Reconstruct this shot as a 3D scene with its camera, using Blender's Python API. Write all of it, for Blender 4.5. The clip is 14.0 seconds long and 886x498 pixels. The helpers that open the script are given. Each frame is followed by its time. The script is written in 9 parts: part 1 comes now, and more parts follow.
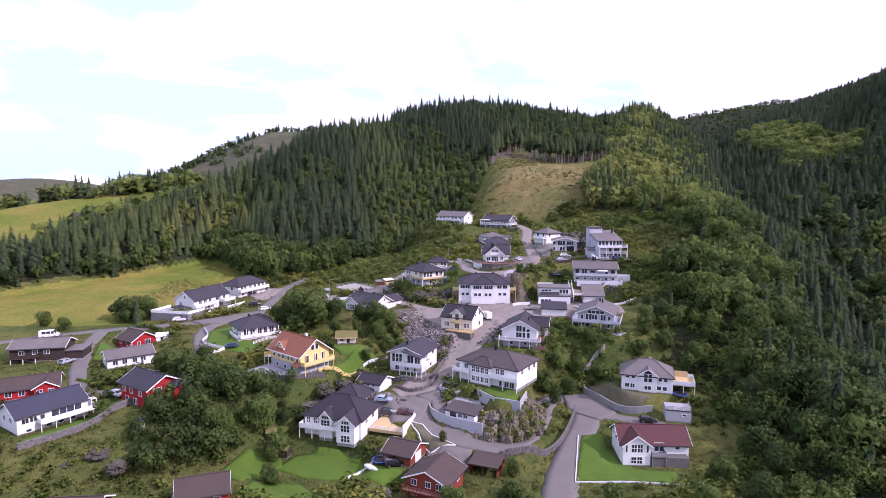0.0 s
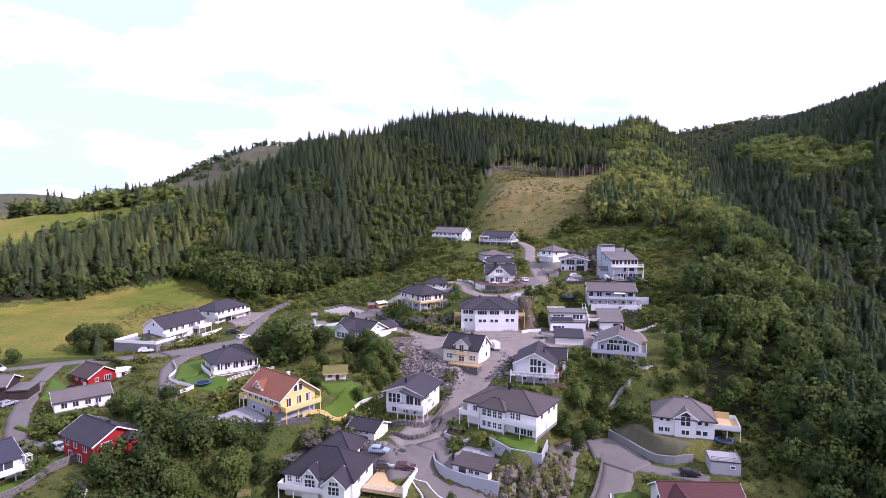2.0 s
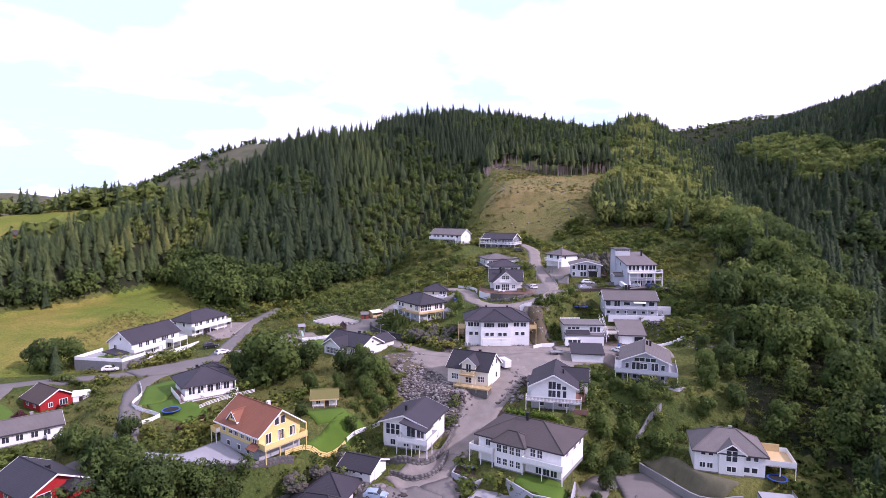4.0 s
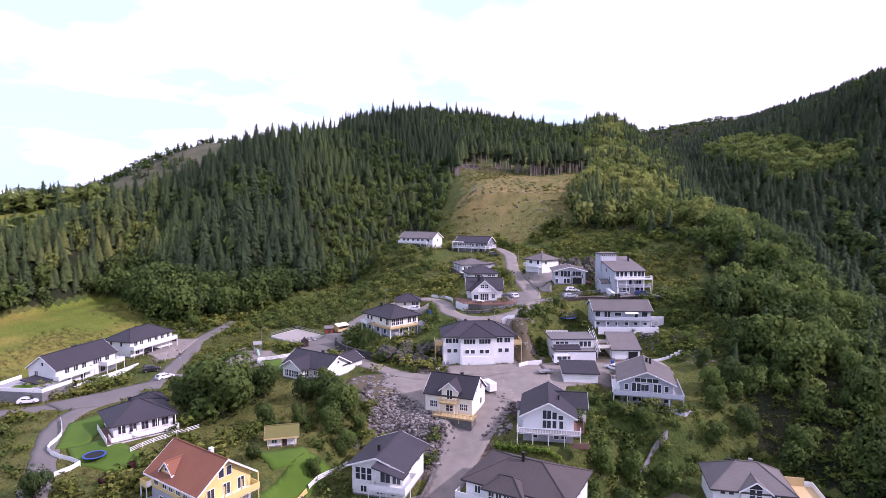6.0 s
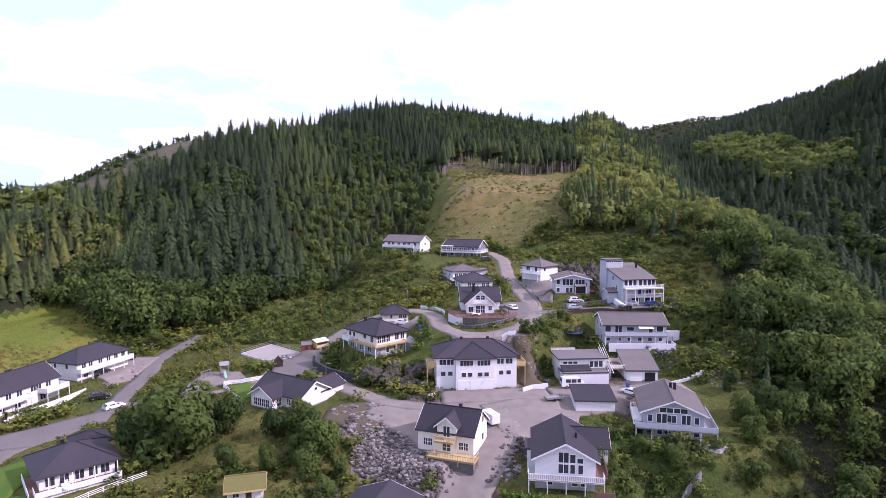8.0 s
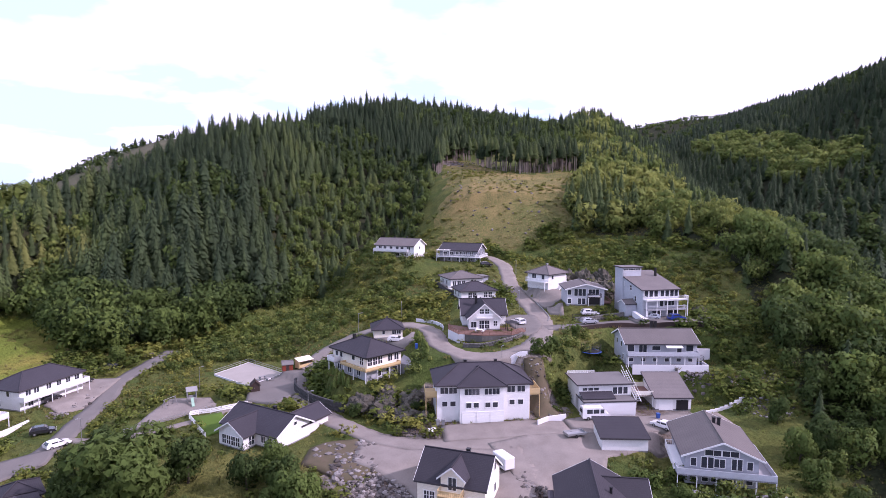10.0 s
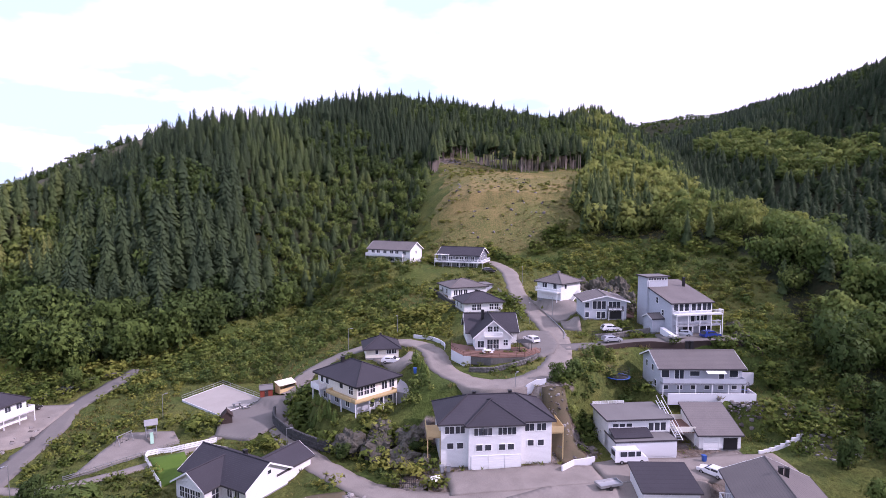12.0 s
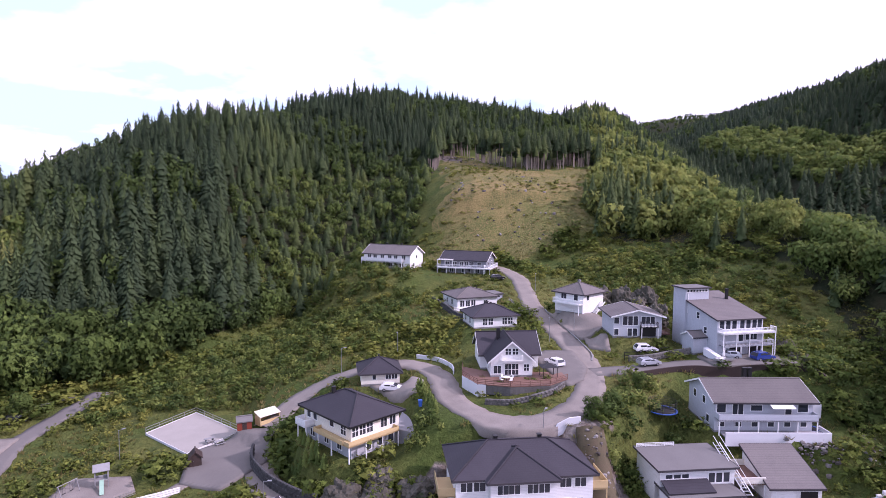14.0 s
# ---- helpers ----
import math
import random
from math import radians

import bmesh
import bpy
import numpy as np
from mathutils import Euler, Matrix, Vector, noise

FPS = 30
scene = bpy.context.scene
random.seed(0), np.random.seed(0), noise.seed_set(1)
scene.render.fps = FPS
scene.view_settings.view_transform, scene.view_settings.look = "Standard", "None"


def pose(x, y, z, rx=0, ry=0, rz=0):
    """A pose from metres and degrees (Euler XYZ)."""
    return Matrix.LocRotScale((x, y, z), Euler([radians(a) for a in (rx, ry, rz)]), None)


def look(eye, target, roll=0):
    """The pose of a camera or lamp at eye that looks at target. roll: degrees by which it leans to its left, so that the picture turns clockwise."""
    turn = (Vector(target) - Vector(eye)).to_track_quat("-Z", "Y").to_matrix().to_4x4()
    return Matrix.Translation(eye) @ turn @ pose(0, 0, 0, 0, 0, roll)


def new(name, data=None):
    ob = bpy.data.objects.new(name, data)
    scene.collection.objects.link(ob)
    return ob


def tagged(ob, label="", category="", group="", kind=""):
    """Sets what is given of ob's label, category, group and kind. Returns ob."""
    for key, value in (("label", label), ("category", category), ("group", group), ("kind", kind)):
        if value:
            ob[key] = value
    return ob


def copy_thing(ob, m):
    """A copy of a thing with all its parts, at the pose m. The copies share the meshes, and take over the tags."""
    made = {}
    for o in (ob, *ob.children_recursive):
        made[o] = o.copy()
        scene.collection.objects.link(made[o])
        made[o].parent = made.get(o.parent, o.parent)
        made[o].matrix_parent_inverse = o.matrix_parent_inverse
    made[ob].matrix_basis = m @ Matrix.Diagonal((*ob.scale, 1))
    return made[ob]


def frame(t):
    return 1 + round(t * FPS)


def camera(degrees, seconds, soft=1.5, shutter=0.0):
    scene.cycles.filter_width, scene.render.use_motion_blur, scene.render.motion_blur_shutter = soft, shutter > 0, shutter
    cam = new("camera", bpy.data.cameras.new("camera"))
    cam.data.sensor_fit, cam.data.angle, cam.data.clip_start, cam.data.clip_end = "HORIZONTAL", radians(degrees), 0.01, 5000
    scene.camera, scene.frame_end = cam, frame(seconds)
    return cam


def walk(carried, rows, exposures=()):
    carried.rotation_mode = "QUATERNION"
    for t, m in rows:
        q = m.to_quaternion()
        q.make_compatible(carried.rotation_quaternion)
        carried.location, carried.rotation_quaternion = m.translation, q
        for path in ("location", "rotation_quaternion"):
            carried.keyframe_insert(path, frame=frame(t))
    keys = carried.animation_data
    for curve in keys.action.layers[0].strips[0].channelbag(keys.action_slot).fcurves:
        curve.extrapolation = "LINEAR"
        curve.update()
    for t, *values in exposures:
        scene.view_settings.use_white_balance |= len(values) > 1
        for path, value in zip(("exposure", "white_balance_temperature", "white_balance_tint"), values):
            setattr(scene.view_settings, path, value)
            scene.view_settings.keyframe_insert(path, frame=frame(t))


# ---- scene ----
cam = camera(73.4, 14.0, soft=0.8)
PATH = [
    (0, (0.0, 0.0, 60.0), (0.0, 1.988, 59.783), 0.1),
    (0.5, (-0.953, 5.609, 59.855), (-0.951, 7.6, 59.674), 0.2),
    (1, (-1.867, 11.144, 59.7), (-1.864, 13.137, 59.536), 0.2),
    (1.5, (-2.725, 16.598, 59.568), (-2.69, 18.591, 59.403), 0.1),
    (2, (-3.549, 21.888, 59.458), (-3.514, 23.88, 59.292), 0.1),
    (2.5, (-4.323, 27.041, 59.359), (-4.287, 29.034, 59.193), 0.1),
    (3, (-5.032, 32.099, 59.268), (-4.995, 34.092, 59.102), 0.1),
    (5.5, (-7.707, 56.006, 59.4), (-7.557, 57.994, 59.235), 0.1),
    (6, (-8.059, 60.702, 59.526), (-7.878, 62.687, 59.362), 0.0),
    (6.5, (-8.3, 65.465, 59.626), (-8.098, 67.448, 59.461), 0.0),
    (7, (-8.44, 70.31, 59.691), (-8.223, 72.291, 59.527), 0.0),
    (7.5, (-8.531, 75.138, 59.8), (-8.302, 77.118, 59.635), -0.0),
    (8, (-8.598, 79.989, 59.957), (-8.359, 81.968, 59.792), 0.0),
    (10.5, (-8.147, 104.096, 60.483), (-7.872, 106.07, 60.315), 0.0),
    (11, (-7.962, 108.969, 60.566), (-7.682, 110.942, 60.398), 0.0),
    (11.5, (-7.775, 113.845, 60.621), (-7.489, 115.817, 60.452), 0.1),
    (12, (-7.599, 118.728, 60.63), (-7.307, 120.7, 60.46), 0.1),
    (12.5, (-7.44, 123.617, 60.619), (-7.144, 125.588, 60.451), 0.1),
    (13, (-7.318, 128.506, 60.593), (-7.019, 130.476, 60.424), 0.1),
    (13.5, (-7.278, 133.377, 60.544), (-6.974, 135.346, 60.375), 0.2),
    (14, (-7.314, 138.238, 60.453), (-7.007, 140.207, 60.283), 0.2),
]
walk(cam, [(t, look(eye, target, roll)) for t, eye, target, roll in PATH], [(0.0, 0.20, 5860, 48), (14.0, 0.20, 5860, 48)])

# ---------------------------------------------------------------- light
world = bpy.data.worlds.new("sky")
scene.world = world
world.use_nodes = True
SUN_ELEV, SUN_AZ = radians(37), radians(112)   # azimuth from +y towards +x


def build_sky():
    nt = world.node_tree
    nt.nodes.clear()
    out = nt.nodes.new("ShaderNodeOutputWorld")
    bg = nt.nodes.new("ShaderNodeBackground")
    sky = nt.nodes.new("ShaderNodeTexSky")
    sky.sky_type = "NISHITA"
    sky.sun_disc = False
    sky.sun_elevation = SUN_ELEV
    sky.sun_rotation = SUN_AZ
    sky.dust_density = 2.0
    co = nt.nodes.new("ShaderNodeTexCoord")
    # flat cloud deck: the direction divided by its height
    sep = nt.nodes.new("ShaderNodeSeparateXYZ")
    nt.links.new(co.outputs["Generated"], sep.inputs[0])
    up = nt.nodes.new("ShaderNodeMath")
    up.operation = "ADD"
    up.inputs[1].default_value = 0.22
    nt.links.new(sep.outputs["Z"], up.inputs[0])
    mx = nt.nodes.new("ShaderNodeMath")
    mx.operation = "MAXIMUM"
    mx.inputs[1].default_value = 0.05
    nt.links.new(up.outputs[0], mx.inputs[0])
    div = nt.nodes.new("ShaderNodeVectorMath")
    div.operation = "DIVIDE"
    com = nt.nodes.new("ShaderNodeCombineXYZ")
    for i in range(3):
        nt.links.new(mx.outputs[0], com.inputs[i])
    nt.links.new(co.outputs["Generated"], div.inputs[0])
    nt.links.new(com.outputs[0], div.inputs[1])
    noise_t = nt.nodes.new("ShaderNodeTexNoise")
    noise_t.inputs["Scale"].default_value = 1.35
    noise_t.inputs["Detail"].default_value = 7
    noise_t.inputs["Roughness"].default_value = 0.52
    off = nt.nodes.new("ShaderNodeVectorMath")
    off.operation = "ADD"
    off.inputs[1].default_value = (3.1, 0.35, 0.0)
    nt.links.new(div.outputs[0], off.inputs[0])
    nt.links.new(off.outputs[0], noise_t.inputs["Vector"])
    ramp = nt.nodes.new("ShaderNodeValToRGB")
    ramp.color_ramp.elements[0].position = 0.40
    ramp.color_ramp.elements[1].position = 0.50
    # more broken cloud towards the west
    lean = nt.nodes.new("ShaderNodeMath")
    lean.operation = "MULTIPLY_ADD"
    lean.inputs[1].default_value = 0.22
    nt.links.new(sep.outputs["X"], lean.inputs[0])
    nt.links.new(noise_t.outputs["Fac"], lean.inputs[2])
    nt.links.new(lean.outputs[0], ramp.inputs[0])
    lift = nt.nodes.new("ShaderNodeMix")
    lift.data_type = "RGBA"
    lift.inputs[0].default_value = 0.85
    lift.inputs["B"].default_value = (8.2, 11.4, 12.8, 1)
    nt.links.new(sky.outputs[0], lift.inputs["A"])
    mix = nt.nodes.new("ShaderNodeMix")
    mix.data_type = "RGBA"
    nt.links.new(ramp.outputs[0], mix.inputs[0])
    nt.links.new(lift.outputs["Result"], mix.inputs["A"])
    mix.inputs["B"].default_value = (12.0, 12.4, 13.2, 1)
    nt.links.new(mix.outputs["Result"], bg.inputs["Color"])
    bg.inputs["Strength"].default_value = 0.093
    nt.links.new(bg.outputs[0], out.inputs[0])


build_sky()
sun = new("sun", bpy.data.lights.new("sun", "SUN"))
sun.data.energy = 3.9
sun.data.angle = radians(2.0)
sun.data.color = (1.0, 0.94, 0.86)
_to = Vector((math.sin(SUN_AZ) * math.cos(SUN_ELEV), math.cos(SUN_AZ) * math.cos(SUN_ELEV), math.sin(SUN_ELEV)))
sun.matrix_world = look(_to * 500, (0, 0, 0))


# ---------------------------------------------------------------- materials
def material(name, base, second=None, rough=0.8, metal=0.0, coarse=0.15, fine=6.0, bump=0.15, spread=0.5, rows=0.0, lift=None, obvary=0.0, coat=0.0):
    """A surface of two colours mixed by coarse and fine noise, with relief; rows: height in metres of courses (tiles, cladding)."""
    m = bpy.data.materials.new(name)
    m.use_nodes = True
    nt = m.node_tree
    b = nt.nodes["Principled BSDF"]
    b.inputs["Roughness"].default_value = rough
    b.inputs["Metallic"].default_value = metal
    b.inputs["Specular IOR Level"].default_value = 0.5 if rough < 0.6 else 0.25
    co = nt.nodes.new("ShaderNodeTexCoord")
    n1 = nt.nodes.new("ShaderNodeTexNoise")
    n1.inputs["Scale"].default_value = coarse
    n1.inputs["Detail"].default_value = 4
    n2 = nt.nodes.new("ShaderNodeTexNoise")
    n2.inputs["Scale"].default_value = fine
    n2.inputs["Detail"].default_value = 5
    for n in (n1, n2):
        nt.links.new(co.outputs["Object"], n.inputs["Vector"])
    add = nt.nodes.new("ShaderNodeMath")
    add.operation = "ADD"
    nt.links.new(n1.outputs["Fac"], add.inputs[0])
    nt.links.new(n2.outputs["Fac"], add.inputs[1])
    rng = nt.nodes.new("ShaderNodeMapRange")
    rng.inputs["From Min"].default_value = 1.0 - spread
    rng.inputs["From Max"].default_value = 1.0 + spread
    nt.links.new(add.outputs[0], rng.inputs["Value"])
    mix = nt.nodes.new("ShaderNodeMix")
    mix.data_type = "RGBA"
    mix.inputs["A"].default_value = (*base, 1)
    mix.inputs["B"].default_value = (*(second or [c * 0.75 for c in base]), 1)
    nt.links.new(rng.outputs[0], mix.inputs[0])
    colour = mix.outputs["Result"]
    height = n2.outputs["Fac"]
    if rows:
        sep = nt.nodes.new("ShaderNodeSeparateXYZ")
        nt.links.new(co.outputs["Object"], sep.inputs[0])
        mul = nt.nodes.new("ShaderNodeMath")
        mul.operation = "MULTIPLY"
        mul.inputs[1].default_value = 1 / rows
        nt.links.new(sep.outputs["Z"], mul.inputs[0])
        fr = nt.nodes.new("ShaderNodeMath")
        fr.operation = "FRACT"
        nt.links.new(mul.outputs[0], fr.inputs[0])
        dark = nt.nodes.new("ShaderNodeMapRange")
        dark.inputs["From Min"].default_value = 0.0
        dark.inputs["From Max"].default_value = 0.25
        dark.inputs["To Min"].default_value = 0.72
        dark.inputs["To Max"].default_value = 1.0
        nt.links.new(fr.outputs[0], dark.inputs["Value"])
        mm = nt.nodes.new("ShaderNodeMix")
        mm.data_type = "RGBA"
        mm.blend_type = "MULTIPLY"
        mm.inputs[0].default_value = 1.0
        nt.links.new(colour, mm.inputs["A"])
        nt.links.new(dark.outputs[0], mm.inputs["B"])
        colour = mm.outputs["Result"]
        height = fr.outputs[0]
    if obvary:
        info = nt.nodes.new("ShaderNodeObjectInfo")
        hv = nt.nodes.new("ShaderNodeHueSaturation")
        mr = nt.nodes.new("ShaderNodeMapRange")
        mr.inputs["To Min"].default_value = 1 - obvary
        mr.inputs["To Max"].default_value = 1 + obvary
        nt.links.new(info.outputs["Random"], mr.inputs["Value"])
        nt.links.new(mr.outputs[0], hv.inputs["Value"])
        nt.links.new(colour, hv.inputs["Color"])
        colour = hv.outputs["Color"]
    nt.links.new(colour, b.inputs["Base Color"])
    if bump:
        bp = nt.nodes.new("ShaderNodeBump")
        bp.inputs["Strength"].default_value = bump
        bp.inputs["Distance"].default_value = 0.05
        nt.links.new(height, bp.inputs["Height"])
        nt.links.new(bp.outputs[0], b.inputs["Normal"])
    if coat:
        b.inputs["Coat Weight"].default_value = coat
    return m


WHITE = material("white_paint", (0.80, 0.80, 0.79), (0.70, 0.70, 0.69), 0.6, coarse=0.3, fine=3, bump=0.25, rows=0.2)
TRIM = material("white_trim", (0.82, 0.82, 0.81), (0.74, 0.74, 0.73), 0.5, coarse=0.5, fine=4, bump=0.05)
RENDER = material("white_render", (0.68, 0.68, 0.69), (0.58, 0.58, 0.60), 0.85, coarse=0.2, fine=8, bump=0.1)
GREYWALL = material("grey_cladding", (0.42, 0.44, 0.48), (0.34, 0.36, 0.40), 0.65, coarse=0.3, fine=3, bump=0.25, rows=0.2)
CREAM = material("cream_cladding", (0.80, 0.75, 0.64), (0.72, 0.67, 0.56), 0.65, coarse=0.3, fine=3, bump=0.25, rows=0.2)
YELLOW = material("yellow_cladding", (0.76, 0.60, 0.24), (0.67, 0.51, 0.18), 0.65, coarse=0.3, fine=3, bump=0.25, rows=0.2)
REDWALL = material("red_cladding", (0.42, 0.025, 0.025), (0.30, 0.02, 0.02), 0.65, coarse=0.3, fine=3, bump=0.25, rows=0.2)
RUSTRED = material("falun_red_cladding", (0.26, 0.055, 0.03), (0.18, 0.04, 0.025), 0.75, coarse=0.3, fine=3, bump=0.25, rows=0.2)
BROWNWALL = material("dark_brown_cladding", (0.06, 0.04, 0.035), (0.04, 0.03, 0.025), 0.7, coarse=0.3, fine=3, bump=0.25, rows=0.2)
PINE = material("new_pine_boards", (0.55, 0.42, 0.22), (0.45, 0.33, 0.16), 0.7, coarse=0.5, fine=6, bump=0.2)
DECK = material("stained_deck_boards", (0.21, 0.120, 0.090), (0.15, 0.085, 0.065), 0.7, coarse=0.5, fine=6, bump=0.2)
ROOF_DARK = material("charcoal_roof_tiles", (0.045, 0.042, 0.05), (0.028, 0.026, 0.032), 0.62, coarse=0.25, fine=5, bump=0.6, rows=0.15, obvary=0.2)
ROOF_NAVY = material("blue_black_roof_tiles", (0.030, 0.032, 0.052), (0.020, 0.021, 0.036), 0.55, coarse=0.25, fine=5, bump=0.6, rows=0.15)
ROOF_GREY = material("weathered_grey_roof_tiles", (0.16, 0.145, 0.135), (0.10, 0.09, 0.088), 0.7, coarse=0.25, fine=5, bump=0.6, rows=0.15, obvary=0.12)
ROOF_BROWN = material("brown_roof_tiles", (0.080, 0.057, 0.048), (0.052, 0.039, 0.034), 0.7, coarse=0.25, fine=5, bump=0.6, rows=0.15)
ROOF_RED = material("burgundy_roof_tiles", (0.10, 0.035, 0.035), (0.07, 0.028, 0.028), 0.65, coarse=0.25, fine=5, bump=0.6, rows=0.15)
ROOF_TERRA = material("terracotta_roof_tiles", (0.27, 0.105, 0.06), (0.18, 0.075, 0.045), 0.75, coarse=0.3, fine=5, bump=0.6, rows=0.15)
ROOF_EDGE = material("dark_roof_edge", (0.06, 0.056, 0.06), (0.045, 0.042, 0.046), 0.6, bump=0.05)
FELT = material("grey_roofing_felt", (0.17, 0.165, 0.16), (0.12, 0.115, 0.11), 0.85, coarse=0.3, fine=9, bump=0.15)
TURF = material("turf_roof", (0.105, 0.125, 0.030), (0.165, 0.135, 0.055), 0.95, coarse=0.8, fine=7, bump=0.9)
CONCRETE = material("concrete", (0.27, 0.27, 0.27), (0.19, 0.19, 0.19), 0.9, coarse=0.4, fine=5, bump=0.2)
GREYBASE = material("grey_rendered_base", (0.40, 0.41, 0.43), (0.33, 0.34, 0.36), 0.9, coarse=0.4, fine=5, bump=0.1)
METAL = material("black_metal", (0.02, 0.02, 0.022), None, 0.45, 0.3, bump=0.05)
STEEL = material("galvanised_steel", (0.45, 0.46, 0.47), None, 0.4, 0.8, bump=0.05)
ASPHALT = material("worn_asphalt", (0.165, 0.154, 0.140), (0.115, 0.108, 0.100), 0.9, coarse=0.22, fine=4, bump=0.15)
GRAVEL = material("grey_gravel", (0.262, 0.236, 0.208), (0.140, 0.124, 0.108), 0.95, coarse=0.35, fine=7, bump=0.5)
PAVING = material("pale_concrete_paving", (0.33, 0.33, 0.34), (0.26, 0.26, 0.27), 0.9, coarse=0.4, fine=6, bump=0.2)
SOIL = material("bare_dark_soil", (0.075, 0.052, 0.038), (0.035, 0.030, 0.020), 0.95, coarse=0.8, fine=6, bump=0.7)
EARTH = material("bare_brown_earth", (0.125, 0.092, 0.062), (0.066, 0.068, 0.034), 0.95, coarse=0.6, fine=6, bump=0.7)
CLIFF = material("brown_grey_cliff", (0.235, 0.200, 0.158), (0.060, 0.058, 0.034), 0.9, coarse=1.3, fine=4.5, bump=1.0, obvary=0.25)
ROCK = material("grey_bedrock", (0.125, 0.112, 0.094), (0.028, 0.032, 0.018), 0.9, coarse=0.9, fine=3.2, bump=1.0, obvary=0.25)
STONEWALL = material("stacked_stone", (0.165, 0.158, 0.148), (0.085, 0.082, 0.076), 0.9, coarse=1.2, fine=5, bump=0.8, obvary=0.3)
DARKSTONE = material("dark_stacked_stone", (0.085, 0.085, 0.085), (0.045, 0.045, 0.045), 0.9, coarse=1.0, fine=5, bump=0.8, obvary=0.3)
def stone_material():
    """Broken stone, each one of its own grey or brown."""
    m = material("blasted_stone", (0.2, 0.2, 0.2), (0.12, 0.12, 0.12), 0.9, coarse=1.5, fine=6, bump=0.8)
    nt = m.node_tree
    g = nt.nodes.new("ShaderNodeNewGeometry")
    r = nt.nodes.new("ShaderNodeValToRGB")
    e = r.color_ramp.elements
    e[0].color, e[1].color = (0.045, 0.040, 0.035, 1), (0.27, 0.255, 0.24, 1)
    mid = e.new(0.5)
    mid.color = (0.11, 0.098, 0.09, 1)
    nt.links.new(g.outputs["Random Per Island"], r.inputs[0])
    nt.links.new(r.outputs[0], nt.nodes["Principled BSDF"].inputs["Base Color"])
    return m


STONES = stone_material()
DRYWEED = material("dry_weedy_earth", (0.145, 0.130, 0.085), (0.075, 0.080, 0.042), 0.95, coarse=0.5, fine=6, bump=0.8)
LAWN = material("mown_lawn", (0.078, 0.142, 0.014), (0.046, 0.096, 0.010), 0.95, coarse=0.3, fine=5, bump=0.4)
PALEBARK = material("pale_bark", (0.30, 0.25, 0.21), (0.19, 0.155, 0.13), 0.95, coarse=1, fine=8, bump=0.4)
BARK = material("bark", (0.09, 0.07, 0.055), (0.05, 0.04, 0.03), 0.95, coarse=1, fine=8, bump=0.6)
RUBBER = material("tyre_rubber", (0.02, 0.02, 0.02), None, 0.8, bump=0.05)
BLUEPAD = material("blue_vinyl_pad", (0.02, 0.08, 0.32), None, 0.5, bump=0.05)
SAGE = material("grey_plastic", (0.25, 0.26, 0.27), None, 0.6, bump=0.05)
REDPLASTIC = material("red_plastic", (0.5, 0.03, 0.03), None, 0.5, bump=0.05)
PAINTS = {n: material(n + "_car_paint", c, [v * 0.9 for v in c], 0.25, 0.3 if n == "silver" else 0.0, coarse=2, fine=20, bump=0.0, coat=0.8)
          for n, c in (("white", (0.75, 0.75, 0.76)), ("silver", (0.45, 0.48, 0.52)), ("black", (0.015, 0.015, 0.018)), ("blue", (0.015, 0.04, 0.22)), ("maroon", (0.07, 0.02, 0.025)), ("pale_blue", (0.30, 0.40, 0.50)))}


def glass_material():
    m = bpy.data.materials.new("window_glass")
    m.use_nodes = True
    b = m.node_tree.nodes["Principled BSDF"]
    b.inputs["Base Color"].default_value = (0.035, 0.04, 0.05, 1)
    b.inputs["Roughness"].default_value = 0.08
    b.inputs["Specular IOR Level"].default_value = 0.7
    return m


GLASS = glass_material()


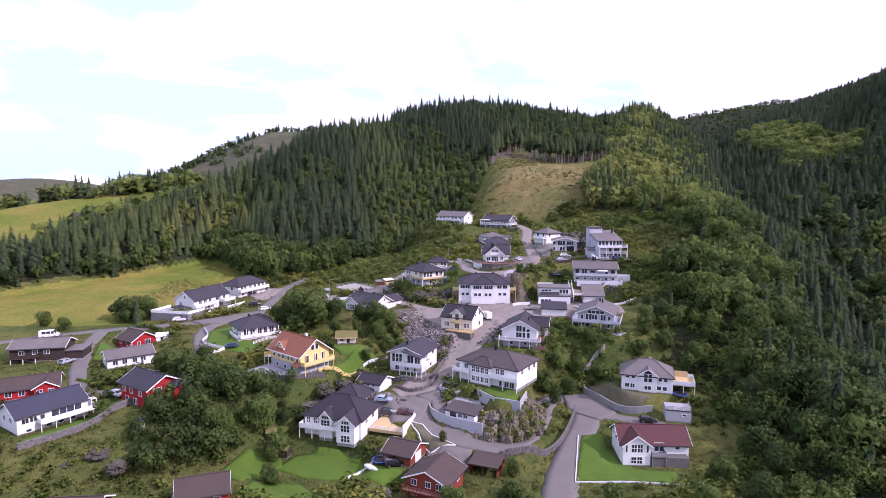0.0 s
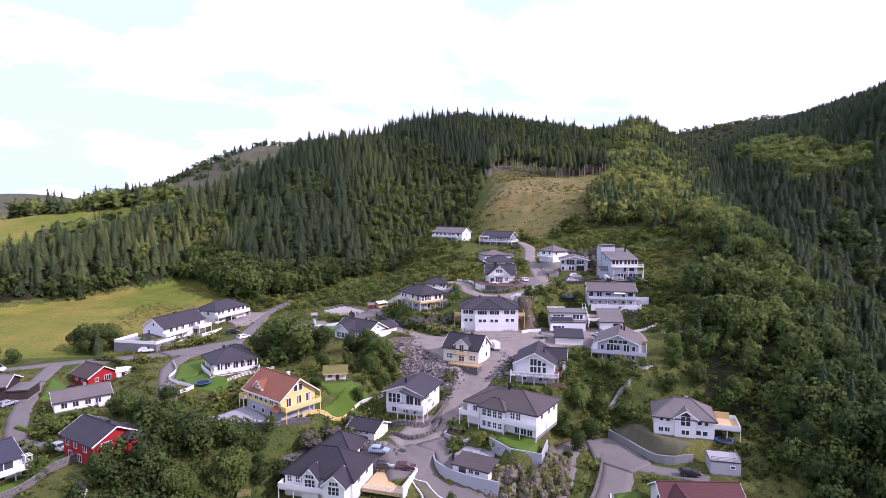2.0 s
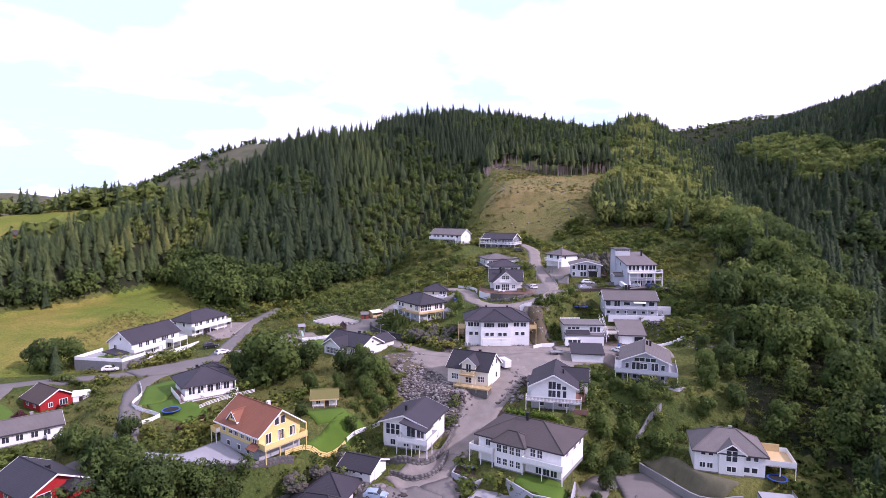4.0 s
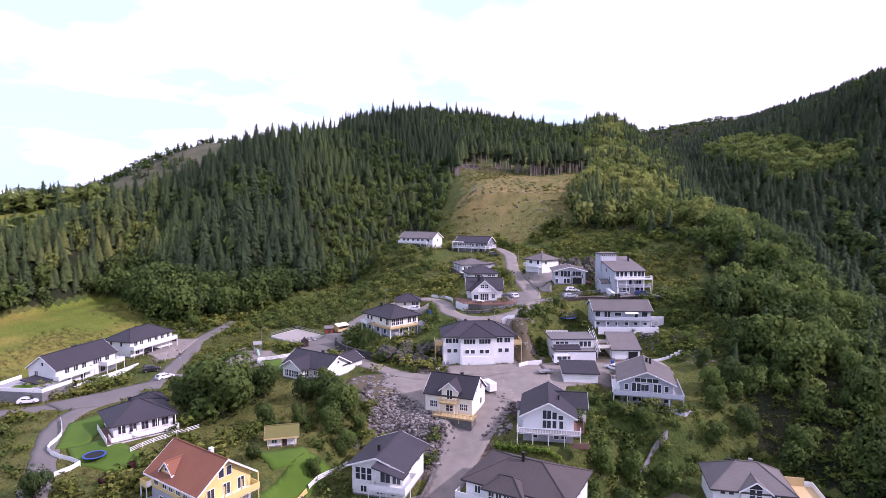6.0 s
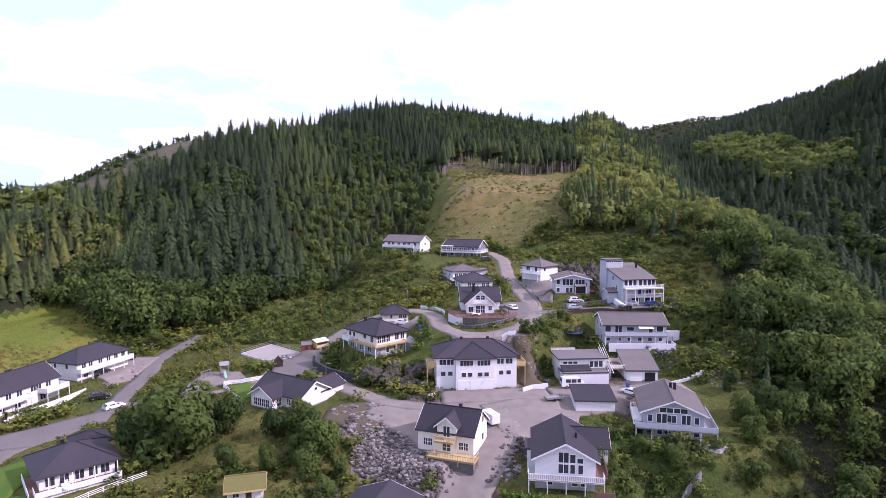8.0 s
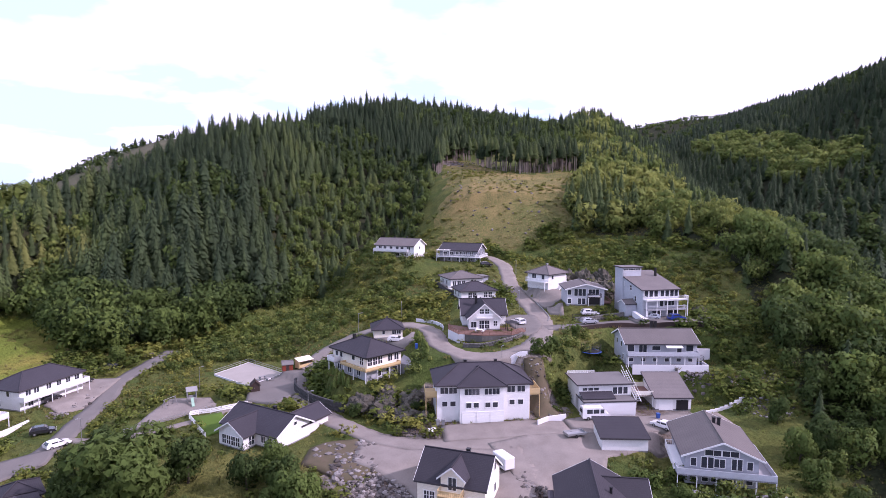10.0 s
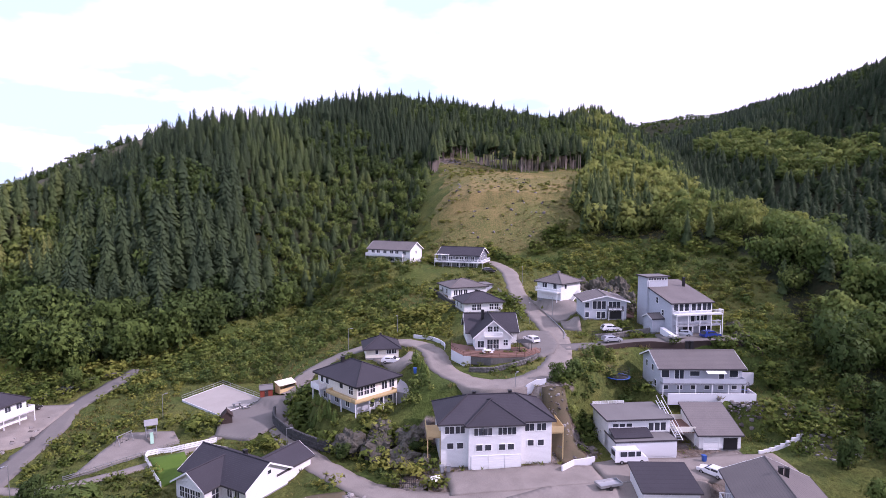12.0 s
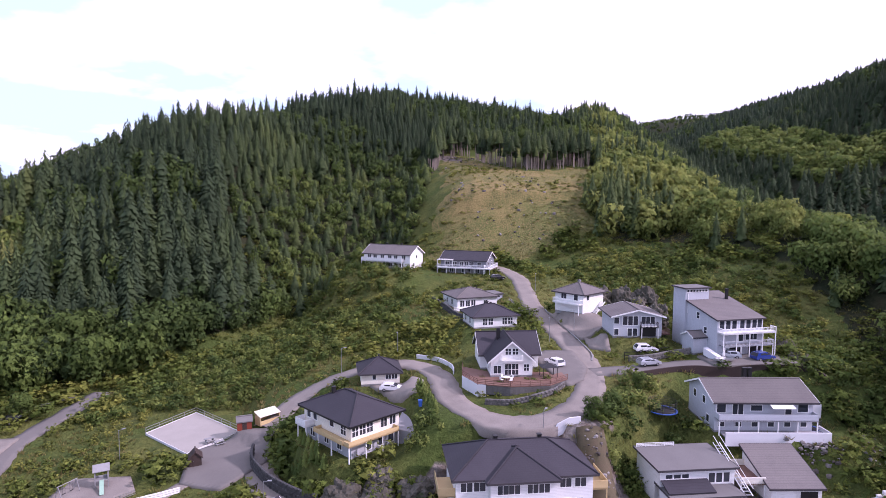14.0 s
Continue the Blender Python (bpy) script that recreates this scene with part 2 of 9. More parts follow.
def foliage(name, a, b, c, thin=0.3, grain=2.6, gaps=0.46):
    """Leaves: colour by each plant's tint, which in some woods holds sun, shade or haze, and by each clump, partly
    letting light through.
    """
    m = bpy.data.materials.new(name)
    m.use_nodes = True
    nt = m.node_tree
    p = nt.nodes["Principled BSDF"]
    p.inputs["Roughness"].default_value = 0.75
    p.inputs["Specular IOR Level"].default_value = 0.12
    at = nt.nodes.new("ShaderNodeAttribute")
    at.attribute_name = "tint"
    ramp = nt.nodes.new("ShaderNodeValToRGB")
    e = ramp.color_ramp.elements
    e[0].color, e[1].color = (*a, 1), (*c, 1)
    mid = e.new(0.5)
    mid.color = (*b, 1)
    info = nt.nodes.new("ShaderNodeObjectInfo")
    plus = nt.nodes.new("ShaderNodeMath")
    plus.operation = "ADD"
    half = nt.nodes.new("ShaderNodeMath")
    half.operation = "MULTIPLY"
    half.inputs[1].default_value = 0.12
    nt.links.new(info.outputs["Random"], half.inputs[0])
    nt.links.new(at.outputs["Fac"], plus.inputs[0])
    nt.links.new(half.outputs[0], plus.inputs[1])
    nt.links.new(plus.outputs[0], ramp.inputs[0])
    geo = nt.nodes.new("ShaderNodeNewGeometry")
    mr = nt.nodes.new("ShaderNodeMapRange")
    mr.inputs["To Min"].default_value = 0.80
    mr.inputs["To Max"].default_value = 1.18
    nt.links.new(geo.outputs["Random Per Island"], mr.inputs["Value"])
    hv = nt.nodes.new("ShaderNodeHueSaturation")
    nt.links.new(mr.outputs[0], hv.inputs["Value"])
    nt.links.new(ramp.outputs[0], hv.inputs["Color"])
    nt.links.new(hv.outputs[0], p.inputs["Base Color"])
    ow = nt.nodes.new("ShaderNodeAttribute")
    ow.attribute_name = "outward"
    vt = nt.nodes.new("ShaderNodeVectorTransform")
    vt.vector_type = "NORMAL"
    vt.convert_from, vt.convert_to = "OBJECT", "WORLD"
    nt.links.new(ow.outputs["Vector"], vt.inputs[0])
    nv = nt.nodes.new("ShaderNodeMix")
    nv.data_type = "VECTOR"
    nv.inputs["Factor"].default_value = 0.84
    nt.links.new(geo.outputs["Normal"], nv.inputs["A"])
    nt.links.new(vt.outputs[0], nv.inputs["B"])
    nn = nt.nodes.new("ShaderNodeVectorMath")
    nn.operation = "NORMALIZE"
    nt.links.new(nv.outputs["Result"], nn.inputs[0])
    nt.links.new(nn.outputs[0], p.inputs["Normal"])
    tr = nt.nodes.new("ShaderNodeBsdfTranslucent")
    nt.links.new(hv.outputs[0], tr.inputs["Color"])
    mix = nt.nodes.new("ShaderNodeMixShader")
    mix.inputs[0].default_value = thin
    nt.links.new(p.outputs[0], mix.inputs[1])
    nt.links.new(tr.outputs[0], mix.inputs[2])
    # gaps between the leaves of a clump
    ls = nt.nodes.new("ShaderNodeTexNoise")
    ls.inputs["Scale"].default_value = grain
    ls.inputs["Detail"].default_value = 1.0
    nt.links.new(geo.outputs["Position"], ls.inputs["Vector"])
    cut = nt.nodes.new("ShaderNodeMath")
    cut.operation = "GREATER_THAN"
    cut.inputs[1].default_value = gaps
    nt.links.new(ls.outputs["Fac"], cut.inputs[0])
    air = nt.nodes.new("ShaderNodeBsdfTransparent")
    leaf = nt.nodes.new("ShaderNodeMixShader")
    nt.links.new(cut.outputs[0], leaf.inputs[0])
    nt.links.new(air.outputs[0], leaf.inputs[1])
    nt.links.new(mix.outputs[0], leaf.inputs[2])
    nt.links.new(leaf.outputs[0], nt.nodes["Material Output"].inputs["Surface"])
    return m


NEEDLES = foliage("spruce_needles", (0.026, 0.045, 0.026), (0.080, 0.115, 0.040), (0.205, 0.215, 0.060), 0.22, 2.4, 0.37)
LEAVES = foliage("broad_leaves", (0.036, 0.064, 0.020), (0.100, 0.148, 0.034), (0.205, 0.238, 0.058), 0.3, 4.0, 0.42)
SCRUB = foliage("scrub_leaves", (0.046, 0.078, 0.018), (0.118, 0.160, 0.030), (0.220, 0.228, 0.048), 0.3, 5.0, 0.42)
GRASS = foliage("wild_grass", (0.078, 0.122, 0.022), (0.150, 0.170, 0.038), (0.245, 0.205, 0.075), 0.3, 2.6, 0.2)
PLUM = foliage("plum_leaves", (0.055, 0.020, 0.026), (0.085, 0.028, 0.034), (0.12, 0.04, 0.045), 0.25, 5.0, 0.36)
HEDGE = foliage("hedge_leaves", (0.09, 0.165, 0.025), (0.14, 0.235, 0.035), (0.19, 0.28, 0.045), 0.3, 5.0, 0.36)


def ground_material():
    """Grass, forest floor, dry clearing and rubble, mixed by the sheet's own kind of soil."""
    m = bpy.data.materials.new("ground")
    m.use_nodes = True
    nt = m.node_tree
    b = nt.nodes["Principled BSDF"]
    b.inputs["Roughness"].default_value = 0.95
    b.inputs["Specular IOR Level"].default_value = 0.08
    co = nt.nodes.new("ShaderNodeTexCoord")
    ns = []
    for s, d in ((0.035, 5), (0.22, 6), (1.6, 6)):
        n = nt.nodes.new("ShaderNodeTexNoise")
        n.inputs["Scale"].default_value = s
        n.inputs["Detail"].default_value = d
        n.inputs["Roughness"].default_value = 0.65
        nt.links.new(co.outputs["Object"], n.inputs["Vector"])
        ns.append(n)

    def blend(a, c, fac):
        x = nt.nodes.new("ShaderNodeMix")
        x.data_type = "RGBA"
        for key, val in (("A", a), ("B", c)):
            if isinstance(val, tuple):
                x.inputs[key].default_value = (*val, 1)
            else:
                nt.links.new(val, x.inputs[key])
        nt.links.new(fac, x.inputs[0])
        return x.outputs["Result"]

    def band(src, lo, hi):
        r = nt.nodes.new("ShaderNodeMapRange")
        r.inputs["From Min"].default_value = lo
        r.inputs["From Max"].default_value = hi
        nt.links.new(src, r.inputs["Value"])
        return r.outputs[0]

    def soil(name):
        a = nt.nodes.new("ShaderNodeAttribute")
        a.attribute_name = name
        plus = nt.nodes.new("ShaderNodeMath")
        plus.operation = "MULTIPLY_ADD"
        plus.inputs[1].default_value = 1.0
        nt.links.new(a.outputs["Fac"], plus.inputs[0])
        sub = nt.nodes.new("ShaderNodeMath")
        sub.operation = "SUBTRACT"
        sub.inputs[1].default_value = 0.5
        nt.links.new(ns[1].outputs["Fac"], sub.inputs[0])
        nt.links.new(sub.outputs[0], plus.inputs[2])
        return band(plus.outputs[0], 0.38, 0.62)

    grass = blend((0.056, 0.082, 0.020), (0.125, 0.128, 0.036), band(ns[0].outputs["Fac"], 0.40, 0.62))
    grass = blend(grass, (0.050, 0.072, 0.022), band(ns[1].outputs["Fac"], 0.5, 0.72))
    dry = blend((0.225, 0.180, 0.072), (0.120, 0.132, 0.042), band(ns[0].outputs["Fac"], 0.40, 0.60))
    dry = blend(dry, (0.115, 0.118, 0.042), band(ns[1].outputs["Fac"], 0.46, 0.66))
    dry = blend(dry, (0.19, 0.125, 0.06), band(ns[2].outputs["Fac"], 0.52, 0.68))
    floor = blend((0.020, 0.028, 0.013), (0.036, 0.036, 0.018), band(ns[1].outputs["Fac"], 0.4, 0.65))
    rubble = blend((0.21, 0.19, 0.17), (0.10, 0.075, 0.055), band(ns[1].outputs["Fac"], 0.42, 0.62))
    meadow = blend((0.125, 0.160, 0.026), (0.215, 0.190, 0.044), band(ns[0].outputs["Fac"], 0.42, 0.62))
    col = blend(grass, meadow, soil("meadow"))
    moor = blend((0.072, 0.080, 0.046), (0.105, 0.102, 0.066), band(ns[0].outputs["Fac"], 0.42, 0.62))
    col = blend(col, moor, soil("moor"))
    col = blend(col, dry, soil("clearing"))
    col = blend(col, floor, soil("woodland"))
    col = blend(col, rubble, soil("rubble"))
    fine = blend((0.62, 0.62, 0.62), (1.3, 1.3, 1.3), band(ns[2].outputs["Fac"], 0.3, 0.7))
    mul = nt.nodes.new("ShaderNodeMix")
    mul.data_type = "RGBA"
    mul.blend_type = "MULTIPLY"
    mul.inputs[0].default_value = 1
    nt.links.new(col, mul.inputs["A"])
    nt.links.new(fine, mul.inputs["B"])
    nt.links.new(mul.outputs["Result"], b.inputs["Base Color"])
    bp = nt.nodes.new("ShaderNodeBump")
    bp.inputs["Strength"].default_value = 1.0
    bp.inputs["Distance"].default_value = 0.5
    nt.links.new(ns[2].outputs["Fac"], bp.inputs["Height"])
    nt.links.new(bp.outputs[0], b.inputs["Normal"])
    return m


GROUND = ground_material()


# ---------------------------------------------------------------- building blocks
def mesh_of(name, bm, mat):
    me = bpy.data.meshes.new(name)
    bm.to_mesh(me)
    bm.free()
    if mat:
        me.materials.append(mat)
    return me


def part(name, bm, mat, parent, label="", m=None):
    ob = new(name, mesh_of(name, bm, mat))
    ob.parent = parent
    if m is not None:
        ob.matrix_basis = m
    if label:
        ob["label"] = label
    return ob


def thing(name, label, category, x, y, z, yaw=0.0, group="", kind=""):
    ob = new(name)
    ob.matrix_basis = pose(x, y, z, 0, 0, yaw)
    ob.empty_display_size = 0.5
    return tagged(ob, label, category, group, kind)


def box(bm, x0, x1, y0, y1, z0, z1, m=None, bevel=0.0):
    r = bmesh.ops.create_cube(bm, size=1.0, matrix=Matrix.Translation(((x0 + x1) / 2, (y0 + y1) / 2, (z0 + z1) / 2)) @ Matrix.Diagonal((x1 - x0, y1 - y0, z1 - z0, 1)))
    if bevel:
        es = list({e for v in r["verts"] for e in v.link_edges})
        bmesh.ops.bevel(bm, geom=es, offset=bevel, segments=1, affect="EDGES")
    if m is not None:
        bmesh.ops.transform(bm, matrix=m, verts=r["verts"])
    return bm


def boxes(*rows, m=None):
    bm = bmesh.new()
    for r in rows:
        box(bm, *r, m=m)
    return bm


def slab(bm, pts, thick):
    """A plate under a polygon, its thickness straight down."""
    top = [bm.verts.new(p) for p in pts]
    low = [bm.verts.new((p[0], p[1], p[2] - thick)) for p in pts]
    bm.faces.new(top)
    bm.faces.new(low[::-1])
    for i in range(len(pts)):
        j = (i + 1) % len(pts)
        bm.faces.new((top[j], top[i], low[i], low[j]))
    return bm


def tube(bm, a, b, r, n=6, r2=None):
    a, b = Vector(a), Vector(b)
    d = b - a
    m = Matrix.Translation((a + b) / 2) @ d.to_track_quat("Z", "Y").to_matrix().to_4x4()
    bmesh.ops.create_cone(bm, cap_ends=True, segments=n, radius1=r, radius2=r if r2 is None else r2, depth=d.length, matrix=m)
    return bm


def face_frame(w, d, face, z=0.0):
    """The outer face of a block: x along it (to the left as seen from outside), y outwards, z up."""
    turn = {"f": 180, "r": 270, "b": 0, "l": 90}[face]
    out = d / 2 if face in "fb" else w / 2
    # local axes: x' = along, y' = outwards
    return pose(0, 0, z, 0, 0, turn) @ Matrix.Translation((0, out, 0))


_win_cache = {}


def lattice(us, vs, y0, y1):
    """A frame in one piece: bars between each pair of lines along and up, open between them."""
    bm = bmesh.new()
    grid = {(i, k, f): bm.verts.new((u, y, v)) for i, u in enumerate(us) for k, v in enumerate(vs) for f, y in enumerate((y0, y1))}
    solid = {(i, k) for i in range(len(us) - 1) for k in range(len(vs) - 1) if i % 2 == 0 or k % 2 == 0}
    for i, k in solid:
        q = [(i, k), (i + 1, k), (i + 1, k + 1), (i, k + 1)]
        bm.faces.new([grid[(*p, 0)] for p in q])
        bm.faces.new([grid[(*p, 1)] for p in reversed(q)])
        for a, b, nb in ((q[0], q[1], (i, k - 1)), (q[1], q[2], (i + 1, k)), (q[2], q[3], (i, k + 1)), (q[3], q[0], (i - 1, k))):
            if nb not in solid:
                bm.faces.new([grid[(*a, 1)], grid[(*b, 1)], grid[(*b, 0)], grid[(*a, 0)]])
    bmesh.ops.recalc_face_normals(bm, faces=bm.faces)
    return bm


def window_meshes(w, h, cols, rows, arch=False):
    key = (round(w, 2), round(h, 2), cols, rows, arch)
    if key not in _win_cache:
        t = 0.09
        us, vs = [-w / 2 - t, -w / 2], [-t, 0]
        for i in range(1, cols):
            us += [-w / 2 + w * i / cols - 0.035, -w / 2 + w * i / cols + 0.035]
        for i in range(1, rows):
            vs += [h * i / rows - 0.03, h * i / rows + 0.03]
        us, vs = us + [w / 2, w / 2 + t], vs + [h, h + t]
        fr = lattice(us, vs, -0.02, 0.065)
        gl = bmesh.new()
        box(gl, -w / 2, w / 2, -0.01, 0.02, 0, h)
        _win_cache[key] = (mesh_of("window_frame", fr, TRIM), mesh_of("pane", gl, GLASS))
    return _win_cache[key]


def window(parent, base, u, v, w, h, cols=2, rows=1, name="window"):
    """A framed window on a face; base: the face's frame."""
    fr, gl = window_meshes(w, h, cols, rows)
    ob = new(name, fr)
    ob.parent = parent
    ob.matrix_basis = base @ Matrix.Translation((-u, 0, v))
    p = new("pane", gl)
    p.parent = ob
    return ob


def windows(parent, w, d, face, spec, out=0.0):
    """spec: rows of along, sill height, width, height, columns, rows."""
    base = face_frame(w, d, face) @ Matrix.Translation((0, out, 0))
    for row in spec:
        window(parent, base, *row)


def roof_points(w, d, h, kind, rise, o, e=0.0):
    """Polygons of the roof's upper side. o: overhang at the eaves, e: at the gables."""
    X, Y = w / 2 + (o if kind in ("gy", "hip") else e), d / 2 + (o if kind in ("gx", "hip", "mono") else e)
    if kind == "gx":
        k = h - rise * o / (d / 2)
        return [[(-X, -Y, k), (X, -Y, k), (X, 0, h + rise), (-X, 0, h + rise)], [(X, Y, k), (-X, Y, k), (-X, 0, h + rise), (X, 0, h + rise)]]
    if kind == "gy":
        k = h - rise * o / (w / 2)
        return [[(X, -Y, k), (X, Y, k), (0, Y, h + rise), (0, -Y, h + rise)], [(-X, Y, k), (-X, -Y, k), (0, -Y, h + rise), (0, Y, h + rise)]]
    if kind == "hip":
        k = h - rise * o / (min(w, d) / 2)
        t = h + rise
        if w >= d:
            r = (w - d) / 2
            return [[(-X, -Y, k), (X, -Y, k), (r, 0, t), (-r, 0, t)], [(X, Y, k), (-X, Y, k), (-r, 0, t), (r, 0, t)], [(X, -Y, k), (X, Y, k), (r, 0, t)], [(-X, Y, k), (-X, -Y, k), (-r, 0, t)]]
        r = (d - w) / 2
        return [[(X, -Y, k), (X, Y, k), (0, r, t), (0, -r, t)], [(-X, Y, k), (-X, -Y, k), (0, -r, t), (0, r, t)], [(-X, -Y, k), (X, -Y, k), (0, -r, t)], [(X, Y, k), (-X, Y, k), (0, r, t)]]
    if kind == "mono":
        X = w / 2 + o
        s = rise / d
        return [[(-X, -Y, h - s * o), (X, -Y, h - s * o), (X, Y, h + rise + s * o), (-X, Y, h + rise + s * o)]]
    X, Y = w / 2 + o, d / 2 + o
    return [[(-X, -Y, h + 0.12), (X, -Y, h + 0.12), (X, Y, h + 0.12), (-X, Y, h + 0.12)]]


def block(parent, w, d, h, kind, rise, wall, roof, o=0.5, e=0.5, m=None, base=0.5, base_mat=None, fascia=True, base_h=0.25):
    """Walls, plinth and roof of one volume, under its house. m: its place in the house."""
    m = m or Matrix.Identity(4)
    bm = bmesh.new()
    x, y = w / 2, d / 2
    lift = 0.12
    if kind == "gx":
        prof = [(-y, base_h), (y, base_h), (y, h - lift), (0, h + rise - lift), (-y, h - lift)]
        a, b = [bm.verts.new((-x, p, q)) for p, q in prof], [bm.verts.new((x, p, q)) for p, q in prof]
    elif kind == "gy":
        prof = [(x, base_h), (-x, base_h), (-x, h - lift), (0, h + rise - lift), (x, h - lift)]
        a, b = [bm.verts.new((p, -y, q)) for p, q in prof], [bm.verts.new((p, y, q)) for p, q in prof]
    elif kind == "mono":
        prof = [(-y, base_h), (y, base_h), (y, h + rise - lift), (-y, h - lift)]
        a, b = [bm.verts.new((-x, p, q)) for p, q in prof], [bm.verts.new((x, p, q)) for p, q in prof]
    else:
        prof = [(-y, base_h), (y, base_h), (y, h - 0.05), (-y, h - 0.05)]
        a, b = [bm.verts.new((-x, p, q)) for p, q in prof], [bm.verts.new((x, p, q)) for p, q in prof]
    n = len(prof)
    bm.faces.new(a)
    bm.faces.new(b[::-1])
    for i in range(n):
        j = (i + 1) % n
        bm.faces.new((a[j], a[i], b[i], b[j]))
    bmesh.ops.recalc_face_normals(bm, faces=bm.faces)
    part("wall", bm, wall, parent, m=m)
    if base:
        part("plinth", boxes((-x + 0.04, x - 0.04, -y + 0.04, y - 0.04, -base, base_h)), base_mat or CONCRETE, parent, m=m)
    polys = roof_points(w, d, h, kind, rise, o, e)
    bm = bmesh.new()
    for p in polys:
        slab(bm, p, 0.2)
    bmesh.ops.recalc_face_normals(bm, faces=bm.faces)
    rf = part("roof", bm, roof, parent, m=m)
    # ridge and hip caps where two slopes meet
    seen = set()
    for p in polys:
        for i in range(len(p)):
            q, r = Vector(p[i]), Vector(p[(i + 1) % len(p)])
            key = frozenset((tuple(round(v, 2) for v in q), tuple(round(v, 2) for v in r)))
            if key in seen and (q - r).length > 0.5:
                part("ridge_cap", tube(bmesh.new(), q + Vector((0, 0, 0.02)), r + Vector((0, 0, 0.02)), 0.13, 6), roof, rf)
            seen.add(key)
    if fascia:
        for p in polys:
            for i in range(len(p)):
                bm = bmesh.new()
                q, r = Vector(p[i]), Vector(p[(i + 1) % len(p)])
                level = abs(q.z - r.z) < 0.05
                top = max(q.z, r.z) > h + rise - 0.1
                if (level and top and kind not in ("flat", "mono")) or (not level and kind == "hip"):
                    bm.free()
                    continue
                d_ = (r - q).normalized()
                out = Vector((d_.y, -d_.x, 0)).normalized() * 0.04
                pts = [q + out, r + out, r, q]
                vs = [bm.verts.new(v + Vector((0, 0, 0.03))) for v in pts] + [bm.verts.new(v - Vector((0, 0, 0.26))) for v in pts]
                for f in ((0, 1, 2, 3), (7, 6, 5, 4), (0, 4, 5, 1), (1, 5, 6, 2), (2, 6, 7, 3), (3, 7, 4, 0)):
                    bm.faces.new([vs[k] for k in f])
                bmesh.ops.recalc_face_normals(bm, faces=bm.faces)
                part("fascia", bm, (ROOF_EDGE if kind in ("hip", "mono", "flat") or (level and roof is not ROOF_TERRA) else TRIM) if fascia is True else fascia, parent, m=m)
    return rf


def chimney(parent, x, y, z, h=1.2, s=0.55, mat=None, cap=True):
    bm = boxes((-s / 2, s / 2, -s / 2, s / 2, -1.0, h))
    if cap:
        box(bm, -s / 2 - 0.06, s / 2 + 0.06, -s / 2 - 0.06, s / 2 + 0.06, h, h + 0.1)
    part("chimney", bm, mat or METAL, parent, m=pose(x, y, z))


def balcony(parent, x0, x1, y0, y1, z, sides="flr", mat=None, floor_mat=None, height=1.0, solid=True, posts=True, ground=0.0, post_mat=None):
    """A raised deck: floor, railing on the sides named, posts down to the ground."""
    mat = mat or WHITE
    deck = part("balcony", boxes((x0, x1, y0, y1, z - 0.2, z)), floor_mat or TRIM, parent)
    t = 0.08
    edges = {"f": (x0, x1, y0, y0 + t), "b": (x0, x1, y1 - t, y1), "l": (x0, x0 + t, y0 + t, y1), "r": (x1 - t, x1, y0 + t, y1)}
    bm = bmesh.new()
    for s in sides:
        a, b, c, e = edges[s]
        if solid:
            box(bm, a, b, c, e, z - 0.22, z + height)
        else:
            box(bm, a, b, c, e, z + height - 0.1, z + height)
            box(bm, a, b, c, e, z - 0.25, z + 0.06)
            n = max(2, int(max(b - a, e - c) / 0.3))
            for i in range(n + 1):
                u = i / n
                px, py = a + 0.03 + (b - a - 0.06) * u if b - a > e - c else (a + b) / 2, c + 0.03 + (e - c - 0.06) * u if e - c > b - a else (c + e) / 2
                box(bm, px - 0.025, px + 0.025, py - 0.025, py + 0.025, z, z + height - 0.08)
    part("railing", bm, mat, deck)
    if posts:
        n = max(1, round((x1 - x0) / 3.2))
        for i in range(n + 1):
            px = x0 + 0.1 + (x1 - x0 - 0.2) * i / n
            part("post", boxes((px - 0.07, px + 0.07, y0 + 0.03, y0 + 0.17, ground, z - 0.2)), post_mat or TRIM, deck)
    return deck


def garage_door(parent, base, u, w=2.5, h=2.1, mat=None):
    m = base @ Matrix.Translation((-u, 0, 0.05))
    bm = lattice([-w / 2 - 0.1, -w / 2, w / 2, w / 2 + 0.1], [-0.04, 0.0, h, h + 0.1], -0.02, 0.07)
    d = part("garage_door", bm, TRIM, parent, m=m)
    n = 5
    for i in range(n):
        part("panel", boxes((-w / 2, w / 2, -0.02, 0.04, h * i / n + 0.012, h * (i + 1) / n - 0.012)), mat or TRIM, d)


def door(parent, base, u, v=0.1, w=0.95, h=2.05, mat=None):
    d = part("door", boxes((-w / 2, w / 2, -0.02, 0.05, 0, h)), mat or TRIM, parent, m=base @ Matrix.Translation((-u, 0, v)))
    part("handle", boxes((w / 2 - 0.14, w / 2 - 0.08, 0.05, 0.1, 0.95, 1.1)), STEEL, d)
    return d

# ---------------------------------------------------------------- the lie of the land
# plots: x, y, level, half size of the levelled ground
PLOTS_LOW = [(-91.5, 131.5, 5.6, 8), (-101, 144, 8.0, 6), (-117, 170, 9.0, 7), (-92, 168.5, 8.2, 6), (-100.5, 190.5, 7.6, 5), (-70.5, 139.5, 8.0, 5), (-46, 110, 0.0, 5), (-66, 103, 0.0, 5),
             (-24, 139, 0.6, 8), (-8, 127, -0.6, 5), (-2, 117, -3.4, 6), (9, 122, -2.0, 4), (47, 131, -2.5, 8), (59, 146.5, 0.8, 4), (56.5, 160, 4.3, 8), (40, 157, 0.2, 6), (-28, 125, -2.5, 8)]
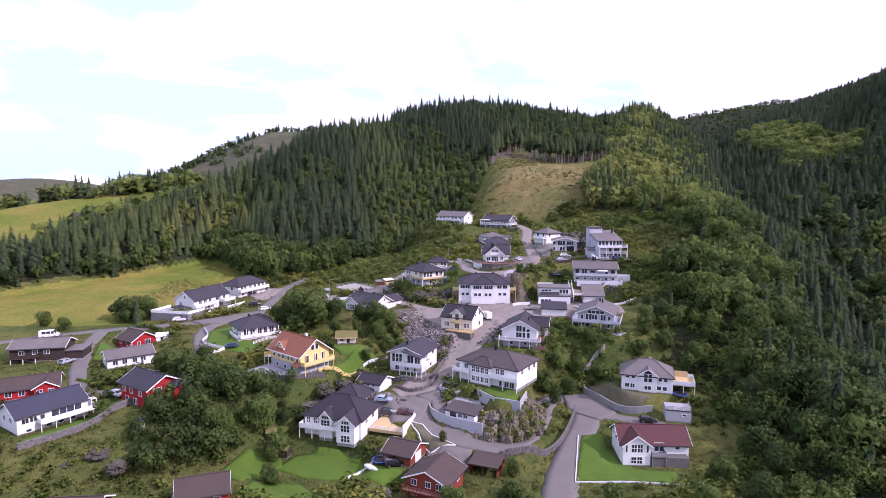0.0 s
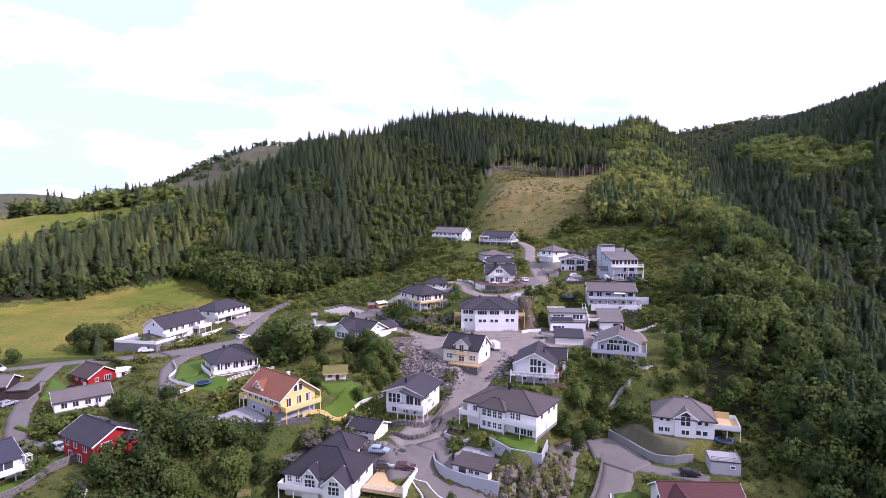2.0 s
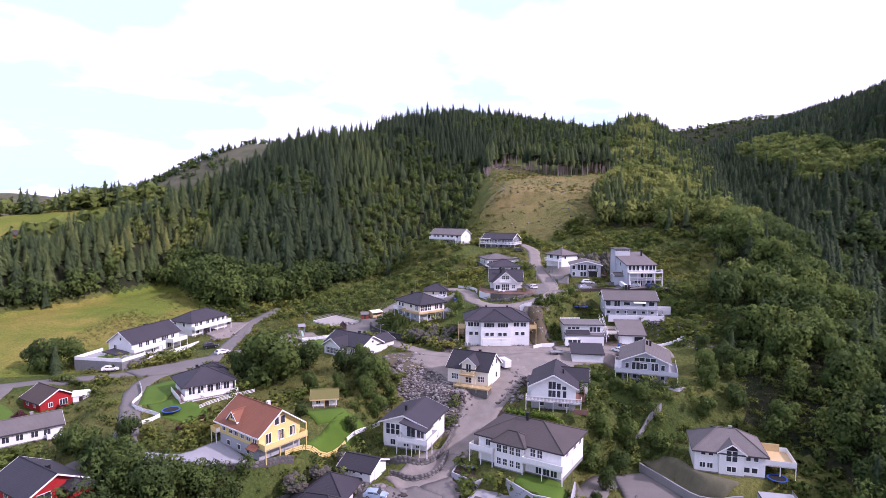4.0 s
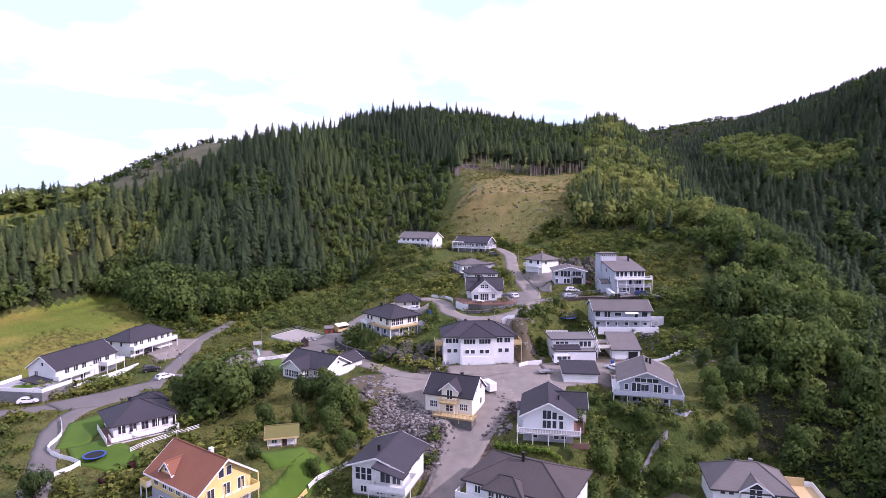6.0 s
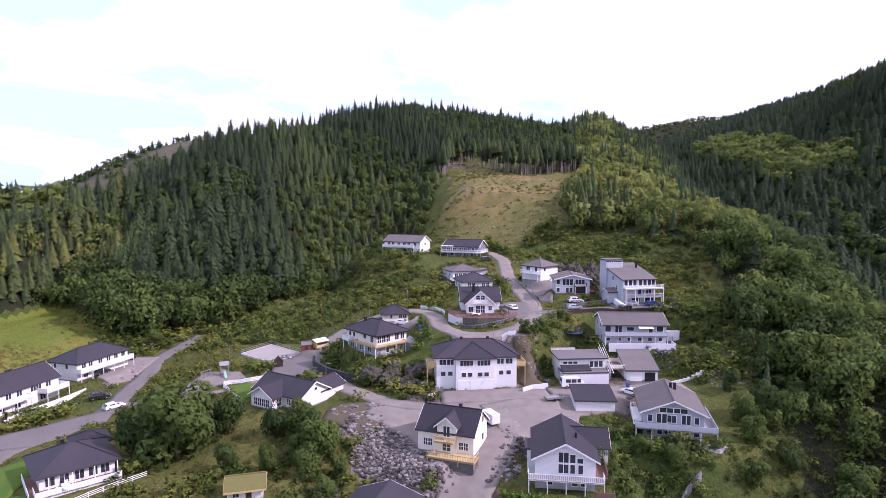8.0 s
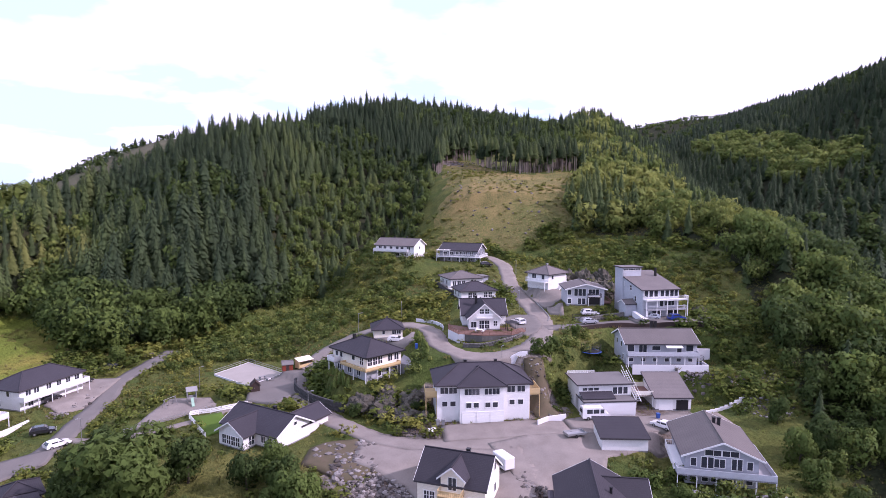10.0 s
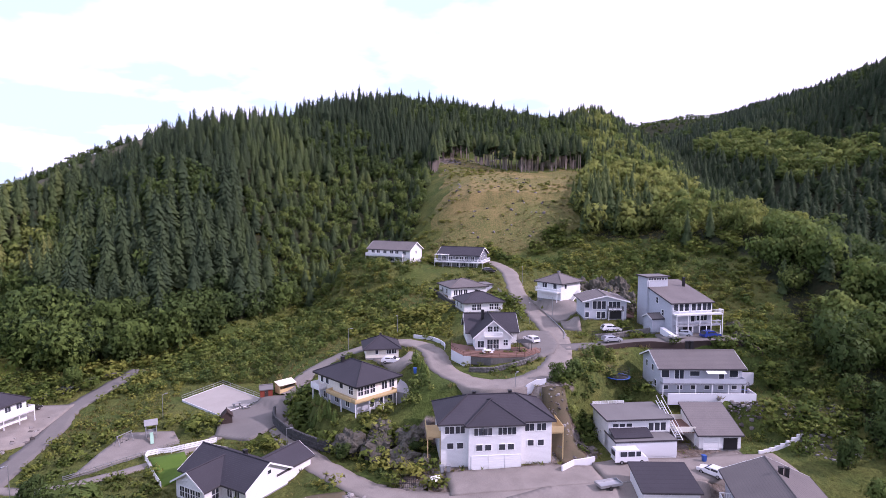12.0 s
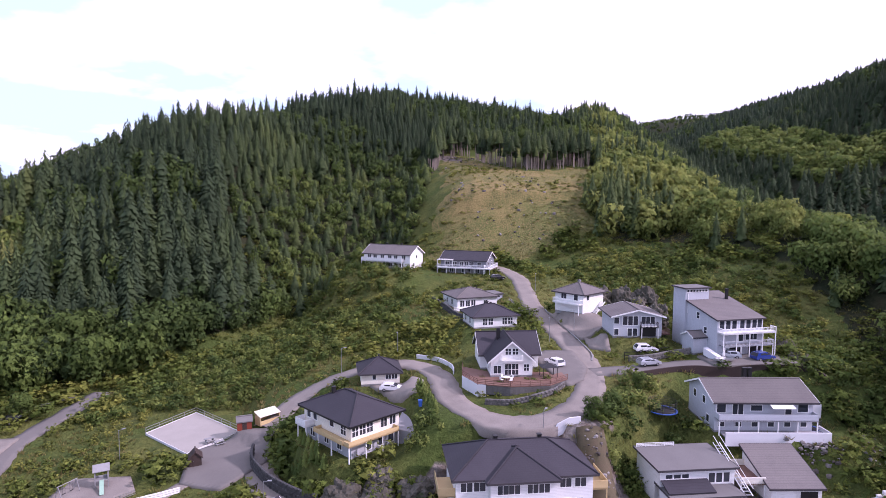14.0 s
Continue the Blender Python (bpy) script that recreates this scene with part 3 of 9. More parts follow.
PLOTS_MID = [(-18.3, 154.5, 5.7, 5), (-8.5, 166, 7.6, 7), (15, 156, 7.8, 9), (5.5, 140, 3.3, 5), (16, 143, 7.6, 4), (24.5, 177.5, 12.3, 7), (6.2, 186.7, 14.3, 6), (3.2, 181.5, 14.0, 3.5), (8.6, 180.6, 13.6, 2.5), (50.5, 190, 14.6, 8), (37, 199, 16.2, 5),
             (15, 215, 17.3, 9), (40, 213, 17.4, 7), (54.5, 213.5, 17.6, 6), (-26.5, 213.5, 15.0, 8), (-29, 175, 12.7, 4), (-60.5, 187, 12.4, 7), (-38.7, 156.8, 10.8, 6), (-44, 147.5, 10.6, 4)]
PLOTS_HIGH = [(-92.3, 225, 12.2, 8), (-83.5, 246, 14.0, 8), (-7.5, 234.5, 20.9, 7), (-2, 254, 24.4, 5), (21, 247, 28.4, 7), (25, 275, 30.6, 5), (25, 297, 31.0, 6), (31, 332, 36.0, 6), (7, 338, 37.3, 8),
              (48.8, 278, 32.6, 5), (53, 258, 31.2, 5), (68.5, 250, 29.4, 7), (58, 227, 23.4, 8), (-38, 258, 14.6, 8), (-45, 232, 14.4, 6), (66, 222, 22.5, 4)]
# roads: name, half width, nodes x, y, level
ROAD_VALLEY = [(20, 96, -7), (24.5, 118, -3.4), (30.2, 132, -1.2), (36.5, 146, 0), (39, 157, 0.3)]
ROAD_HAIRPIN = [(39, 157, 0.3), (34, 161.5, 0.3), (28.5, 158, 0.3), (25, 148, 0.4), (21, 137, 0.5), (14.6, 129.7, 0.6), (7.4, 130.6, 0.8), (-0.6, 135.6, 1.4), (-6.4, 142.2, 3.0), (-4.5, 150, 5.0), (0, 160, 6.7)]
ROAD_TRACK = [(0, 160, 6.7), (4.5, 170, 8.6), (8, 178, 12), (13, 187, 14.6), (17, 200, 16.8)]
ROAD_DRIVE = [(39, 150, 0.2), (46, 147, 0.3), (55, 142, 0.5)]
ROAD_MIDDLE = [(56, 207, 17.3), (46, 205, 17.1), (36, 203.5, 17.0), (24, 201.5, 17), (11, 200.5, 16.8), (-2.5, 203.5, 16.5), (-11.5, 213.5, 16.0), (-18, 224, 15.7), (-21.5, 233, 15.4), (-24, 241, 15.2), (-29, 246, 15.0)]
ROAD_UPPER = [(-24, 252, 16.5), (-17.5, 259, 20), (-10, 260.5, 23.5), (1, 260, 26), (7, 255.5, 26.3), (9.5, 247, 26.2), (9.5, 236, 26.1), (13, 226.5, 26.3), (18, 223, 26.6), (24, 223.5, 27), (30, 228, 27.4), (34.5, 236, 27.9), (38, 247, 28.4), (39.5, 260, 29), (40.2, 275, 30.0), (40.5, 290, 31.8), (43, 305, 33.6), (44.5, 318, 35.4), (42, 330, 37), (34, 340, 38)]
ROAD_BRANCH = [(37, 241, 28.2), (46, 241, 28.5), (58, 241, 29), (70, 239.5, 29.2), (76, 238, 29.2)]
ROAD_LEFT = [(-56, 143, 10), (-63, 152, 10.4), (-70.5, 170, 11.2), (-76.5, 184, 11.8), (-78, 196, 12.2), (-73, 206, 12.6), (-68, 216, 12.9), (-68.5, 232, 13), (-69, 246, 13), (-71, 260, 13.2), (-67.5, 280, 13.8), (-66, 287, 14.2)]
ROAD_WEST = [(-73, 206, 12.6), (-84, 202, 12.1), (-97, 199, 11.6), (-115, 197, 10.5), (-135, 190, 9.5), (-150, 180, 9)]
ROAD_HAMLET = [(-115, 197, 10.5), (-112, 183, 9.3), (-106, 170, 8.6), (-100, 158, 8.0), (-90, 145, 7.5), (-78, 148, 7.9), (-70, 155, 9)]
PATH_PLAY = [(-68, 222, 13), (-58, 218.5, 13.8), (-50, 221, 14.2), (-43, 224.5, 14.6), (-36, 231, 15), (-30, 240, 15.2)]
ROADS = [("valley_road", 3.7, ROAD_VALLEY, "asphalt"), ("hairpin_road", 3.0, ROAD_HAIRPIN, "asphalt"), ("gravel_track", 2.9, ROAD_TRACK, "gravel"), ("drive", 2.2, ROAD_DRIVE, "asphalt"), ("middle_road", 2.4, ROAD_MIDDLE, "gravel"), ("upper_road", 2.6, ROAD_UPPER, "gravel"),
         ("branch_road", 2.4, ROAD_BRANCH, "asphalt"), ("left_road", 2.3, ROAD_LEFT, "asphalt"), ("west_road", 2.2, ROAD_WEST, "asphalt"), ("hamlet_road", 2.2, ROAD_HAMLET, "asphalt"), ("footpath", 1.1, PATH_PLAY, "gravel")]


def smooth_line(nodes, step=1.5):
    """A smooth line through the nodes, in even steps."""
    p = np.array(nodes, float)
    q = np.vstack([2 * p[0] - p[1], p, 2 * p[-1] - p[-2]])
    out = []
    for i in range(len(p) - 1):
        a, b, c, d = q[i:i + 4]
        n = max(2, int(np.linalg.norm(c - b) / step))
        t = np.linspace(0, 1, n, endpoint=False)[:, None]
        out.append(0.5 * (2 * b + (c - a) * t + (2 * a - 5 * b + 4 * c - d) * t ** 2 + (3 * b - a - 3 * c + d) * t ** 3))
    return np.vstack(out + [p[-1:]])


LINES = {name: (smooth_line(nodes), half, kind) for name, half, nodes, kind in ROADS}

AX_Y = (0, 60, 100, 130, 150, 170, 190, 205, 222, 240, 260, 280, 300, 320, 340, 356, 370, 400, 450, 504, 560, 620, 680, 1100)
AX_Z = (-25, -14, -6, -1, 3, 10, 15, 17, 23, 27, 29, 31.5, 34, 37, 41.5, 52, 62, 70, 77, 86, 108, 130, 146, 150)
LE_Y = (0, 100, 130, 150, 180, 215, 260, 300)
LE_Z = (-8, -1.5, 4, 7.5, 10.5, 12.3, 14, 16)
FOOT_X = (-400, -260, -188, -165, -146, -134, -120, -100, -87, -76, -61, -53, -39, -27, -4, 18, 34, 50, 62, 120)
FOOT_Y = (198, 203, 236, 266, 288, 326, 318, 290, 283, 286, 295, 310, 325, 340, 344, 375, 440, 500, 512, 525)
# ground along the crest of the wooded hill
CREST_X = (-700, -400, -300, -220, -200, -187, -178, -167, -150, -130, -111, -77, -50, -35, 0, 26, 60, 94, 119, 153, 190, 219, 240, 284, 330)
CREST_Z = (14, 15, 16, 18, 22, 27, 33, 40, 52, 67, 79, 92, 103, 116, 128, 136, 141, 128, 122, 116, 124, 143, 140, 132, 122)
# crest of the spur beside the houses, and the bed of the valley beyond it
SPUR_Y = (60, 100, 150, 165, 204, 250, 278, 306, 339, 414, 550, 690, 800, 1100)
SPUR_X = (76, 80, 84, 86, 100, 112, 120, 126, 130, 142, 180, 222, 250, 310)
SPUR_Z = (-6, 3, 13, 17, 23, 39, 46, 51, 54, 72, 104, 142, 140, 112)
BED_Y = (0, 200, 250, 340, 398, 456, 502, 535, 582, 700, 900, 1600)
BED_X = (165, 158, 160, 178, 195, 212, 227, 237, 250, 290, 360, 600)
BED_Z = (-30, -10, 2, 24, 40, 47, 54, 60, 66, 85, 108, 150)


def smin(a, b, k):
    h = np.clip(0.5 + 0.5 * (b - a) / k, 0, 1)
    return b * (1 - h) + a * h - k * h * (1 - h)


def smooth(x, lo, hi):
    t = np.clip((x - lo) / (hi - lo), 0, 1)
    return t * t * (3 - 2 * t)


def spur_edge(y):
    return np.interp(y, SPUR_Y, SPUR_X)


def swell(x, y):
    """Unevenness of the wild hills."""
    return (2.4 * np.sin(x * 0.031 + 2 * np.sin(y * 0.017)) + 1.8 * np.sin(y * 0.043 + x * 0.011)) * smooth(np.hypot(x, y - 250), 260, 500)


def wild(x, y):
    """The land before anything was built on it."""
    crest = np.interp(x, CREST_X, CREST_Z)
    axis = smin(np.interp(y, AX_Y, AX_Z), crest, 8)
    left = np.interp(y, LE_Y, LE_Z) + 0.47 * np.maximum(y - np.minimum(np.interp(x, FOOT_X, FOOT_Y), 345), 0)
    left = smin(left, crest, 12)
    t = np.where(y < 300, smooth(x, -36, 2), smooth(x, -14 + (y - 300) * 0.12, 44 + (y - 300) * 0.05))
    z = left * (1 - t) + axis * t
    z = z - 0.14 * np.maximum(y - 690, 0)
    xs, zs = np.interp(y, SPUR_Y, SPUR_X), np.interp(y, SPUR_Y, SPUR_Z)
    u = np.clip((x - 62) / (xs - 62), 0, 1) ** np.interp(y, (150, 260, 350, 450), (1.0, 0.7, 0.7, 1.2))
    z = z * (1 - u) + np.maximum(zs, z * (y > 560)) * u
    over = np.maximum(x - xs, 0)
    side = z - 0.66 * over * over / (over + 22)
    xb, zb = np.interp(y, BED_Y, BED_X), np.interp(y, BED_Y, BED_Z)
    up = np.maximum(x - xb, 0)
    opp = zb + 0.36 * np.minimum(up, 78) + np.interp(y, (300, 500, 650, 850), (0.5, 0.74, 0.52, 0.36)) * np.maximum(up - 78, 0)
    opp = smin(opp, np.interp(y, (0, 400, 700, 1000, 1500), (130, 165, 196, 224, 268)), 20)
    opp = opp + 9 * np.exp(-((up - 68) / 30) ** 2) * smooth(y, 380, 450) * (1 - smooth(y, 680, 780))
    z = np.where(over > 0, np.maximum(side, np.where(x > xb, opp, zb)), z)
    # meadow hill behind the left forest
    hill = np.minimum(26 + 0.30 * (y - 370), np.interp(x, (-430, -345, -305, -255, -200, -150), (18, 32, 45, 52, 56, 56))) - 0.2 * np.maximum(y - 480, 0)
    z = np.where((x < -140) & (y > 300), np.maximum(z, hill), z)
    # distant ridges
    z = np.maximum(z, np.interp(x, (-1100, -800, -620, -506, -440, -362, -280, -189, 0, 200), (-30, 6, 30, 58, 86, 122, 146, 154, 132, 86)) - 0.0016 * (y - 1050) ** 2)
    z = np.maximum(z, np.interp(x, (-200, 200, 390, 780, 1000, 1400), (-80, 110, 180, 264, 296, 300)) - 0.0006 * (y - 1750) ** 2)
    z = np.maximum(z, 60 + 50 * np.sin(x / 620.0 + 1.1) + 36 * np.sin(x / 231.0) - 0.0003 * (y - 3900) ** 2)
    return z + swell(x, y)


def rough(x, y):
    """Unevenness of open ground."""
    return 0.5 * np.sin(x * 0.21 + 1.3 * np.sin(y * 0.13)) * np.cos(y * 0.19 + 0.7) + 0.25 * np.sin(x * 0.53 + y * 0.41) * np.sin(y * 0.61 - x * 0.2)


_pads = np.array(PLOTS_LOW + PLOTS_MID + PLOTS_HIGH, float)
_rpts = np.vstack([np.c_[ln[::2], np.full(len(ln[::2]), half + 0.6)] for ln, half, _ in LINES.values()])
_spots = np.vstack([_pads, _rpts])


def ground_z(x, y):
    """Height of the ground at arrays x, y: the wild land, levelled on plots and along roads."""
    x, y = np.atleast_1d(np.asarray(x, float)), np.atleast_1d(np.asarray(y, float))
    base = wild(x, y)
    z = base + rough(x, y) * 0.9
    near = (x > -170) & (x < 110) & (y > 80) & (y < 375)
    if near.any():
        xn, yn = x[near], y[near]
        num, den = np.zeros_like(xn), np.zeros_like(xn)
        for px, py, pz, pr in _spots:
            d2 = (xn - px) ** 2 + (yn - py) ** 2
            d = np.maximum(np.sqrt(d2) - pr, 0)
            w = 1 / (d * d + 0.35) ** 2
            num += w * pz
            den += w
        w0 = 1 / (15.0 ** 2) ** 2
        z[near] = (num + w0 * z[near]) / (den + w0)
    return z


def gz(x, y):
    return float(ground_z(x, y)[0])


def off_roads(x, y, clear=0.8):
    """True where no road lies."""
    ok = np.ones(len(x), bool)
    for ln, half, _ in LINES.values():
        for k in range(0, len(ln), 2):
            ok &= (x - ln[k, 0]) ** 2 + (y - ln[k, 1]) ** 2 > (half + clear) ** 2
    return ok


def off_plots(x, y, clear=0.0):
    ok = np.ones(len(x), bool)
    for px, py, _, r in _pads:
        ok &= (x - px) ** 2 + (y - py) ** 2 > (r + clear) ** 2
    return ok


def clearing_top(x):
    return np.interp(x, (10, 35, 45, 56, 62, 68, 74, 90, 104, 120, 130), (400, 440, 480, 503, 500, 465, 436, 428, 434, 438, 430)) + 3 * np.sin(x * 0.43) + 2 * np.sin(x * 0.91)


def in_clearing(x, y):
    left = np.interp(y, (344, 351, 368, 400, 435, 470, 505), (10, 14, 25, 36, 39, 45, 54)) + 2.5 * np.sin(y * 0.21) + 1.5 * np.sin(y * 0.53 + 1)
    right = np.interp(y, (344, 352, 380, 405, 430, 470, 505), (80, 83, 90, 104, 119, 90, 66)) + 2.5 * np.sin(y * 0.27) + 1.5 * np.sin(y * 0.61)
    low = 350 + 4 * np.sin(x * 0.19) + 3 * np.sin(x * 0.43 + 1)
    return (y > low) & (y < clearing_top(x)) & (x > left) & (x < right)


def in_woods(x, y):
    """Left and rear forest."""
    return (y > np.interp(x, FOOT_X, FOOT_Y) + 2) & ~((x < -186 + 6 * np.sin(y * 0.2)) & (y > 318 + 8 * np.sin(x * 0.15))) & ~in_clearing(x, y) & (x < np.interp(y, (330, 352, 372, 400, 430, 500, 700), (12, 16, 32, 45, 60, 150, 215)))


WOOD_Y = (95, 150, 166, 175, 205, 213, 235, 260, 280, 300, 320, 334, 342, 362, 380, 400, 430, 500, 700)
WOOD_X = (64, 74, 71, 66, 76, 81, 89, 101, 107, 106, 99, 90, 83, 84, 92, 106, 120, 112, 98)


def in_meadow(x, y):
    return (x < -96) & (y > 205) & (y < np.interp(x, FOOT_X, FOOT_Y) + 4)


# yards and lawns: name, outline, surface, words, kind, height over the ground
YARDS = []


def yard(name, pts, mat, label, category, lift=0.12):
    YARDS.append((name, pts, mat, label, category, lift))


yard("villa_lawn", [(-34, 131.5), (-29, 133), (-18.5, 129), (-16.5, 124.5), (-22, 119.5), (-30, 121), (-37, 125)], LAWN, "mown green lawn below the white villa", "lawn")
yard("orchard_lawn", [(-44, 128.5), (-37.5, 131.5), (-35.6, 126), (-37.8, 121), (-41, 114.5), (-47, 118)], LAWN, "mown lawn between fruit bushes", "lawn", 0.13)
yard("terrace_lawn", [(-19.8, 120.8), (-15, 124.4), (-8.6, 121), (-12, 116.8)], LAWN, "small mown lawn with white edging", "lawn", 0.14)
yard("raised_lawn", [(9.4, 146.4), (12.4, 149.0), (20.5, 146.0), (18.6, 138.8), (13, 140.5)], LAWN, "small bright lawn on a walled terrace", "lawn", 0.16)
yard("front_lawn", [(33.5, 138), (38.5, 139.0), (40.0, 128.5), (42.5, 125.2), (51, 124), (50, 118.5), (28.5, 120.5), (31.5, 131)], LAWN, "bright mown lawn with white edging", "lawn", 0.12)
yard("side_lawn", [(-76.2, 190.5), (-71.5, 195.5), (-66.5, 189.5), (-67.0, 179.5), (-72.5, 178)], LAWN, "fenced mown lawn beside the bungalow", "lawn", 0.14)
yard("hamlet_lawn", [(-109.8, 186), (-105.5, 184), (-98.5, 176.5), (-98, 173), (-103.2, 170)], LAWN, "mown lawn between the red and brown houses", "lawn", 0.12)
yard("artificial_lawn", [(-44.4, 227.5), (-38.5, 228.2), (-36.2, 222.5), (-33.6, 219.5), (-38.2, 214.8)], LAWN, "flat green lawn inside a white fence", "lawn", 0.16)
yard("yellow_house_lawn", [(-28.5, 163), (-24, 170), (-19, 171), (-23, 163), (-30, 157.5)], LAWN, "lawn beside the yellow house", "lawn", 0.12)
yard("cabin_lawn", [(-33, 170), (-24.5, 172.3), (-22, 168), (-29, 165.5)], LAWN, "lawn in front of the cabin", "lawn", 0.12)
yard("lower_lawn", [(-38, 119), (-30, 118), (-24, 112), (-30, 106), (-40, 110)], LAWN, "garden lawn among bushes", "lawn", 0.12)
yard("white_house_lawn", [(-90, 121), (-86, 118.5), (-78, 129.5), (-74, 137.5), (-77, 140), (-83.5, 132.5)], LAWN, "lawn beside the long white house", "lawn", 0.12)
yard("bungalow_lawn", [(-70.5, 178.5), (-63, 180), (-55.5, 174.5), (-53.5, 170), (-58, 168.5), (-66, 172)], LAWN, "mown lawn below the bungalow veranda", "lawn", 0.13)
yard("paved_drive", [(-64.5, 155), (-58, 147.6), (-52.5, 146.8), (-45, 149.5), (-38.5, 149), (-44.6, 156.2), (-46.4, 159.5), (-53, 153.6)], PAVING, "pale concrete drive of the yellow house", "drive", 0.2)
yard("parking_yard", [(-21, 147.4), (-14, 149.5), (-7.6, 150.5), (-3, 147), (-5.5, 139.5), (-12.5, 138.6), (-20.5, 144)], ASPHALT, "worn asphalt parking yard", "yard", 0.2)
yard("garage_court", [(-7.4, 150.3), (-1.2, 152.6), (0.6, 148.6), (1.0, 143.4), (4.4, 143.4), (9.2, 140.6), (9.4, 135.2), (4.6, 136.6), (0.4, 139.6), (-2.4, 143.2), (-3.0, 147)], ASPHALT, "worn asphalt court round the low garage", "yard", 0.21)
yard("gravel_bed", [(-8.2, 139.2), (-5.0, 137.4), (-2.6, 133.4), (2.6, 129.6), (-2.6, 128.6), (-4.6, 132.4)], DRYWEED, "gravel planting bed with pale edging", "bed", 0.15)
yard("red_garage_court", [(-3.8, 128.6), (2.6, 128.8), (6.6, 127.2), (5.4, 124.2), (2.0, 122.8), (-3.2, 123.4)], ASPHALT, "dark asphalt forecourt of the red garage", "yard", 0.16)
yard("lower_court", [(13.6, 200), (22, 202.6), (31, 203), (46, 201), (45, 196), (33, 193), (29.4, 185.4), (21, 185.6), (16, 189)], GRAVEL, "dusty gravel court between the garages", "yard", 0.16)
yard("earth_bank", [(-18, 206), (-9.6, 206.4), (-8.2, 200), (-5.6, 193.6), (-12, 192.4), (-19, 199)], EARTH, "bare brown earth bank with rubble", "bank", 0.14)
yard("garden_bank", [(25.4, 219.6), (29.6, 219.4), (30.4, 209.2), (25.6, 208.6)], EARTH, "bare brown earth bank beside the large white house", "bank", 0.15)
yard("gravel_yard", [(-14, 152.6), (-8.5, 157.6), (-2.6, 162.5), (2.2, 161.5), (-1.5, 153), (-6.5, 149.5), (-11.5, 150)], GRAVEL, "gravel yard below the white house", "yard", 0.15)
yard("gravel_slope", [(-3, 160.5), (2.5, 159.5), (7, 168), (12, 175), (16, 181), (20, 191), (19, 198.6), (11, 197.8), (-1, 199.5), (-9, 205), (-10.5, 197), (-5, 192.5), (-1.5, 190), (0.5, 184), (2.4, 178), (0.5, 170)], GRAVEL, "dusty gravel slope round the cream house", "yard", 0.14)
yard("turning_yard", [(33.4, 152), (34, 163), (41, 164.5), (44.5, 159.5), (45.4, 149.6), (40, 146)], ASPHALT, "wide worn asphalt turning place", "yard", 0.22)
yard("upper_parking", [(46.5, 166.5), (49, 156.3), (55, 151.4), (51.2, 150.2), (46.8, 153), (43.8, 162), (42.4, 168.5)], DRYWEED, "weedy gravel terrace in front of the white house", "yard", 0.3)
yard("garage_yard", [(6.2, 208.0), (24, 208.4), (30, 207.6), (30, 202), (6, 202)], GRAVEL, "gravel forecourt of the large white house", "yard", 0.18)
yard("east_yard", [(30.5, 208.4), (46.5, 207.8), (62, 207), (62, 199), (45, 200.5), (30.5, 202)], GRAVEL, "dusty gravel yard in front of the garages", "yard", 0.2)
yard("cottage_parking", [(28.6, 252.5), (32.5, 255), (38, 254), (36.8, 243), (33.6, 237), (29.8, 235), (28.8, 240)], ASPHALT, "dark asphalt parking beside the gabled house", "yard", 0.2)
yard("villa_yard", [(-4, 250), (3.4, 250.5), (6.0, 246.5), (5.4, 240.5), (2.0, 240.8), (-0.5, 244)], GRAVEL, "grey forecourt between villa and garage", "yard", 0.25)
yard("white_house_yard", [(-79.5, 262), (-71.5, 262), (-71.3, 240), (-74.8, 236.5), (-79.5, 240)], GRAVEL, "gravel yard with parked cars", "yard", 0.2)
yard("road_junction", [(-88, 203.5), (-78.5, 209.5), (-71.5, 214), (-66, 218), (-65, 211), (-74, 199.5), (-82, 198.5)], ASPHALT, "wide worn asphalt junction", "yard", 0.21)
yard("play_area", [(-55, 221.8), (-52.4, 239.6), (-43.4, 239.2), (-41, 234), (-47.4, 227.2)], GRAVEL, "fine grey gravel playground", "playground", 0.2)
yard("sheds_yard", [(-36, 246.5), (-27.5, 252.5), (-21.8, 250.5), (-21.8, 240), (-27.5, 230.5), (-34.5, 234)], ASPHALT, "worn asphalt yard by the sheds", "yard", 0.2)
yard("grey_house_yard", [(44, 262.5), (47, 257.5), (45.6, 252), (42.6, 256)], GRAVEL, "gravel yard of the pale grey house", "yard", 0.2)
yard("stair_house_yard", [(42.8, 284), (45.6, 276), (50.6, 272.2), (52.4, 267.6), (48.4, 263.4), (43.2, 262), (42.6, 270)], GRAVEL, "gravel yard of the white stair house", "yard", 0.2)
yard("branch_parking", [(60.5, 245), (76, 244.5), (77, 236.5), (60, 238)], ASPHALT, "asphalt forecourt of the tall grey house", "yard", 0.2)


def inside(x, y, pts, grow=0.0):
    """Which of the points lie in a polygon, grown a little from its middle."""
    P = np.array(pts, float)
    c = P.mean(0)
    d = P - c
    P = c + d * (1 + grow / np.maximum(np.hypot(d[:, 0], d[:, 1]), 0.1))[:, None]
    ok = np.zeros(len(x), bool)
    for a, b in zip(P, np.roll(P, -1, 0)):
        hit = ((a[1] > y) != (b[1] > y)) & (x < (b[0] - a[0]) * (y - a[1]) / (b[1] - a[1] + 1e-9) + a[0])
        ok ^= hit
    return ok


def under_paving(x, y, grow=0.0):
    ok = np.zeros(len(x), bool)
    for row_ in YARDS:
        ok |= inside(x, y, row_[1], grow)
    return ok


def under_roads(x, y, margin):
    ok = np.zeros(len(x), bool)
    for ln, half, _ in LINES.values():
        for k in range(0, len(ln), 2):
            ok |= (x - ln[k, 0]) ** 2 + (y - ln[k, 1]) ** 2 < (half - margin) ** 2
    return ok


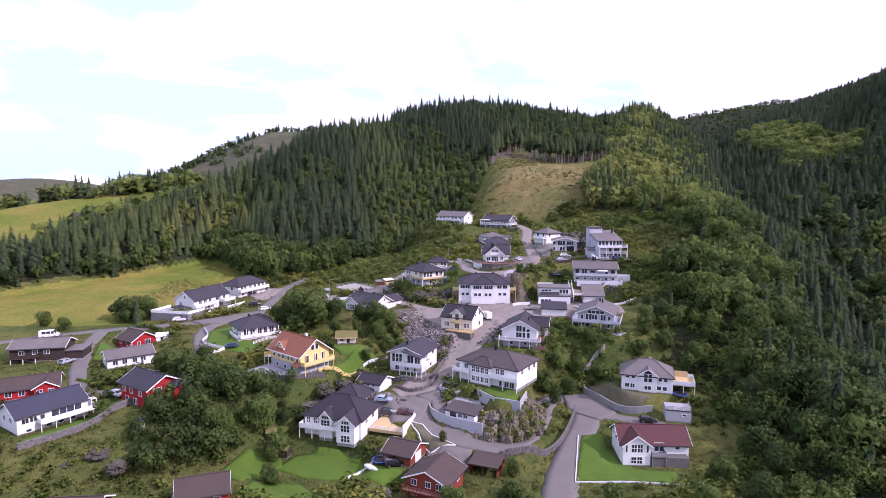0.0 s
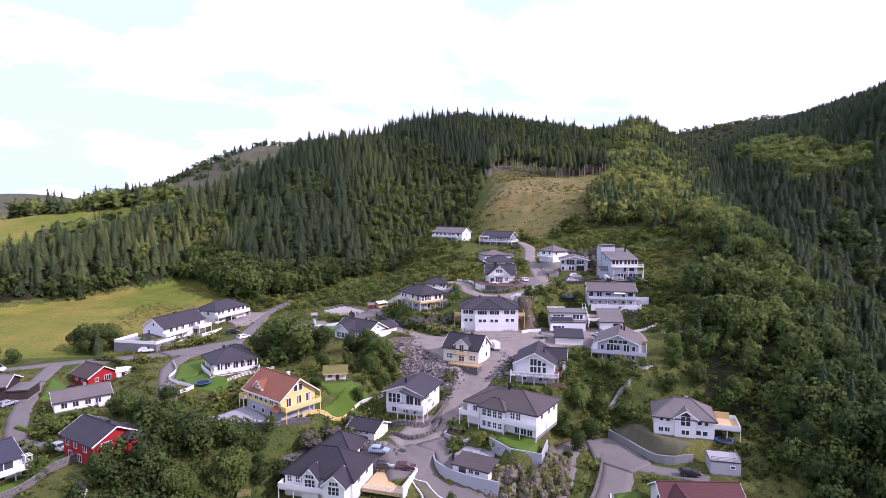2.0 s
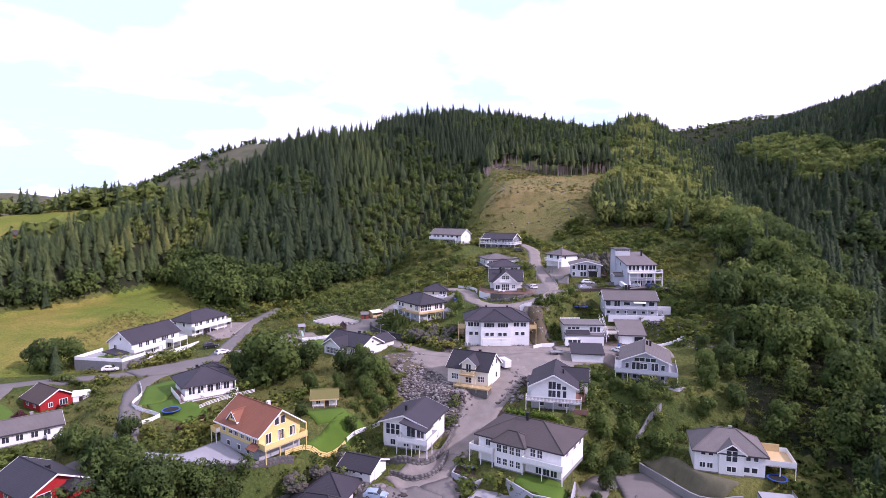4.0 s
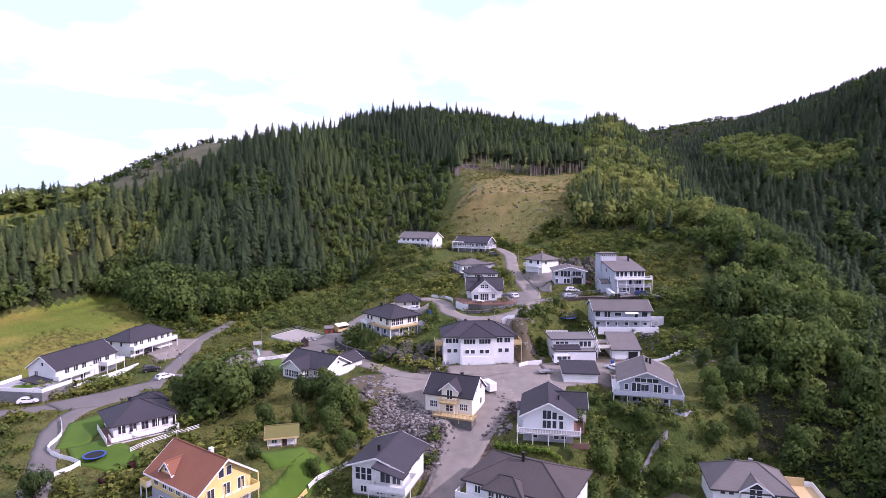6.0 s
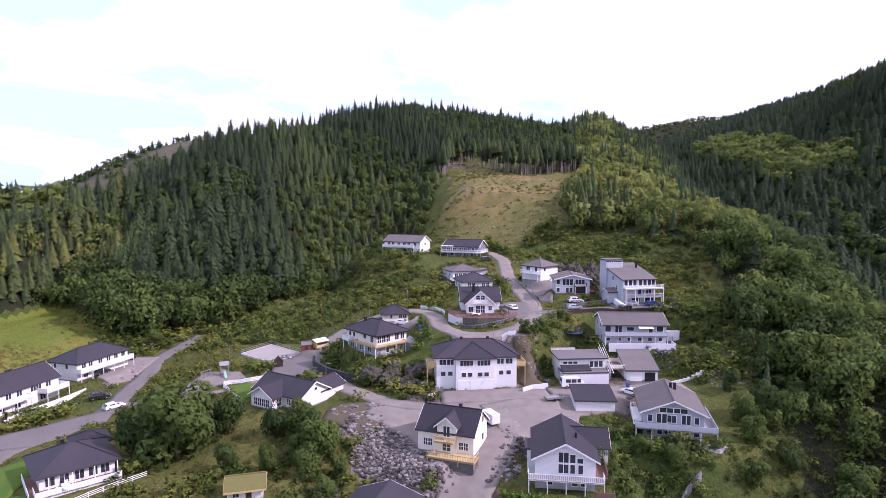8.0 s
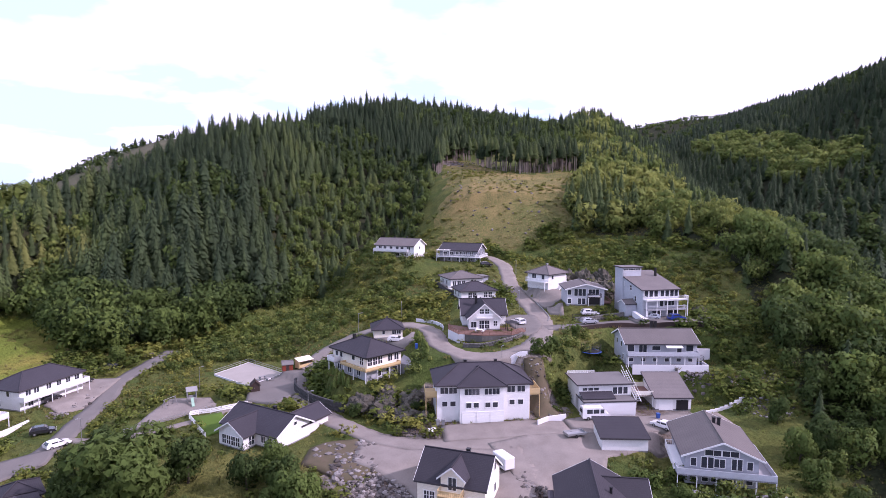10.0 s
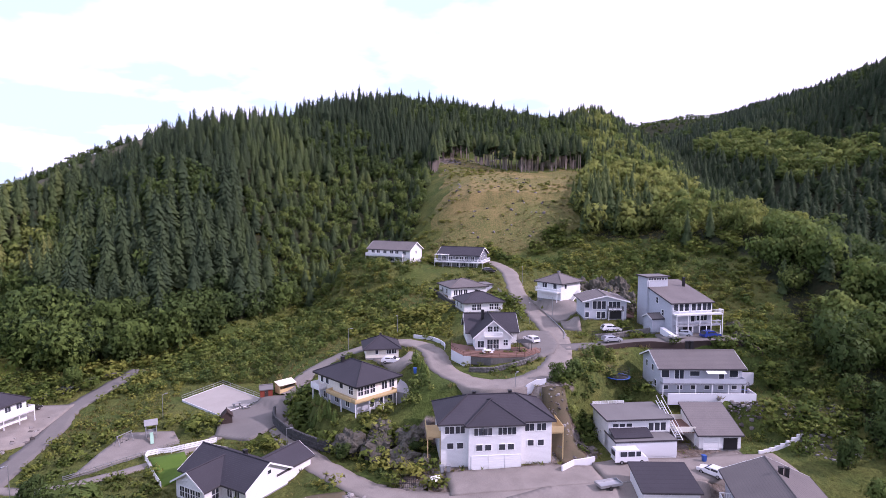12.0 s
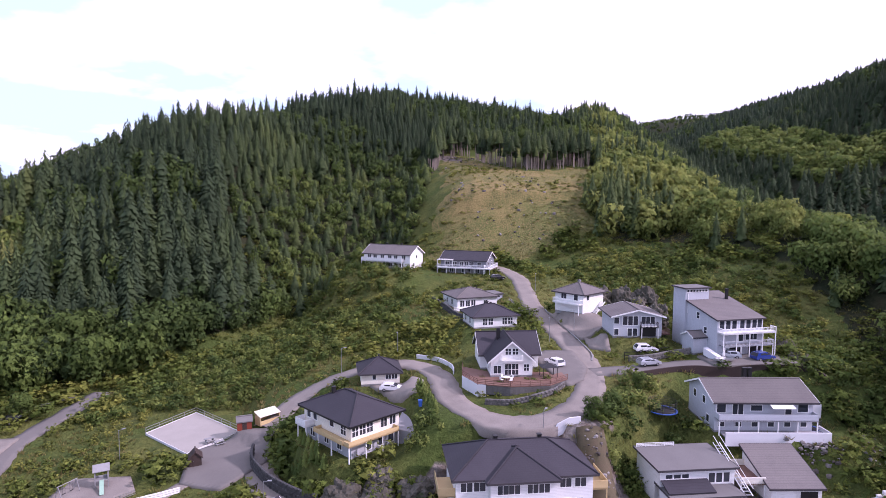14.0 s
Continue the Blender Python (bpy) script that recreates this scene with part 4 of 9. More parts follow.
def build_ground():
    def axis(lo, hi, c0, c1, fine, grow, limit):
        v = list(np.arange(c0, c1 + fine, fine))
        s = fine
        while v[-1] < hi:
            s = min(s * grow, limit)
            v.append(v[-1] + s)
        s = fine
        while v[0] > lo:
            s = min(s * grow, limit)
            v.insert(0, v[0] - s)
        return np.array(v)
    xs = axis(-4200, 4200, -215, 100, 1.4, 1.07, 160)
    ys = axis(-1500, 4600, 105, 372, 1.4, 1.06, 160)
    X, Y = np.meshgrid(xs, ys)
    x, y = X.ravel(), Y.ravel()
    z = ground_z(x, y)
    z[under_roads(x, y, 0.7) | under_paving(x, y, -0.6)] -= 0.35
    far = np.hypot(x, y - 250)
    nx, ny = len(xs), len(ys)
    i = (np.arange(ny - 1)[:, None] * nx + np.arange(nx - 1)).ravel()
    quads = np.stack([i, i + 1, i + 1 + nx, i + nx], 1)
    me = bpy.data.meshes.new("ground")
    me.from_pydata(np.c_[x, y, z].tolist(), [], quads.tolist())
    me.polygons.foreach_set("use_smooth", np.ones(len(quads), bool))
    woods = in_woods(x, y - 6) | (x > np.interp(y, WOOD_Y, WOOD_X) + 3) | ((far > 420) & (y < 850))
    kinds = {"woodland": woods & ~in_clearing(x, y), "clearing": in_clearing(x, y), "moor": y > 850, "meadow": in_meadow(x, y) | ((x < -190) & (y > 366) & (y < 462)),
             "rubble": (np.hypot(x + 2, (y - 187)) + 5 * np.sin(x * 0.5) * np.sin(y * 0.43) < 11.5) | (np.hypot(x - 14, y - 192) < 9) | (np.hypot(x - 4, y - 172) < 8) | (np.hypot(x - 6, y - 205) < 8) | (np.hypot(x - 24, y - 204) < 7) | (np.hypot(x - 28.5, y - 213) < 5) | (np.hypot((x - 17) / 15, (y - 221.4) / 2.6) < 1) | (np.hypot(x - 46, y - 207) < 12) | (np.hypot((x - 52) / 11, (y - 490) / 13) + 0.3 * np.sin(x * 0.7) * np.sin(y * 0.6) < 0.8)}
    for key, val in kinds.items():
        me.attributes.new(key, "FLOAT", "POINT").data.foreach_set("value", val.astype(np.float32))
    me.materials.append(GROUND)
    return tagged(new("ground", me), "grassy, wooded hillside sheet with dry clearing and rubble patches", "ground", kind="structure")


ground = build_ground()


def strip(name, ln, half, mat, lift=0.07, label="", category="road", wobble=0.12):
    """A road laid on the ground, with edges that go down into it."""
    bm = bmesh.new()
    n = len(ln)
    rng = random.Random(name)
    prev = None
    for k in range(n):
        a, b = ln[max(k - 1, 0)], ln[min(k + 1, n - 1)]
        t = Vector((b[0] - a[0], b[1] - a[1], 0)).normalized()
        s = Vector((t.y, -t.x, 0))
        c = Vector((ln[k][0], ln[k][1], 0))
        row = []
        for f in (-1, -0.5, 0, 0.5, 1):
            hw = half * f * (1 + (wobble * rng.uniform(-1, 1) if abs(f) == 1 else 0))
            p = c + s * hw
            row.append(p)
        zs = ground_z([p.x for p in row], [p.y for p in row])
        zz = [max(z, ln[k][2] - 0.4) + lift for z in zs]
        vs = [bm.verts.new((row[0].x, row[0].y, zz[0] - 1.6))] + [bm.verts.new((p.x, p.y, z)) for p, z in zip(row, zz)] + [bm.verts.new((row[-1].x, row[-1].y, zz[-1] - 1.6))]
        if prev:
            for i in range(6):
                f = bm.faces.new((prev[i], prev[i + 1], vs[i + 1], vs[i]))
                f.smooth = True
        prev = vs
    bmesh.ops.recalc_face_normals(bm, faces=bm.faces)
    ob = new(name, mesh_of(name, bm, mat))
    return tagged(ob, label, category, kind="structure")


for _k, (_n, (_ln, _h, _kind)) in enumerate(LINES.items()):
    strip(_n, _ln, _h, ASPHALT if _kind == "asphalt" else GRAVEL, 0.07 + 0.008 * _k, "pale worn " + ("asphalt" if _kind == "asphalt" else "gravel") + " road winding between the houses", "path" if "path" in _n else "road")


def patch(name, pts, mat, label, category, lift=0.1, cells=1.0, kind="structure"):
    """A yard or lawn laid over the ground inside a polygon."""
    pts = [Vector((p[0], p[1], 0)) for p in pts]
    bm = bmesh.new()
    f = bm.faces.new([bm.verts.new(p) for p in pts])
    bmesh.ops.triangulate(bm, faces=[f])
    for _ in range(6):
        es = [e for e in bm.edges if e.calc_length() > 1.6 * cells]
        if not es:
            break
        bmesh.ops.subdivide_edges(bm, edges=es, cuts=1)
        bmesh.ops.triangulate(bm, faces=bm.faces)
    co = np.array([v.co for v in bm.verts])
    zz = ground_z(co[:, 0], co[:, 1])
    for v, z in zip(bm.verts, zz):
        v.co.z = z + lift
        edge = v.is_boundary
    bmesh.ops.recalc_face_normals(bm, faces=bm.faces)
    for fc in bm.faces:
        if fc.normal.z < 0:
            fc.normal_flip()
        fc.smooth = True
    rim = [e for e in bm.edges if e.is_boundary]
    ext = bmesh.ops.extrude_edge_only(bm, edges=rim)
    for v in ext["geom"]:
        if isinstance(v, bmesh.types.BMVert):
            v.co.z -= 0.7
    ob = new(name, mesh_of(name, bm, mat))
    return tagged(ob, label, category, kind=kind)


for _k, _r in enumerate(YARDS):
    patch(*_r[:5], _r[5] + 0.005 * _k)


# ---------------------------------------------------------------- houses
def row(us, v, w, h, cols=2, rows=1):
    return [(u, v, w, h, cols, rows) for u in us]


def house(label, x, y, z, yaw, name="house", category="house"):
    return thing(name, label, category, x, y, z, yaw)


def big_white_house():
    h = house("large white three-storey house with charcoal hip roof and three garage doors", 15.0, 214.9, 17.3, -2.5)
    w, d, e = 18.2, 10.0, 7.7
    block(h, w, d, e, "hip", 2.6, WHITE, ROOF_DARK, o=0.6, base_mat=RENDER)
    bay = pose(-0.5, -1.7, 0)
    block(h, 8.6, 9.0, e, "hip", 2.2, WHITE, ROOF_DARK, o=0.6, m=bay, base_mat=RENDER)
    windows(h, w, d, "f", row((-7.7, -6.0, 5.4, 7.4), 5.6, 1.5, 1.2, 2) + row((-7.6, -6.0, 5.6, 7.3), 3.1, 1.0, 0.95, 1))
    b = bay @ face_frame(8.6, 9.0, "f")
    for u in (-2.7, -1.2, 1.2, 2.7):
        window(h, b, u, 5.6, 1.4, 1.2, 2)
        window(h, b, u * 0.95, 3.1, 1.0, 0.95, 1)
    for u in (-2.5, 0.3, 2.9):
        garage_door(h, b, u, 2.5, 2.15)
    for s, a in ((-1, -11.3), (1, 9.1)):
        balcony(h, a, a + 2.2, -4.6, 0.6, 5.0, "fl" if s < 0 else "fr", PINE, PINE, 1.0, True, True, 0.0, PINE)
        for i in range(14):
            part("step", boxes((a + 0.5, a + 1.7, 0.8 + i * 0.28, 1.1 + i * 0.28, 4.6 - i * 0.3, 4.68 - i * 0.3)), PINE, h)
        for q in (a + 0.44, a + 1.7):
            part("stringer", slab(bmesh.new(), [(q, 0.75, 4.78), (q + 0.06, 0.75, 4.78), (q + 0.06, 4.8, 0.5), (q, 4.8, 0.5)], 0.25), PINE, h)
    chimney(h, -3.0, 0.2, 9.6, 1.1)
    chimney(h, 3.2, 0.2, 9.6, 1.1)
    windows(h, w, d, "l", row((-2, 2), 5.6, 1.2, 1.2))
    windows(h, w, d, "r", row((-2, 2), 5.6, 1.2, 1.2))


def hip_villa():
    h = house("cream-white hip-roofed villa with corner bay and timber balcony", -7.5, 234.6, 20.9, 36)
    w, d, e = 9.6, 13.0, 5.7
    block(h, w, d, e, "hip", 2.3, CREAMWHITE, ROOF_DARK, o=0.75, base_h=2.6, base=0.6, base_mat=GREYBASE, fascia=METAL)
    windows(h, w, d, "f", row((-4.0, -2.6, -1.2), 3.3, 1.15, 1.7, 2, 2) + row((1.6, 3.4), 3.4, 1.2, 1.5, 2))
    windows(h, w, d, "l", row((4.6,), 3.3, 1.3, 1.7, 2, 2) + row((1.5,), 3.8, 1.1, 1.0, 1) + row((-3.2, -5), 3.6, 1.0, 1.1, 1) + row((-4, 0, 3.5), 0.7, 1.2, 1.2, 2))
    windows(h, w, d, "f", row((-1.5, 1.0, 3), 0.6, 1.1, 1.3, 1))
    balcony(h, -6.2, 3.6, -7.9, -6.5, 2.75, "flr", PINE, PINE, 0.55, True, True, 0.0, TRIM)
    balcony(h, -6.3, -4.8, -6.5, 1.5, 2.75, "lb", PINE, PINE, 0.5, True, False)
    balcony(h, -6.6, -4.8, 3.5, 6.4, 2.75, "flb", WHITE, TRIM, 0.95, True, False)
    for yy in (-3.4, 0.2, 3.8, 6.2):
        part("post", boxes((-6.25, -6.1, yy, yy + 0.15, 0, 2.6)), TRIM, h)
    chimney(h, -1.3, 3.0, 7.3, 1.0)
    g = house("small cream garage with charcoal hip roof", -2.0, 254.2, 24.6, 2, "garage", "garage")
    block(g, 7.4, 7.2, 2.7, "hip", 1.9, CREAMWHITE, ROOF_DARK, o=0.6)
    windows(g, 7.4, 7.2, "f", row((1.5, 2.7), 1.1, 1.0, 1.0, 2) + row((-1.2,), 1.1, 0.6, 1.0, 1))
    chimney(g, 0, 0.4, 4.2, 0.7, 0.35)


def villa_patio():
    t = thing("patio", "grey paved patio on concrete retaining walls beside the villa", "patio", 0, 0, 0)
    ring = [(-0.6, 232.0), (3.4, 228.8), (6.6, 232.6), (5.4, 240.4), (1.6, 240.6)]
    bm = bmesh.new()
    slab(bm, [(x, y, 23.1) for x, y in ring], 0.3)
    bmesh.ops.recalc_face_normals(bm, faces=bm.faces)
    part("paving", bm, PAVING, t)
    wall_line(t, ring[:3] + [ring[3]], 19.4, 23.25, 0.3, CONCRETE, "retaining_wall")
    s = thing("garden_sofa", "black wicker corner sofa on the patio", "sofa", 4.2, 232.4, 23.1, 45)
    part("seat", boxes((-1.5, 1.5, -0.45, 0.45, 0.05, 0.42), (0.6, 1.5, 0.45, 1.8, 0.05, 0.42)), METAL, s)
    part("backrest", boxes((-1.5, 1.5, -0.6, -0.45, 0.05, 0.85), (1.5, 1.65, -0.6, 1.8, 0.05, 0.85)), METAL, s)
    part("cushion", boxes((-1.45, 0.55, -0.4, 0.4, 0.42, 0.52)), SAGE, s)


def saddle_cabin():
    h = house("small dark cabin on the wooded saddle", 157, 634, gz(157, 634) + 0.5, 10, "cabin", "cabin")
    block(h, 11.0, 7.0, 3.4, "gx", 2.6, BROWNWALL, ROOF_DARK, o=0.6, e=0.6)
    windows(h, 11.0, 7.0, "f", row((-3.0, 0.0, 3.0), 1.0, 1.4, 1.2, 2))


def gable_cottage():
    h = house("white gabled house with charcoal roof and front terrace", 21.2, 246.6, 28.5, -5)
    block(h, 11.0, 8.5, 3.2, "gx", 3.0, WHITE, ROOF_DARK, o=0.6, e=0.5, m=pose(1.0, 2.6, 0))
    gm = pose(0.5, -2.2, 0)
    block(h, 7.6, 9.0, 3.2, "gy", 3.3, WHITE, ROOF_DARK, o=0.55, e=0.5, m=gm)
    b = gm @ face_frame(7.6, 9.0, "f")
    for u in (-0.65, 0.65):
        window(h, b, u, 4.0, 1.0, 1.1, 2, 2)
        window(h, b, u, 0.3, 1.15, 2.0, 2, 2)
    window(h, b, 2.7, 1.0, 0.9, 1.2, 2, 2)
    window(h, b, -2.6, 0.6, 1.3, 1.4, 2, 1)
    bl = gm @ face_frame(7.6, 9.0, "l")
    for u in (-2.5, 0.2, 2.6):
        window(h, bl, u, 0.9, 1.0, 1.3, 2)
    balcony(h, -1.4, 2.4, -7.6, -6.8, 3.1, "flr", TRIM, TRIM, 0.9, False, False)
    chimney(h, -0.9, 0.2, 6.0, 1.3, 0.6)
    t = thing("terrace", "brown timber terrace on a white retaining wall", "terrace", 21.0, 240.5, 28.3, -5)
    bm = bmesh.new()
    pts = [(-8.0, 6.5), (-8.6, 1.0), (-6.5, -4.2), (-1.0, -6.0), (6.0, -5.6), (10.0, -2.2), (10.0, 2.0), (-3, 2.5)]
    slab(bm, [(*p, 0.12) for p in pts], 0.16)
    bmesh.ops.recalc_face_normals(bm, faces=bm.faces)
    part("decking", bm, DECK, t)
    wall_line(t, [(-7.8, 6.5), (-8.5, 1.0), (-6.4, -4.1), (-5.0, -4.6)], -3.4, 0.05, 0.3, RENDER, "retaining_wall")
    wall_line(t, [(-4.9, -4.6), (-1.0, -5.9), (6.0, -5.5), (9.9, -2.1)], -1.6, -0.1, 0.35, STONEWALL, "stone_facing")
    rail_line(t, [(-8.0, 6.5), (-8.6, 1.0), (-6.5, -4.2), (-1.0, -6.0), (6.0, -5.6), (10.0, -2.2)], 0.12, 0.9, DECK)


def wall_line(parent, pts, z0, z1, thick, mat, name="wall", label=""):
    """A wall along a line of local points, from z0 up to z1 (numbers, or one for each point)."""
    bm = bmesh.new()
    P = [Vector((p[0], p[1], 0)) for p in pts]
    n = len(P)
    lo = z0 if isinstance(z0, (list, tuple)) else [z0] * n
    hi = z1 if isinstance(z1, (list, tuple)) else [z1] * n
    prev = None
    for k in range(n):
        t = (P[min(k + 1, n - 1)] - P[max(k - 1, 0)]).normalized()
        s = Vector((t.y, -t.x, 0)) * thick / 2
        vs = [bm.verts.new(q) for q in ((*(P[k] - s)[:2], lo[k]), (*(P[k] - s)[:2], hi[k]), (*(P[k] + s)[:2], hi[k]), (*(P[k] + s)[:2], lo[k]))]
        if prev:
            for i in range(4):
                j = (i + 1) % 4
                bm.faces.new((prev[i], prev[j], vs[j], vs[i]))
        else:
            bm.faces.new(vs)
        prev = vs
    bm.faces.new(prev[::-1])
    bmesh.ops.recalc_face_normals(bm, faces=bm.faces)
    return part(name, bm, mat, parent, label)


def rail_line(parent, pts, z, height, mat, step=1.6, name="railing", bars=3, fill=False):
    bm = bmesh.new()
    for a, b in zip(pts[:-1], pts[1:]):
        A, B = Vector((*a[:2], z if len(a) < 3 else a[2])), Vector((*b[:2], z if len(b) < 3 else b[2]))
        L = (B - A).length
        n = max(1, round(L / step))
        for i in range(n + 1):
            p = A.lerp(B, i / n)
            box(bm, p.x - 0.04, p.x + 0.04, p.y - 0.04, p.y + 0.04, p.z, p.z + height)
        d = (B - A)
        yaw = math.atan2(d.y, d.x)
        m = Matrix.Translation(A) @ Matrix.Rotation(yaw, 4, "Z") @ Matrix.Rotation(-math.asin(max(-1, min(1, d.z / max(L, 1e-6)))), 4, "Y")
        for k in range(bars):
            v = height * (k + 1) / bars
            box(bm, 0, L, -0.02, 0.02, v - (height / bars * 0.8 if fill else 0.1), v, m=m)
    return part(name, bm, mat, parent)


CREAMWHITE = material("cream_white_paint", (0.78, 0.75, 0.66), (0.70, 0.66, 0.57), 0.6, coarse=0.3, fine=3, bump=0.25, rows=0.2)


SLATEWALL = material("slate_grey_cladding", (0.20, 0.215, 0.24), (0.15, 0.16, 0.18), 0.65, coarse=0.3, fine=3, bump=0.25, rows=0.2)


def upper_row():
    h = house("small white house with charcoal hip roof below the road", 25.2, 274.5, 30.7, 6)
    block(h, 10.6, 8.6, 3.0, "hip", 1.9, WHITE, ROOF_DARK, o=0.6)
    windows(h, 10.6, 8.6, "f", row((-2.6, -1.2), 0.7, 1.1, 1.5, 2, 2) + row((2.2, 3.6), 0.7, 1.1, 1.5, 2, 2))
    chimney(h, -0.6, 0.3, 4.4, 0.9)
    chimney(h, 0.3, 0.3, 4.4, 0.7, 0.4)
    windows(h, 10.6, 8.6, "l", row((-2, 1.5), 0.8, 1.1, 1.3))

    h = house("pale grey house with low grey hip roof and side carport", 25.0, 297.5, 31.0, 12)
    block(h, 11.5, 10.5, 3.4, "hip", 1.7, WHITE, ROOF_GREY, o=0.6)
    windows(h, 11.5, 10.5, "f", row((-4.4, -2.8, -1.2), 0.8, 1.2, 1.6, 2) + row((2.4,), 1.0, 1.1, 1.2))
    balcony(h, -6.8, -1.6, -7.4, -5.2, 0.2, "flr", TRIM, TRIM, 0.9, False, False)
    windows(h, 11.5, 10.5, "l", row((-2, 1.5), 1.0, 1.1, 1.3))
    block(h, 4.6, 5.5, 2.6, "flat", 0, GREYWALL, FELT, o=0.3, m=pose(8.2, 3.6, 0))
    for xx in (-2, 0, 2.5):
        part("roof_vent", tube(bmesh.new(), (xx, 0.8, 4.4), (xx, 0.8, 5.3), 0.12), METAL, h)

    h = house("dark grey house with charcoal gable roof and white balcony", 31.5, 333.0, 36.0, -28)
    block(h, 15.5, 10.5, 4.6, "gx", 2.3, SLATEWALL, ROOF_DARK, o=0.6, e=0.6, base_h=1.6, base=0.6)
    windows(h, 15.5, 10.5, "f", row((-0.5, 1.2, 3.0, 5.4), 2.3, 1.2, 1.5, 2) + row((-5.5, -3.0), 2.3, 1.6, 1.4, 2) + row((-4, 0, 2, 5), 0.3, 1.1, 1.2))
    windows(h, 15.5, 10.5, "r", row((-2.4, 1.6), 2.4, 1.4, 1.3, 2) + row((0,), 5.0, 0.9, 0.8, 1) + row((2,), 0.4, 1.2, 1.0, 2))
    balcony(h, -8.4, 7.6, -7.4, -5.25, 2.0, "flr", TRIM, TRIM, 1.0, False, True)
    balcony(h, 7.75, 9.6, -7.4, 3.0, 2.0, "frb", TRIM, TRIM, 1.0, False, True)
    for xx in (-8.2, -5.6, -3.0):
        part("pergola_post", boxes((xx - 0.07, xx + 0.07, -7.3, -7.16, 2.0, 4.3)), TRIM, h)
    part("pergola_beam", boxes((-8.4, -2.8, -7.35, -7.1, 4.3, 4.5), *[(-8.2 + i * 0.6, -8.1 + i * 0.6, -7.6, -5.25, 4.51, 4.6) for i in range(9)]), TRIM, h)

    h = house("long white two-storey house with brown-grey gable roof and balcony", 6.9, 337.6, 37.3, -34)
    block(h, 17.5, 9.0, 5.1, "gx", 2.4, WHITE, ROOF_GREY, o=0.6, e=0.5)
    windows(h, 17.5, 9.0, "f", row((-6.6, -4.4, -1.6, 1.2, 3.4, 6.4), 3.2, 1.3, 1.2, 2) + row((-5.5, -2.5, 1.5, 5.5), 0.8, 1.2, 1.1, 2))
    windows(h, 17.5, 9.0, "r", row((0,), 3.4, 0.8, 1.0, 1) + row((-2,), 1.0, 0.9, 1.0, 1))
    balcony(h, -9.0, 6.5, -6.0, -4.5, 2.6, "flr", WHITE, TRIM, 1.0, True, True)
    chimney(h, -2.5, 0.3, 7.2, 0.9)
    chimney(h, 3.0, 0.3, 7.2, 0.9)

    h = house("white two-storey house with weathered hip roof and outside stair", 48.9, 278.0, 32.6, 34)
    block(h, 8.6, 8.2, 5.3, "hip", 1.9, WHITE, ROOF_GREY, o=0.7)
    windows(h, 8.6, 8.2, "l", row((-1.5,), 3.4, 1.5, 1.3, 2) + row((2.0,), 3.2, 1.1, 1.6, 1))
    windows(h, 8.6, 8.2, "f", row((-2.4,), 3.4, 0.9, 1.1, 1))
    balcony(h, -6.2, -4.3, -4.1, 3.5, 2.7, "flb", TRIM, TRIM, 1.0, False, True)
    balcony(h, 4.3, 6.2, -3.0, 3.0, 2.7, "frb", TRIM, TRIM, 1.0, False, True)
    for i in range(14):
        part("step", boxes((2.8 - i * 0.27, 3.1 - i * 0.27, -5.4, -4.3, 2.4 - i * 0.19, 2.5 - i * 0.19)), TRIM, h)
    part("stair_side", slab(bmesh.new(), [(3.1, -5.45, 2.7), (3.1, -5.38, 2.7), (-0.9, -5.38, 0.1), (-0.9, -5.45, 0.1)], 0.35), TRIM, h)
    chimney(h, 0.4, 0.3, 6.7, 0.9, 0.6, CONCRETE)

    h = house("pale grey house with wide low-pitched gable and front balcony", 53.2, 258.8, 31.3, -10)
    block(h, 10.2, 9.5, 4.7, "gy", 1.3, GREYPALE, ROOF_GREY, o=0.7, e=0.8)
    windows(h, 10.2, 9.5, "f", row((-4.4,), 2.9, 1.0, 1.3, 1) + row((-2.6, -1.5, -0.4), 2.6, 0.95, 1.9, 1) + row((-4.4,), 0.5, 0.9, 1.3, 1) + row((-1.6, -0.5), 0.3, 0.9, 1.6, 1))
    # no opening here: a black panel on the wall paints the carport's shade
    part("recess", boxes((0.5, 3.9, -4.78, -4.5, 0.2, 2.2)), METAL, h, "flat black panel for the shade in an open carport")
    windows(h, 10.2, 9.5, "f", row((2.2,), 2.9, 2.8, 1.5, 3))
    balcony(h, 0.5, 4.1, -6.0, -4.75, 2.5, "flr", METAL, TRIM, 0.9, False, True)
    balcony(h, 5.1, 7.5, -3.0, 4.5, 0.4, "frb", DECK, DECK, 0.9, False, False)

    h = house("tall pale grey four-level house with sloping roof, balconies and garages", 68.4, 250.6, 29.4, 4)
    block(h, 10.4, 13.5, 7.6, "mono", 3.2, GREYPALE, ROOF_GREY, o=0.4)
    block(h, 5.6, 4.2, 12.3, "flat", 0, GREYPALE, FELT, o=0.35, m=pose(-3.0, 4.9, 0))
    windows(h, 10.4, 13.5, "f", row((-4.2, -2.8, -1.4, 0.4, 1.8, 3.2, 4.4), 5.5, 1.05, 1.7, 1) + row((0.2,), 2.9, 1.0, 2.0, 1) + row((2.6,), 3.2, 2.6, 1.2, 3))
    garage_door(h, face_frame(10.4, 13.5, "f"), -1.0, 2.7, 2.2, METAL)
    # shade of the open bay painted as a black panel on the solid wall
    part("recess", boxes((2.0, 4.9, -6.8, -6.5, 0.1, 2.3)), METAL, h, "flat black panel for the shade in an open garage bay")
    balcony(h, -5.0, 7.0, -8.4, -6.75, 5.0, "flr", TRIM, TRIM, 0.95, False, True)
    balcony(h, -4.6, 6.6, -8.3, -6.75, 2.5, "flr", GREYPALE, CONCRETE, 0.9, False, True)
